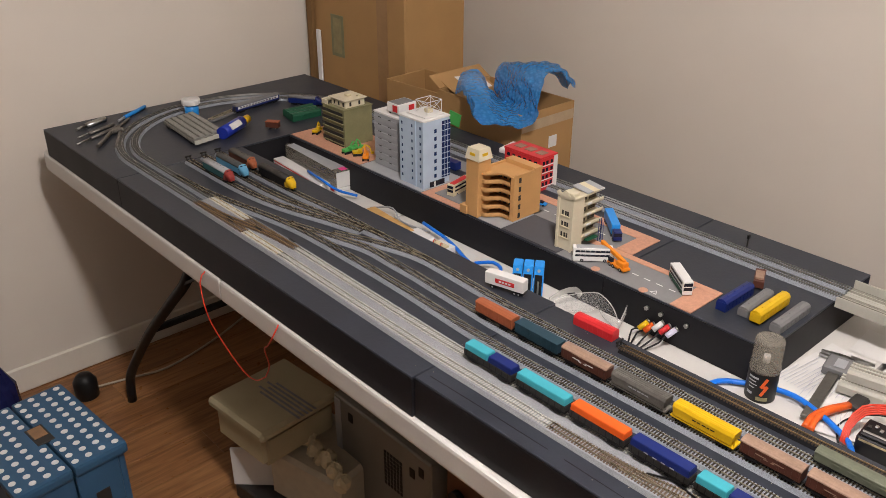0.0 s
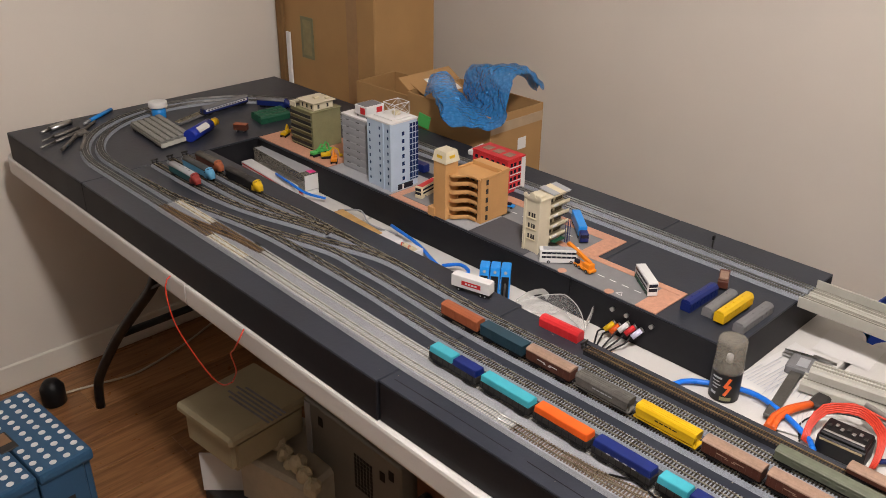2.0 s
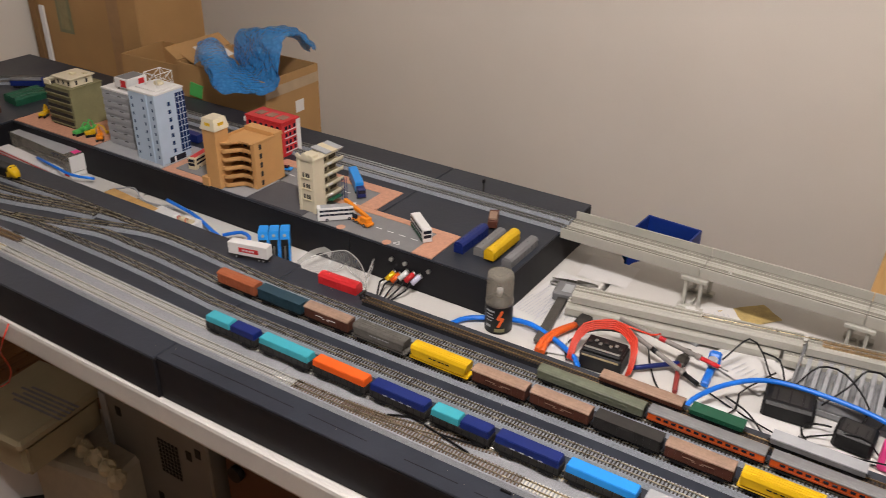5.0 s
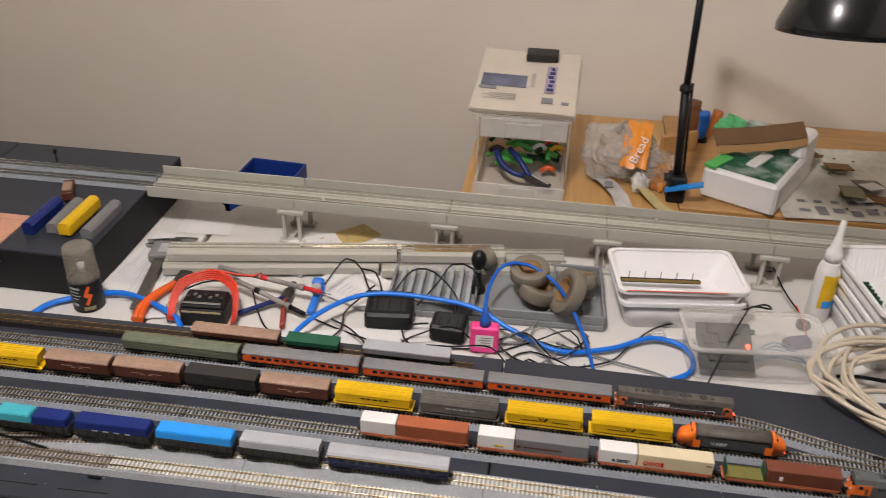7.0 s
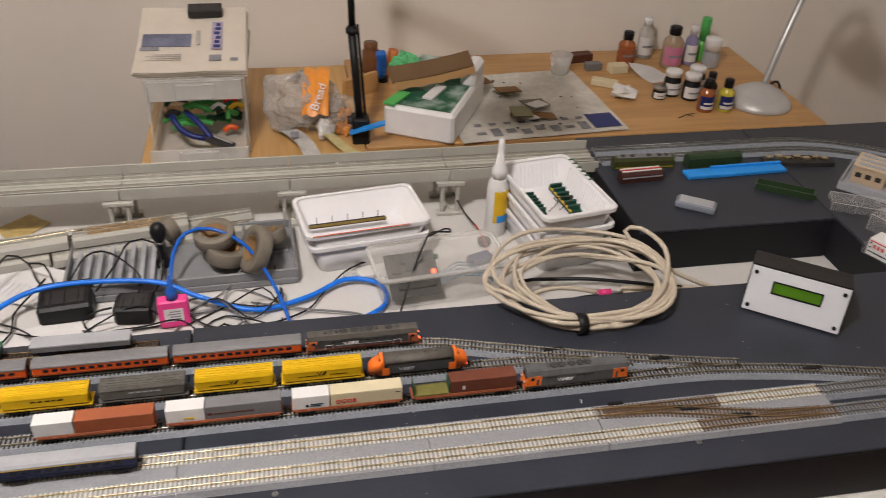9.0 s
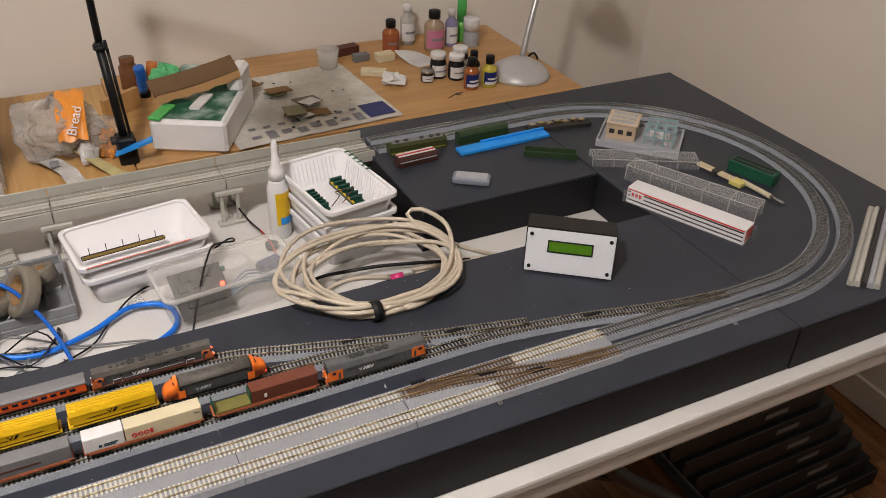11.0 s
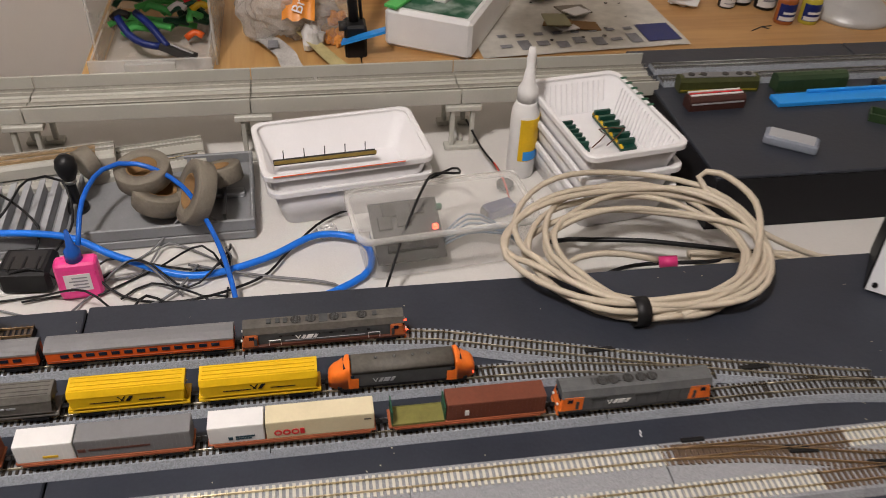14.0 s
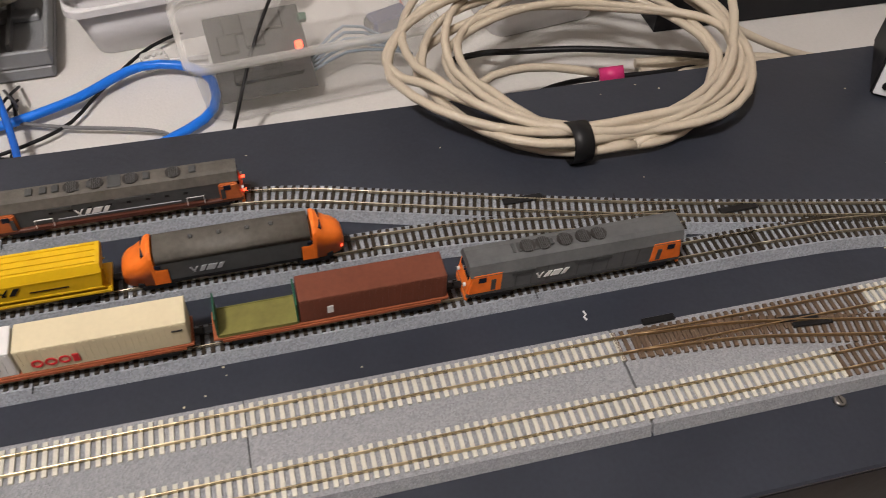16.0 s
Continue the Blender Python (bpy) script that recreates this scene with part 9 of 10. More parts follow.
bpart("drawer_side", (-0.160, 0.08, -0.082, -0.079, 0.002, 0.045), FROST, dr)
bpart("drawer_side", (-0.160, 0.08, 0.079, 0.082, 0.002, 0.045), FROST, dr)
bpart("drawer_floor", (-0.160, 0.08, -0.079, 0.079, 0.002, 0.004), FROST, dr)
bpart("drawer_handle", (-0.172, -0.164, -0.035, 0.035, 0.006, 0.042), FROST, dr, 0.001)
rr = random.Random(3)
cols = (LGREEN, GREEN, LGREEN, LGREEN, GREEN, LGREEN)
for k in range(20):
    x, y = 2.19 + 0.09 * rr.random(), 0.288 - 0.066 + 0.132 * rr.random()
    z = ZD + 0.012 + 0.058 * rr.random()
    a = rr.random() * 6.28
    d = Vector((math.cos(a) * 0.3, math.sin(a), 0.3 * (rr.random() - 0.5))) * (0.026 + 0.02 * rr.random())
    cable("tool_handle", [(x - d.x, min(0.360, max(0.216, y - d.y)), z), (x, min(0.360, max(0.216, y + 0.008)), z + 0.010), (x + d.x, min(0.360, max(0.216, y + d.y)), z)], 0.0036 + 0.0024 * rr.random(), cols[k % 6], "bright green plastic tool handle in the drawer", "tool handle", seg=6)
for x, y, z, mt, lb in ((2.205, 0.232, 0.078, RED, "red plastic handle in the drawer"), (2.215, 0.243, 0.083, RED, "red plastic handle in the drawer"), (2.200, 0.222, 0.066, YELLOW, "yellow plastic handle in the drawer"), (2.195, 0.236, 0.022, ORANGE, "orange plastic cap in the drawer"), (2.190, 0.340, 0.060, DARK, "dark plastic handle in the drawer"), (2.200, 0.255, 0.066, WHITE, "white plastic handle in the drawer")):
    cable("tool_handle", [(x, y - 0.012, ZD + z), (x + 0.004, y, ZD + z + 0.005), (x, y + 0.014, ZD + z - 0.003)], 0.0055, mt, lb, "tool handle", seg=8)
t = thing("drawer_pliers", "long navy handled pliers lying in the drawer", "pliers", T((2.135, 0.285, ZD)))
for pts in ([(0.030, 0.055, 0.070), (0.012, 0.040, 0.050), (0.0, 0.018, 0.040), (-0.004, -0.008, 0.036)], [(0.040, 0.030, 0.072), (0.020, 0.010, 0.062), (0.004, -0.006, 0.046), (-0.006, -0.016, 0.036)]):
    bm = bmesh.new()
    sweep(bm, curve(pts), circle(0.0058, 8), smooth=True)
    part("handle", bm, NAVY, t)
bm = bmesh.new()
sweep(bm, [(-0.002, -0.006, 0.038), (-0.010, -0.030, 0.030), (-0.016, -0.056, 0.022)], [(-0.009, -0.004), (0.009, -0.004), (0.006, 0.005), (-0.006, 0.005)])
part("head", bm, DARK, t)
bm = bmesh.new()
sweep(bm, [(-0.004, -0.020, 0.040), (-0.014, -0.052, 0.028)], circle(0.0022, 6))
part("blade", bm, STEEL, t)
t = thing("newspaper_stack", "folded newspapers lying on the drawer unit", "newspaper", T((2.150, 0.292, ZD + 0.153)) @ Matrix.Rotation(radians(-2), 4, "Z"))
NEWS = mat("newsprint", (0.57, 0.515, 0.435), 0.8, var=0.06, scale=30)
for k in range(5):
    tl = math.tan(radians(3.0 + 2.8 * k))
    bm = bmesh.new()
    sheet(bm, [[(-0.006 + 0.200 * i / 8 + 0.003 * (k % 2), -0.098 + 0.196 * j / 8 + 0.003 * (k % 3), 0.003 + 0.0016 * k + tl * (0.200 * i / 8) + 0.0015 * math.sin(i + j * 0.8)) for i in range(9)] for j in range(9)], 0.0035)
    part("fold", bm, NEWS, t)
top = Matrix.Rotation(-math.atan(tl), 4, "Y")
for nm, mt, d in (("picture", mat("news_picture", (0.14, 0.15, 0.21), 0.8, var=0.5, scale=25), (0.072, 0.112, 0.004, 0.092)), ("caption", INK, (0.060, 0.070, 0.060, 0.094)), ("column", mat("news_grey", (0.40, 0.37, 0.34), 0.8, var=0.2), (0.078, 0.122, -0.012, -0.004)), ("headline", mat("news_lilac", (0.36, 0.30, 0.38), 0.8, var=0.3, scale=60), (0.062, 0.150, -0.052, -0.032)), ("barcode", INK, (0.026, 0.044, -0.052, -0.030)), ("footer", INK, (0.026, 0.034, -0.082, -0.068))):
    bpart(nm, (*d, 0.0126, 0.0134), mt, t, m=top)
bm = bmesh.new()
for k in range(6):
    box(bm, 0.066 + 0.014 * k, 0.075 + 0.014 * k, -0.049 + 0.002 * (k % 2), -0.036 - 0.002 * (k % 3), 0.0135, 0.0139)
part("lettering", bm, NAVY, t, m=top)
bm = bmesh.new()
for k in range(4):
    box(bm, 0.030 + 0.0055 * k, 0.032 + 0.0055 * k, 0.02, 0.082 - 0.01 * (k % 2), 0.0127, 0.0131)
part("print", bm, bpy.data.materials["news_grey"], t, m=top)
bm = bmesh.new()
box(bm, -0.014, 0.014, -0.032, 0.032, 0, 0.016, 0.003, seg=2)
solid("remote_control", bm, DARK, "dark grey remote on the newspapers", "remote control", T((2.318, 0.268, ZD + 0.1535 + 0.013 + tl * 0.168)) @ Matrix.Rotation(-math.atan(tl), 4, "Y"))
# bread bag and rolled papers
BAG = mat("bag_film", (0.55, 0.53, 0.51), 0.12, var=0.3, scale=25, bump=1.0, bscale=70, alpha=0.5)


def crumple(bm, c, s, seed, n=16, rough=0.25):
    rr2 = random.Random(seed)
    ph = [rr2.random() * 6.28 for _ in range(12)]
    vv = []
    for i in range(n // 2 + 1):
        row = []
        th = math.pi * i / (n // 2)
        for j in range(n):
            f = 2 * math.pi * j / n
            r = 1 + rough * (math.sin(3 * f + ph[0] + 2 * th) * 0.5 + math.sin(5 * f + ph[1] - 3 * th) * 0.3 + math.sin(7 * th + ph[2] + 2 * f) * 0.3 + (rr2.random() - 0.5) * 0.5)
            row.append(bm.verts.new((c[0] + s[0] * r * math.sin(th) * math.cos(f), c[1] + s[1] * r * math.sin(th) * math.sin(f), max(c[2] - s[2] * 0.98, c[2] + s[2] * r * math.cos(th)))))
        vv.append(row)
    for a, b in zip(vv, vv[1:]):
        for j in range(n):
            try:
                bm.faces.new((a[j], a[(j + 1) % n], b[(j + 1) % n], b[j]))
            except ValueError:
                pass
    bmesh.ops.remove_doubles(bm, verts=bm.verts[:], dist=1e-5)


t = thing("bread_bag", "crumpled clear bread bag with an orange label", "plastic bag", T((0, 0, 0)))
bm = bmesh.new()
crumple(bm, (2.240, 0.100, ZD + 0.054), (0.062, 0.074, 0.054), 11, 40, 0.24)
part("film", bm, BAG, t)
bm = bmesh.new()
crumple(bm, (2.225, 0.030, ZD + 0.034), (0.052, 0.050, 0.034), 19, 30, 0.24)
part("loose_end", bm, mat("clear_bag_film", (0.62, 0.58, 0.54), 0.10, var=0.3, scale=25, bump=1.0, bscale=70, alpha=0.25), t, "clear open end of the bag")
bm = bmesh.new()
g = []
for j in range(7):
    v = j / 6
    g.append([(2.164 + 0.082 * v + 0.003 * math.sin(i * 1.7), 0.100 - 0.050 * (i / 6) - 0.012 * v, ZD + 0.058 + 0.062 * math.sin(math.pi * 0.5 * v) + 0.003 * math.sin(i * 2 + j)) for i in range(7)])
sheet(bm, g, 0.0008)
part("label_print", bm, mat("orange_print", (0.72, 0.27, 0.04), 0.3, var=0.15, scale=40), t)
tx = bpy.data.curves.new("bag_word", "FONT")
tx.body, tx.size, tx.extrude = "Bread", 0.024, 0.0004
wd = new("bag_word", tx)
wd.matrix_local = T((2.160, 0.070, ZD + 0.067)) @ Matrix.Rotation(radians(-90), 4, "Z") @ Matrix.Rotation(radians(48), 4, "X") @ Matrix.Rotation(radians(68), 4, "Z")
dg = bpy.context.evaluated_depsgraph_get()
wm = bpy.data.meshes.new_from_object(wd.evaluated_get(dg))
mw = wd.matrix_local.copy()
bpy.data.objects.remove(wd)
wm.materials.clear()
wm.materials.append(WHITE)
part("lettering", wm, None, t, m=mw)
t = thing("bread_crusts", "orange-brown bread remains in the bag", "food", T((0, 0, 0)))
for k, (x, y, z, r) in enumerate(((2.196, 0.026, 0.012, 0.013), (2.204, 0.008, 0.014, 0.012), (2.186, 0.014, 0.010, 0.010), (2.214, 0.020, 0.036, 0.012), (2.206, 0.006, 0.042, 0.009))):
    bm = bmesh.new()
    crumple(bm, (x, y, ZD + z), (r, r * 0.8, z if k < 3 else r), 30 + k, 12, 0.3)
    part("crust", bm, mat("bread_orange", (0.62, 0.25, 0.05), 0.7, var=0.25, scale=80) if k == 0 else bpy.data.materials["bread_orange"], t)
bm = bmesh.new()
crumple(bm, (2.180, 0.055, ZD + 0.020), (0.020, 0.018, 0.020), 41, 14, 0.35)
solid("tissue", bm, PAPER, "crumpled white tissue beside the bread bag", "tissue")
t = thing("plastic_sleeve", "flat clear plastic sleeve hanging off the table edge", "plastic sleeve", T((0, 0, ZD)))
bm = bmesh.new()
sheet(bm, [[(2.075 + 0.150 * i / 10 + 0.010 * j / 4, 0.092 + 0.062 * i / 10 - 0.030 * j / 4 + 0.004 * math.sin(i * 1.1), 0.004 + 0.010 * math.sin(math.pi * i / 10) + 0.006 * math.sin(j * 1.6 + i * 0.7) ** 2) for i in range(11)] for j in range(5)], 0.0008)
part("film", bm, mat("sleeve_film", (0.66, 0.65, 0.63), 0.15, var=0.3, scale=40, bump=0.8, bscale=80, alpha=0.72), t)
bm = bmesh.new()
box(bm, 2.145, 2.170, 0.108, 0.124, 0.0215, 0.0225)
part("print", bm, INK, t)
t = thing("film_strip", "pale yellow curled plastic strip on the table", "plastic strip", T((0, 0, ZD)))
bm = bmesh.new()
sheet(bm, [[(2.090 + 0.115 * i / 12 + 0.014 * j / 3, 0.010 + 0.075 * (i / 12) ** 0.7 - 0.020 * j / 3, 0.003 + 0.022 * math.sin(math.pi * 0.5 * i / 12) * (1 - 0.25 * j / 3)) for i in range(13)] for j in range(4)], 0.001)
part("film", bm, mat("pale_olive_film", (0.50, 0.43, 0.21), 0.3, var=0.2, scale=60), t)
# clamp lamp
t = thing("clamp_lamp", "black swing-arm lamp clamped to the desk", "lamp", T((2.165, -0.012, ZD)))
bpart("clamp", (-0.020, 0.020, -0.017, 0.017, -0.02, 0.052), BLACK, t, 0.004)
cpart("clamp_screw", (-0.012, 0.020, 0.050), 0.008, 0.012, DARK, t, "Y", 12)
for dx, dy, r in ((0, 0, 0.0078), (0.006, -0.012, 0.0028)):
    bm = bmesh.new()
    sweep(bm, [(dx, dy, 0.03), (dx + 0.020, dy + 0.012, 0.225)], circle(r, 10), smooth=True)
    part("lower_pole", bm, BLACK, t)
bm = bmesh.new()
sweep(bm, [(0.020, 0.010, 0.20), (0.028, 0.014, 0.450)], circle(0.0066, 10), smooth=True)
part("upper_pole", bm, BLACK, t)
cpart("collar", (0.020, 0.010, 0.212), 0.0125, 0.008, BLACK, t)
cpart("knuckle", (0.028, 0.014, 0.450), 0.017, 0.03, BLACK, t, "Y")
bm = bmesh.new()
sweep(bm, [(0.028, 0.014, 0.455), (-0.13, -0.055, 0.53), (-0.292, -0.122, 0.560)], circle(0.008, 10), smooth=True)
part("arm", bm, BLACK, t)
bm = bmesh.new()
lathe(bm, [(0.018, 0.138), (0.022, 0.136), (0.037, 0.100), (0.068, 0.050), (0.084, 0.011), (0.084, 0.0), (0.082, 0.0), (0.081, 0.011), (0.066, 0.049), (0.034, 0.098), (0.018, 0.134)], seg=40)
part("shade", bm, mat("lamp_black_enamel", (0.008, 0.008, 0.009), 0.22, var=0.2, coat=0.4), t, "glossy black round lamp shade", T((-0.310, -0.128, 0.428)) @ Matrix.Rotation(radians(10), 4, "Y"))
bm = bmesh.new()
sweep(bm, [(-0.022, 0.022, 0.028), (-0.030, -0.010, 0.040), (-0.036, -0.044, 0.052)], [(-0.009, -0.002), (0.009, -0.002), (0.009, 0.002), (-0.009, 0.002)])
part("blue_tag", bm, SKY, t, "blue tape tag on the pole")
bm = bmesh.new()
box(bm, -0.006, 0.006, -0.045, 0.045, 0, 0.045, 0.001)
solid("wood_offcut", bm, DESKW, "short brown board standing on edge behind the lamp", "wood offcut", T((2.382, -0.036, ZD)) @ Matrix.Rotation(math.atan2(0.072, -0.044) - math.pi / 2, 4, "Z"))
# polystyrene block with green paint
t = thing("foam_block", "white polystyrene block with green sprayed top", "polystyrene block", T((2.150, -0.124, ZD)) @ Matrix.Rotation(radians(-28), 4, "Z"))
bpart("block", (0.0, 0.235, -0.073, 0.073, 0, 0.064), FOAM, t, 0.006)
bm = bmesh.new()
rr = random.Random(4)
sheet(bm, [[(0.012 + 0.215 * i / 14, -0.062 + 0.126 * j / 10, 0.0644 + 0.0008 * rr.random()) for i in range(15)] for j in range(11)], 0.0006)
gp = mat("green_overspray", (0.12, 0.30, 0.20), 0.7, var=0.1)
nt = gp.node_tree
co, no = nt.nodes.new("ShaderNodeTexCoord"), nt.nodes.new("ShaderNodeTexNoise")
no.inputs["Scale"].default_value, no.inputs["Detail"].default_value = 16, 6
nt.links.new(co.outputs["Object"], no.inputs["Vector"])
cr = nt.nodes.new("ShaderNodeValToRGB")
cr.color_ramp.elements[0].position, cr.color_ramp.elements[0].color = 0.46, (0.010, 0.085, 0.042, 1)
cr.color_ramp.elements[1].position, cr.color_ramp.elements[1].color = 0.80, (0.66, 0.74, 0.70, 1)
nt.links.new(no.outputs["Fac"], cr.inputs[0])
nt.links.new(cr.outputs[0], nt.nodes["Principled BSDF"].inputs["Base Color"])
part("overspray", bm, gp, t, "patchy green paint overspray")
bpart("back_lump", (0.150, 0.232, -0.072, -0.040, 0.060, 0.104), FOAM, t, 0.008)
bpart("back_rim", (0.200, 0.234, -0.040, 0.072, 0.060, 0.088), gp, t, 0.005)
for x, y, rz, w, l, mt, lb in ((2.205, -0.090, 52, 0.012, 0.034, LGREEN, "green sprayed card scrap on the foam"), (2.225, -0.170, 55, 0.011, 0.036, PAPER, "white card scrap on the foam"), (2.30, -0.13, 60, 0.016, 0.020, LGREEN, "green sprayed card scrap on the foam")):
    bm = bmesh.new()
    box(bm, -w, w, -l, l, 0, 0.005, 0.0006)
    solid("card_scrap", bm, mt, lb, "card scrap", T((x, y, ZD + 0.0655)) @ Matrix.Rotation(radians(rz), 4, "Z"), group="card scraps")
t = thing("cardboard_offcut", "curved brown cardboard offcut on the foam", "cardboard", T((2.245, -0.158, ZD + 0.088)) @ Matrix.Rotation(radians(8), 4, "Z") @ Matrix.Rotation(radians(-5), 4, "X"))
bm = bmesh.new()
sheet(bm, [[(-0.006 + 0.034 * i / 4, -0.100 + 0.175 * j / 12, 0.010 + 0.020 * (i / 4) + 0.005 * (1 - j / 12) ** 2 - 0.002 * math.sin(math.pi * j / 12)) for i in range(5)] for j in range(13)], 0.003)
part("strip", bm, mat("cardboard_dark", (0.13, 0.075, 0.035), 0.8, var=0.15, scale=20), t)
bm = bmesh.new()
sheet(bm, [[(-0.0065 - 0.004 * i, -0.100 + 0.170 * j / 12, 0.009 - 0.013 * i + 0.005 * (1 - j / 12) ** 2 - 0.002 * math.sin(math.pi * j / 12) + 0.002 * math.sin(j * 2.1) * i) for i in range(2)] for j in range(13)], 0.002)
part("torn_edge", bm, CARD, t)
bm = bmesh.new()
crumple(bm, (2.330, -0.125, ZD + 0.090), (0.022, 0.030, 0.022), 52, 16, 0.3)
solid("paint_rag", bm, mat("green_painted_tissue", (0.10, 0.42, 0.17), 0.7, var=0.5, scale=60), "crumpled tissue with bright green paint", "tissue")
# orange clamp and jar behind
t = thing("spring_clamp", "orange and blue spring clamp on the desk", "clamp", T((2.455, -0.095, ZD)) @ Matrix.Rotation(radians(30), 4, "Z"))
for s, mt in ((-1, mat("clamp_orange", (0.50, 0.16, 0.04), 0.4, var=0.1)), (1, CABLEB)):
    bm = bmesh.new()
    sweep(bm, curve([(0, s * 0.004, 0.015), (-0.01, s * 0.010, 0.040), (-0.015, s * 0.014, 0.058), (-0.016, s * 0.018, 0.076)]), circle(0.0115, 10), smooth=True)
    part("arm", bm, mt, t)
cpart("pivot", (0, 0, 0), 0.012, 0.04, BLACK, t)
bm = bmesh.new()
lathe(bm, [(0.018, 0), (0.020, 0.002), (0.020, 0.05), (0.015, 0.056), (0.016, 0.058), (0.016, 0.07), (0.0, 0.07)])
solid("brown_jar", bm, mat("brown_glass", (0.16, 0.07, 0.03), 0.15, var=0.1), "small brown glass jar behind the lamp", "jar", T((2.514, -0.075, ZD)))
# newspaper spread with offcuts
t = thing("newspaper_sheet", "spread newspaper with black overspray on the desk", "newspaper", T((2.300, -0.395, ZD + 0.001)) @ Matrix.Rotation(radians(4), 4, "Z"))
bm = bmesh.new()
sheet(bm, [[(-0.165 + 0.33 * i / 10, -0.165 + 0.36 * j / 10, 0.001 + 0.0015 * math.sin(i * 0.9 + j * 1.3) ** 2) for i in range(11)] for j in range(11)], 0.0008)
part("leaf", bm, mat("sprayed_newsprint", (0.56, 0.54, 0.49), 0.8, var=0.28, scale=7, fine=60), t)
bm = bmesh.new()
for k in range(10):
    box(bm, -0.150 + 0.012 * (k % 2), -0.128 + 0.006 * (k % 3), -0.15 + k * 0.032, -0.130 + k * 0.032, 0.0032, 0.0035)
    box(bm, -0.10, -0.09, -0.15 + k * 0.032, -0.135 + k * 0.032, 0.0032, 0.0035)
part("print_block", bm, INK, t)
bm = bmesh.new()
box(bm, -0.150, -0.085, -0.155, -0.095, 0.0036, 0.0040)
part("advert", bm, NAVY, t)
rr = random.Random(9)
for k in range(9):
    bm = bmesh.new()
    box(bm, -0.012 - 0.02 * rr.random(), 0.012, -0.02 - 0.025 * rr.random(), 0.02, 0, 0.002, 0.0003)
    solid("card_scrap", bm, (CARDD, PAPER, OLIVE, CARDD, TAPEM)[k % 5], "scrap of painted card on the newspaper", "card scrap", T((2.20 + 0.20 * rr.random(), -0.30 - 0.12 * rr.random(), ZD + 0.005 + 0.002 * k)) @ Matrix.Rotation(rr.random() * 3, 4, "Z") @ Matrix.Rotation(radians(6), 4, "X"), group="card scraps")
for k in range(14):
    bm = bmesh.new()
    cyl(bm, (0, 0, 0), 0.002 + 0.002 * rr.random(), 0.0004, "Z", 8)
    solid("paint_blot", bm, DARK, "dark paint blot on the newspaper", "paint mark", T((2.17 + 0.25 * rr.random(), -0.32 - 0.20 * rr.random(), ZD + 0.0046)), kind="structure")
bm = bmesh.new()
lathe(bm, [(0.020, 0), (0.021, 0.001), (0.027, 0.045), (0.026, 0.045), (0.0195, 0.003), (0.0, 0.003)])
solid("plastic_cup", bm, FROST, "small frosted plastic cup on the newspaper", "cup", T((2.455, -0.515, ZD + 0.004)))
for x, y, rz, d, mt, lb in ((2.530, -0.575, 8, (0.014, 0.045, 0.020), BROWNR, "dark red model coach body on the desk"), (2.475, -0.605, 5, (0.010, 0.020, 0.018), GREY, "grey sanding block on the desk"), (2.455, -0.660, 5, (0.013, 0.022, 0.020), CREAM, "cream sanding block on the desk"), (2.380, -0.600, -30, (0.012, 0.030, 0.014), CREAM, "cream wooden block on the desk")):
    bm = bmesh.new()
    box(bm, -d[0], d[0], -d[1], d[1], 0, d[2], 0.0012)
    solid("small_block", bm, mt, lb, "block", T((x, y, ZD)) @ Matrix.Rotation(radians(rz), 4, "Z"), group="small blocks on the desk")
bm = bmesh.new()
crumple(bm, (2.315, -0.620, ZD + 0.012), (0.030, 0.026, 0.012), 77, 14, 0.35)
solid("tissue", bm, PAPER, "crumpled white tissue on the desk", "tissue")
paper_sheet(2.43, -0.735, 20, 0.09, 0.07, "crumpled white leaflet on the desk", z=ZD + 0.0005, curl=0.02)
bm = bmesh.new()
for p in ([(2.19, -0.70, ZD + 0.001), (2.205, -0.725, ZD + 0.001), (2.208, -0.745, ZD + 0.001)], [(2.205, -0.725, ZD + 0.001), (2.195, -0.735, ZD + 0.001)]):
    sweep(bm, p, circle(0.001, 5))
solid("wire_scrap", bm, DARK, "bent dark wire scrap on the desk", "wire")


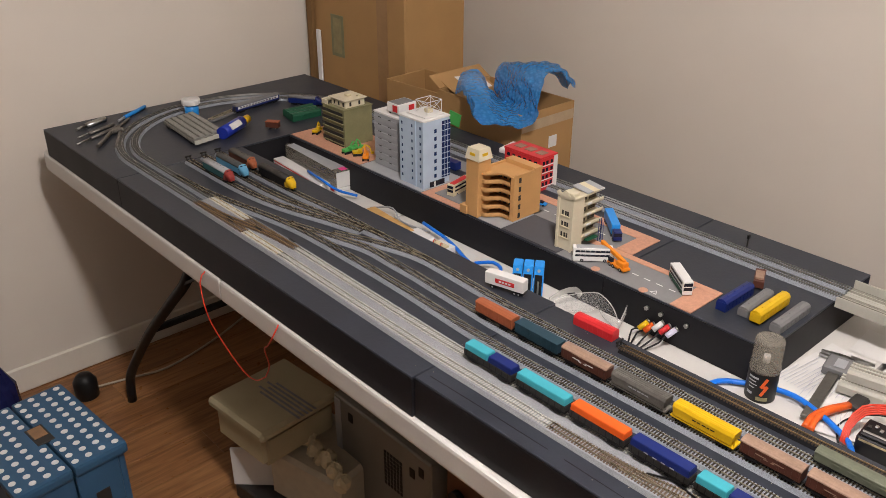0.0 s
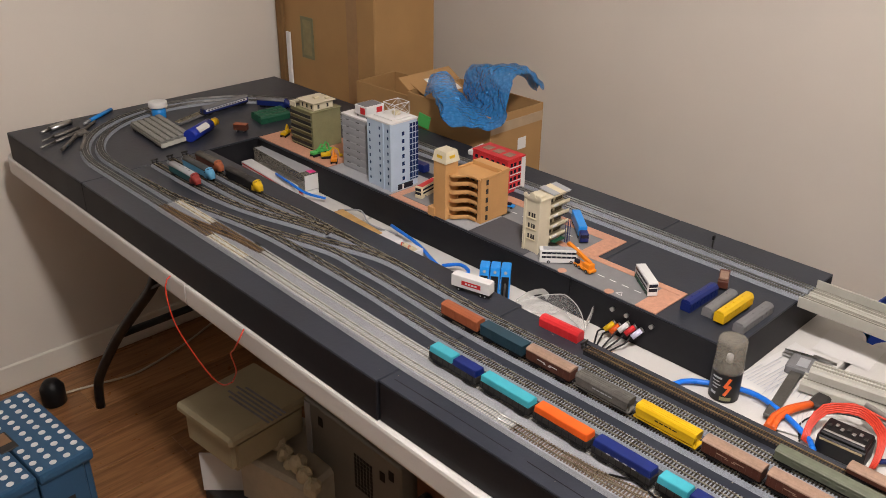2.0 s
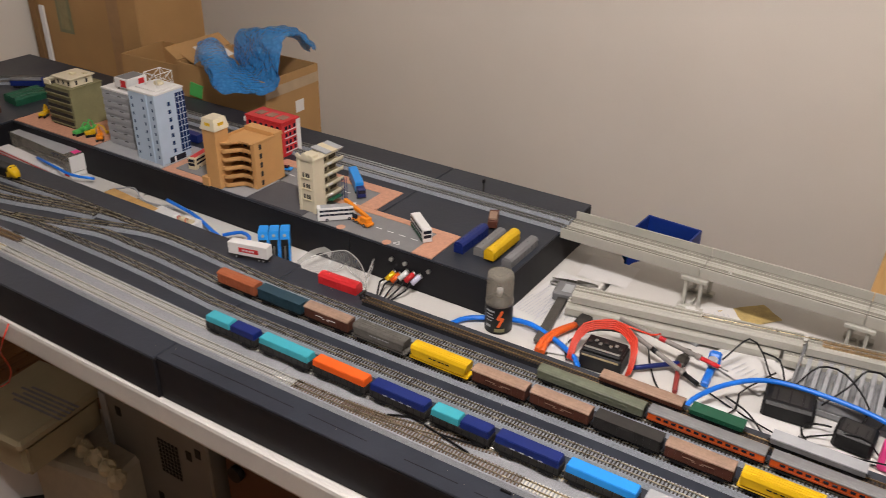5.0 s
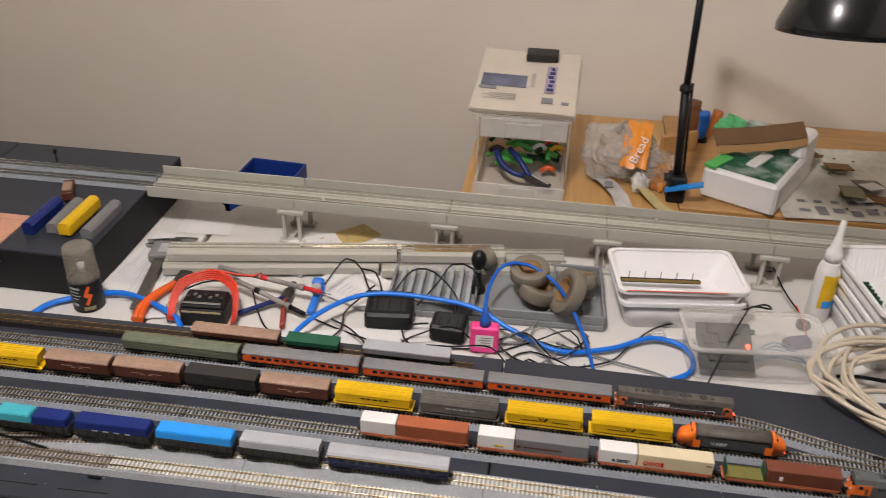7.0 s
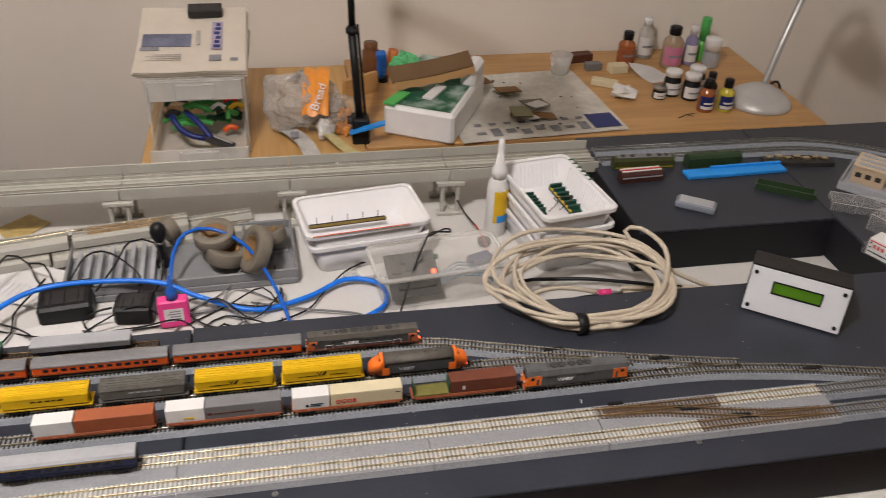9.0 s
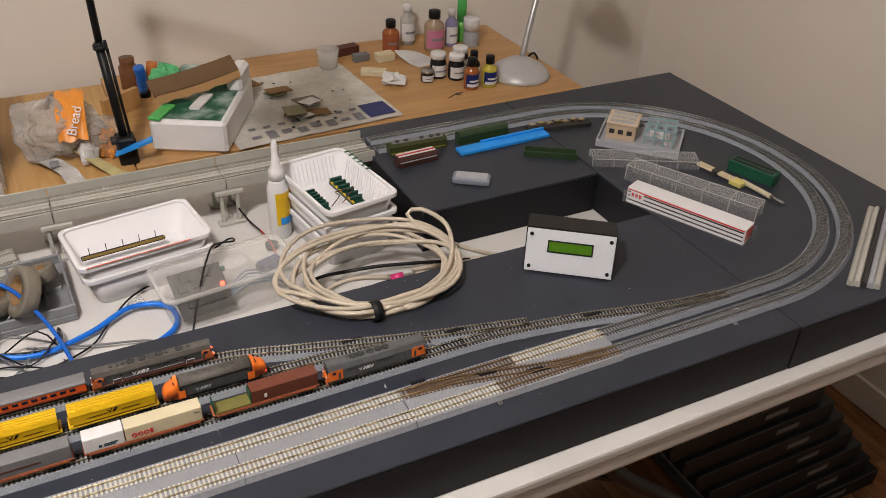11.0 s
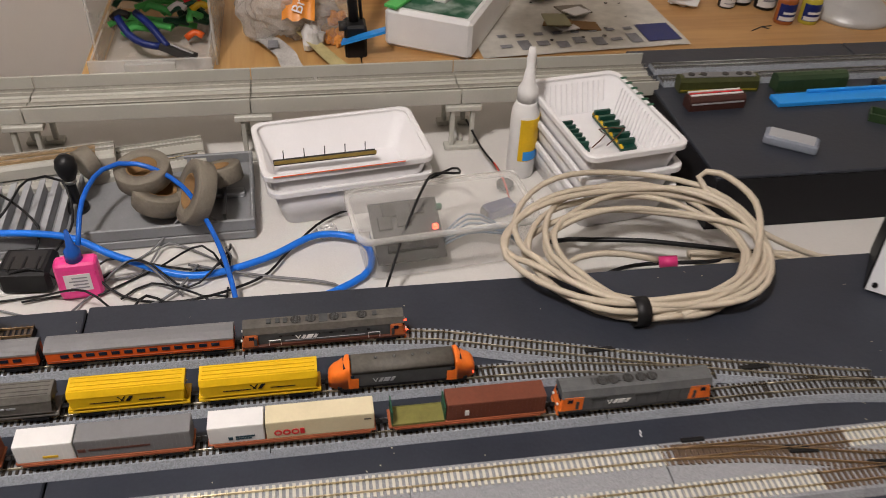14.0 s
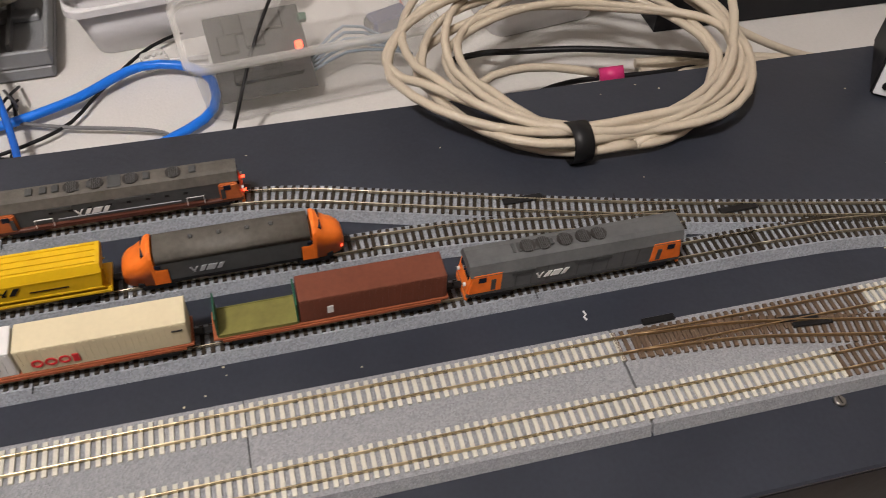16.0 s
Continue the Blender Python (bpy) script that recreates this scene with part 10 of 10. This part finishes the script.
def bottle(x, y, r, h, bodym, capm, label, neck=0.5, caph=0.018, capr=None, lab=None, name="bottle"):
    t = thing(name, label, "bottle", T((x, y, ZD)), group="bottles on the desk")
    nr = r * neck
    bm = bmesh.new()
    lathe(bm, [(r * 0.95, 0), (r, 0.002), (r, h * 0.72), (r * 0.92, h * 0.78), (nr, h * 0.90), (nr, h), (0.0, h)], seg=22)
    part("glass", bm, bodym, t)
    bm = bmesh.new()
    cr = capr or nr * 1.2
    lathe(bm, [(cr, h - 0.004), (cr, h + caph - 0.006), (cr * 0.93, h + caph - 0.004), (0.0, h + caph - 0.004)], seg=20)
    part("cap", bm, capm, t)
    if lab:
        bm = bmesh.new()
        sweep(bm, [((r + 0.0003) * math.cos(radians(a)), (r + 0.0003) * math.sin(radians(a)), h * 0.12) for a in range(110, 251, 10)], [(-0.0003, 0), (0.0003, 0), (0.0003, h * 0.52), (-0.0003, h * 0.52)])
        p = part("label", bm, lab, t)
        bm = bmesh.new()
        sweep(bm, [((r + 0.0007) * math.cos(radians(a)), (r + 0.0007) * math.sin(radians(a)), h * 0.34) for a in range(140, 231, 10)], [(-0.0002, 0), (0.0002, 0), (0.0002, h * 0.07), (-0.0002, h * 0.07)])
        part("lettering", bm, INK if lab is not NAVY else PAPER, p)
        if lab is NAVY:
            bm = bmesh.new()
            sweep(bm, [((r + 0.0007) * math.cos(radians(a)), (r + 0.0007) * math.sin(radians(a)), h * 0.14) for a in range(120, 241, 10)], [(-0.0002, 0), (0.0002, 0), (0.0002, h * 0.12), (-0.0002, h * 0.12)])
            part("label_foot", bm, PAPER, p)
    return t


CLEARG = mat("clear_bottle", (0.62, 0.60, 0.56), 0.12, var=0.1, alpha=0.55)
bottle(2.225, -0.775, 0.017, 0.058, AMBER, BLACK, "orange paint bottle with black cap and blue label", lab=NAVY)
bottle(2.222, -0.820, 0.017, 0.058, mat("yellow_liquid", (0.50, 0.42, 0.05), 0.15, var=0.15), BLACK, "yellow paint bottle with black cap and blue label", lab=NAVY)
bottle(2.262, -0.800, 0.015, 0.058, BLACK, BLACK, "dark paint bottle with black cap", lab=PAPER)
bottle(2.315, -0.735, 0.019, 0.050, BLACK, WHITE, "black paint jar with white lid and label", neck=0.85, caph=0.013, capr=0.0185, lab=PAPER)
bottle(2.290, -0.770, 0.019, 0.050, BLACK, WHITE, "black paint jar with white lid and label", neck=0.85, caph=0.013, capr=0.0185, lab=PAPER)
bottle(2.330, -0.800, 0.020, 0.050, BLACK, WHITE, "black paint jar with white lid", neck=0.85, caph=0.013, capr=0.0185, lab=PAPER)
bottle(2.300, -0.700, 0.015, 0.026, BLACK, STEEL, "small dark paint tin with steel lid", neck=0.95, caph=0.006, capr=0.0155, lab=PAPER)
bottle(2.510, -0.700, 0.021, 0.065, AMBER, BLACK, "brown varnish bottle with black cap", lab=RUSTO)
bottle(2.545, -0.762, 0.019, 0.085, CLEARG, WHITE, "clear spray bottle with white cap", lab=PAPER)
bottle(2.480, -0.805, 0.025, 0.085, mat("brown_clear", (0.34, 0.25, 0.17), 0.15, var=0.1), BLACK, "tall brown bottle with a pink label", lab=mat("dusty_pink", (0.50, 0.17, 0.27), 0.5, var=0.1))
bottle(2.490, -0.858, 0.016, 0.080, mat("violet_liquid", (0.24, 0.22, 0.36), 0.15, var=0.1), PAPER, "violet dropper bottle with white cap", lab=PAPER)
bottle(2.515, -0.900, 0.016, 0.055, mat("green_liquid", (0.12, 0.45, 0.08), 0.15, var=0.1), LGREEN, "green bottle with tall green cap", caph=0.055, capr=0.012)
bottle(2.470, -0.905, 0.020, 0.046, LGREY, WHITE, "squat bottle with a white lid", neck=0.9, capr=0.021, caph=0.03)
# silver desk lamp
t = thing("desk_lamp", "silver desk lamp with round base and gooseneck", "lamp", T((2.250, -0.918, ZD)))
bm = bmesh.new()
lathe(bm, [(0.072, 0), (0.073, 0.003), (0.070, 0.010), (0.055, 0.024), (0.050, 0.026), (0.048, 0.027), (0.030, 0.038), (0.010, 0.043), (0.0, 0.043)], seg=44)
part("base", bm, mat("lamp_silver", (0.50, 0.50, 0.50), 0.4, 0.3, var=0.05), t)
bm = bmesh.new()
sweep(bm, curve([(0.012, -0.012, 0.034), (0.030, -0.040, 0.12), (0.052, -0.078, 0.22), (0.050, -0.105, 0.31), (0.0, -0.10, 0.37), (-0.05, -0.07, 0.36)]), circle(0.0075, 12), smooth=True)
part("neck", bm, SILVER, t)
bm = bmesh.new()
lathe(bm, [(0.012, 0.05), (0.030, 0.045), (0.055, 0.0), (0.053, 0.0), (0.028, 0.043), (0.0, 0.046)], seg=30)
part("head", bm, SILVER, t, "", T((-0.06, -0.065, 0.315)))
cable("lamp_cord", [(2.30, -0.965, ZD + 0.012), (2.315, -0.99, ZD + 0.020), (2.32, -1.01, ZD + 0.008), (2.33, -1.03, ZD - 0.05)], 0.003, BLACK, "black lamp cord over the desk edge")

# ---- behind the layout ----
def open_box(x, y, z, rz, lx, ly, h, label, flaps=(), name="cardboard_box", thick=0.004):
    t = thing(name, label, "box", T((x, y, z)) @ Matrix.Rotation(radians(rz), 4, "Z"), group="cardboard boxes")
    for d in ((-lx, lx, -ly, ly, 0, thick), (-lx, -lx + thick, -ly, ly, thick, h), (lx - thick, lx, -ly, ly, thick, h), (-lx + thick, lx - thick, -ly, -ly + thick, thick, h), (-lx + thick, lx - thick, ly - thick, ly, thick, h)):
        bpart("panel", d, CARD, t, 0.0008)
    for side, a, w in flaps:
        if side in "xX":
            s = -1 if side == "x" else 1
            m = T((s * lx, 0, h)) @ Matrix.Rotation(radians(s * a), 4, "Y")
            bpart("flap", (0 if s > 0 else -w, w if s > 0 else 0, -ly + 0.004, ly - 0.004, 0, 0.003), CARD, t, 0.0006, m=m)
        else:
            s = -1 if side == "y" else 1
            m = T((0, s * ly, h)) @ Matrix.Rotation(radians(-s * a), 4, "X")
            bpart("flap", (-lx + 0.004, lx - 0.004, 0 if s > 0 else -w, w if s > 0 else 0, 0, 0.003), CARD, t, 0.0006, m=m)
    return t


big = thing("large_carton", "tall brown cardboard carton in the corner", "box", T((0, 0, 0)))
bpart("body", (2.100, 2.335, 2.32, 2.795, 0, 1.35), CARD, big, 0.004)
bpart("edge_flap", (2.085, 2.0975, 2.770, 2.800, 0.0, 1.35), CARDD, big, 0.001)
bpart("foam_strip", (2.090, 2.097, 2.740, 2.760, 0.55, 0.93), FOAM, big, 0.001)
bpart("label", (2.0985, 2.0998, 2.62, 2.685, 0.86, 0.99), mat("grey_green_label", (0.18, 0.18, 0.10), 0.6, var=0.2), big)
bpart("label_inner", (2.0978, 2.0985, 2.632, 2.673, 0.87, 0.98), mat("label_olive", (0.24, 0.21, 0.11), 0.6, var=0.2), big)
bpart("tape", (2.0990, 2.0999, 2.40, 2.45, 0.0, 1.35), mat("brown_tape", (0.30, 0.17, 0.075), 0.35, var=0.1), big)
b1 = open_box(2.078, 2.135, 0.0, 3, 0.075, 0.148, 0.885, "open brown carton with raised flaps behind the town", (("y", -158, 0.11),))
bpart("shipping_label", (-0.0760, -0.0752, -0.142, -0.085, 0.815, 0.882), PAPER, b1)
bm = bmesh.new()
for k in range(6):
    box(bm, -0.0766, -0.0761, -0.138, -0.098 + 0.008 * (k % 3), 0.820 + k * 0.010, 0.824 + k * 0.010)
part("lettering", bm, INK, b1)
bpart("flap_sheet", (-0.02, 0.06, -0.10, -0.02, -0.0012, -0.0004), PAPER, b1, m=T((0, -0.148, 0.885)) @ Matrix.Rotation(radians(-158), 4, "X"))
bm = bmesh.new()
box(bm, -0.002, 0.002, -0.018, 0.018, 0, 0.034, 0.0005)
solid("green_card", bm, LGREEN, "bright green card tucked behind the line", "card", T((1.955, 1.958, 0.838)) @ Matrix.Rotation(radians(10), 4, "Z") @ Matrix.Rotation(radians(12), 4, "X"))
b2 = open_box(2.082, 1.900, 0.0, 0, 0.097, 0.150, 0.905, "brown carton with bubble wrap spilling out", (("Y", -30, 0.05),))
bpart("tape", (-0.096, 0.096, -0.1512, -0.1502, 0.86, 0.885), mat("tape_pale", (0.40, 0.30, 0.20), 0.3, var=0.1), b2)
bpart("white_label", (0.005, 0.035, -0.1512, -0.1502, 0.80, 0.83), PAPER, b2)
# bubble wrap sheet: a left curl, a dip and a larger curl that ends on the carton's edge
wrap_m = T((2.085, 1.848, 0.885)) @ Matrix.Rotation(radians(-42.3), 4, "Z")
front = curve([(-0.1245, -0.17, 0.065), (-0.122, -0.175, 0.026), (-0.070, -0.182, 0.013), (0.0, -0.178, 0.009), (0.0235, -0.175, 0.030), (0.0305, -0.15, 0.071), (0.045, -0.11, 0.108), (0.066, -0.09, 0.117), (0.094, -0.07, 0.101), (0.129, -0.05, 0.066)], 0.0005)
back = curve([(-0.167, 0.05, 0.022), (-0.150, 0.05, 0.074), (-0.106, 0.05, 0.0815), (-0.085, 0.05, 0.038), (-0.060, 0.0, 0.016), (-0.066, 0.04, 0.0435), (-0.049, 0.05, 0.097), (0.014, 0.05, 0.087), (0.085, 0.05, 0.071), (0.122, 0.03, 0.038)], 0.0005)
grid = []
for i in range(97):
    a, b = front[i * (len(front) - 1) // 96], back[i * (len(back) - 1) // 96]
    rowp = []
    for j in range(31):
        u = j / 30
        wob = 0.0022 * math.sin(i * 0.33 + j * 0.41) + 0.0014 * math.sin(i * 0.71 - j * 0.55)
        p = a.lerp(b, u)
        lift = 0.020 * math.sin(math.pi * u) * (1.0 if i > 55 else 0.55)
        rowp.append((p.x + wob, p.y + wob, p.z + lift + wob * 0.8))
    grid.append(rowp)
bm = bmesh.new()
sheet(bm, grid, 0.003)
solid("bubble_wrap", bm, BUBBLE, "crumpled blue bubble wrap on the carton", "bubble wrap", wrap_m)
# white paper bits beyond the line, blue bins under the viaduct
bm = bmesh.new()
box(bm, -0.03, 0.03, -0.02, 0.02, 0, 0.012, 0.002)
solid("white_packet", bm, PAPER, "small white packet behind the line", "packet", T((1.925, 1.72, Z0)) @ Matrix.Rotation(radians(10), 4, "Z"))
t = thing("blue_bin", "open navy blue plastic storage bin behind the table", "storage bin", T((2.12, 0.800, 0.0)) @ Matrix.Rotation(radians(-4), 4, "Z"))
BX, BY, BH = 0.075, 0.060, 0.722
for d in ((-BX, BX, -BY, BY, 0.0, 0.60), (-BX, -BX + 0.004, -BY, BY, 0.60, BH), (BX - 0.004, BX, -BY, BY, 0.60, BH), (-BX + 0.004, BX - 0.004, -BY, -BY + 0.004, 0.60, BH), (-BX + 0.004, BX - 0.004, BY - 0.004, BY, 0.60, BH)):
    bpart("panel", d, BIN, t, 0.001)
bpart("rim", (-BX - 0.005, -BX, -BY - 0.005, BY + 0.005, BH - 0.008, BH), BIN, t, 0.001)

# ---- on and near the floor ----
SX0, SX1, SY0, SY1, SH = -0.150, 0.150, -0.115, 0.115, 0.39
t = thing("step_stool", "blue folding plastic step stool with white dots", "stool", T((0.854, 2.032, 0)) @ Matrix.Rotation(radians(95), 4, "Z"))
mid = (SY0 + SY1) / 2
for a, b in ((SY0, mid - 0.0015), (mid + 0.0015, SY1)):
    bm = bmesh.new()
    hole = 0.03
    box(bm, SX0, SX1, a, b, SH - 0.028, SH, 0.008, seg=2)
    part("top_panel", bm, STOOLB, t)
bpart("handle_slot", (-0.034, 0.034, mid - 0.018, mid + 0.018, SH - 0.002, SH + 0.0012), DARK, t, 0.0006)
bpart("handle_floor", (-0.010, 0.030, mid - 0.014, mid + 0.014, SH + 0.0008, SH + 0.0018), mat("slot_brown", (0.22, 0.12, 0.06), 0.5, var=0.2), t)
dot = shared("dot", lambda bm: cyl(bm, (0, 0, 0), 0.0070, 0.0009, "Z", 16), WHITE)
for i in range(11):
    for j in range(8):
        x, y = SX0 + 0.018 + i * 0.0264, SY0 + 0.018 + j * 0.0284
        if abs(x) < 0.046 and abs(y) < 0.028:
            continue
        part("dot", dot, None, t, m=T((x, y, SH)))
for i in range(6):
    for s, y in ((-1, SY0), (1, SY1)):
        bpart("edge_notch", (SX0 + 0.025 + i * 0.045, SX0 + 0.045 + i * 0.045, y - 0.0006, y + 0.0006, SH - 0.018, SH - 0.008), DARK, t)
for s, y in ((1, SY0), (-1, SY1)):
    bm = bmesh.new()
    vs = box(bm, SX0 + 0.012, SX1 - 0.012, y + (0.006 if s > 0 else -0.022), y + (0.022 if s > 0 else -0.006), 0, SH - 0.028, 0.003)
    part("leg_panel", bm, STOOLB, t)
for s, x in ((1, SX0 + 0.012), (-1, SX1 - 0.012)):
    for a, b in ((SY0 + 0.022, mid - 0.002), (mid + 0.002, SY1 - 0.022)):
        bpart("side_panel", (x - 0.006, x + 0.006, a, b, 0.05, SH - 0.028), STOOLB, t, 0.002)
        bpart("side_slot", (x - 0.0068, x + 0.0068, a + 0.03, a + 0.06, 0.16, 0.30), DARK, t)
# things by the wall: dark plug and blue bottle
bm = bmesh.new()
lathe(bm, [(0.03, 0), (0.034, 0.004), (0.034, 0.055), (0.022, 0.075), (0.012, 0.08), (0.0, 0.08)])
solid("dark_jar", bm, BLACK, "dark round plastic cap on the floor", "cap", T((1.135, 2.665, 0.0)))
cable("pale_cable", [(1.165, 2.675, 0.012), (1.200, 2.68, 0.004), (1.269, 2.663, 0.004), (1.381, 2.640, 0.004), (1.566, 2.687, 0.004), (1.768, 2.774, 0.004)], 0.0035, CABLEW, "pale cord along the floor by the wall")
bm = bmesh.new()
crumple(bm, (0.885, 2.56, 0.14), (0.06, 0.05, 0.14), 41, 18, 0.15)
solid("dark_blue_bag", bm, mat("dark_blue_film", (0.012, 0.015, 0.07), 0.2, var=0.2), "dark blue bag on the floor by the wall", "bag")
# red wire hanging from the table edge
cable("red_wire", [(1.150, 1.78, 0.772), (1.136, 1.778, 0.755), (1.140, 1.772, 0.68), (1.165, 1.762, 0.60), (1.192, 1.752, 0.535), (1.20, 1.725, 0.527), (1.20, 1.684, 0.556)], 0.0014, CABLER, "red wire hanging from the table edge", "wire", seg=6)
cable("red_wire", [(1.150, 1.525, 0.772), (1.136, 1.525, 0.752), (1.145, 1.56, 0.715), (1.17, 1.62, 0.665), (1.195, 1.655, 0.60), (1.20, 1.684, 0.556)], 0.0014, CABLER, "red wire hanging from the table edge", "wire", seg=6)
# storage under the table
BINM = mat("yellowed_tub", (0.40, 0.35, 0.225), 0.4, var=0.15, scale=9)
t = thing("storage_tub", "yellowed translucent storage tub with lid", "storage tub", T((1.345, 1.925, 0.0)) @ Matrix.Rotation(radians(5), 4, "Z"))
bm = bmesh.new()
vs = box(bm, -0.104, 0.104, -0.098, 0.098, 0.20, 0.29)
for v in vs:
    if v.co.z < 0.2:
        v.co.x *= 0.86
        v.co.y *= 0.88
bmesh.ops.bevel(bm, geom=bm.edges[:], offset=0.012, segments=2, affect="EDGES")
part("body", bm, BINM, t)
bpart("lid", (-0.116, 0.116, -0.108, 0.108, 0.285, 0.312), BINM, t, 0.008)
bm = bmesh.new()
for k in range(5):
    box(bm, -0.02 + 0.012 * k, -0.014 + 0.012 * k, -0.12, 0.03 + 0.02 * (k % 2), 0.3120, 0.3124)
part("lettering", bm, INK, t)
t = thing("white_tub", "open white tub of packing foam under the table", "storage tub", T((1.42, 1.83, 0.0)) @ Matrix.Rotation(radians(12), 4, "Z"))
bpart("base", (-0.10, 0.10, -0.13, 0.10, 0.045, 0.185), mat("dull_white", (0.48, 0.44, 0.35), 0.5, var=0.1), t, 0.01)
for k in range(7):
    bm = bmesh.new()
    crumple(bm, (-0.085 + 0.01 * k, -0.13 + 0.03 * k, 0.185 + 0.012 * (k % 3)), (0.022, 0.02, 0.025), 60 + k, 10, 0.2)
    part("foam_lump", bm, CREAM, t)
bm = bmesh.new()
box(bm, -0.003, 0.003, -0.07, 0.07, 0, 0.115, 0.001)
solid("white_card", bm, PAPER, "white card leaning beside the tubs", "card", T((1.298, 1.945, 0.045)) @ Matrix.Rotation(radians(46), 4, "Z"))
bm = bmesh.new()
box(bm, -0.075, 0.075, -0.11, 0.11, 0.0, 0.045, 0.004)
solid("grey_case", bm, DARK, "flat dark grey case under the tubs", "case", T((1.34, 1.90, 0.0)) @ Matrix.Rotation(radians(8), 4, "Z"))
t = thing("computer_case", "old pale grey computer case under the table", "computer", T((0, 0, 0)))
PCM = mat("pc_grey", (0.20, 0.195, 0.175), 0.45, 0.2, var=0.12, scale=12)
bpart("shell", (1.435, 1.86, 1.46, 1.805, 0.0, 0.338), PCM, t, 0.004)
bm = bmesh.new()
for i in range(6):
    for j in range(9):
        box(bm, 1.4335, 1.4352, 1.555 + i * 0.011, 1.562 + i * 0.011, 0.19 + j * 0.011, 0.197 + j * 0.011)
part("vent_holes", bm, BLACK, t)["kind"] = "stuff"
for y, z in ((1.74, 0.30), (1.64, 0.10), (1.52, 0.28), (1.49, 0.30), (1.49, 0.14)):
    bpart("slot", (1.4335, 1.4352, y - 0.008, y + 0.008, z - 0.012, z + 0.012), BLACK, t)
bpart("front_strip", (1.432, 1.4352, 1.778, 1.800, 0.01, 0.33), LGREY, t, 0.001)
t = thing("speaker_box", "dark wooden speaker box under the table", "speaker", T((0, 0, 0)))
bpart("cabinet", (1.46, 1.86, 1.02, 1.44, 0.0, 0.42), mat("dark_walnut", (0.10, 0.04, 0.02), 0.4, var=0.2, scale=8), t, 0.004)
for z in (0.12, 0.28):
    cpart("knob", (1.455, 1.40, z), 0.018, 0.02, BLACK, t, "X")
bm = bmesh.new()
box(bm, 1.75, 1.79, 1.95, 2.30, 0.15, 0.60, 0.003)
solid("white_box", bm, PAPER, "white paper covered box deep under the table", "box")
for k in range(9):
    t = thing("stacked_case", "dark stacked case with a pale spine under the table", "case", T((1.36 + 0.010 * k, -1.20 + 0.035 * k, 0.047 * k)), group="stacked cases under the table")
    bpart("case", (0, 0.34, -0.20, 0.20, 0, 0.046), BLACK, t, 0.002)
    bpart("spine", (-0.001, 0.0, -0.10, -0.04, 0.018, 0.030), GREY, t)
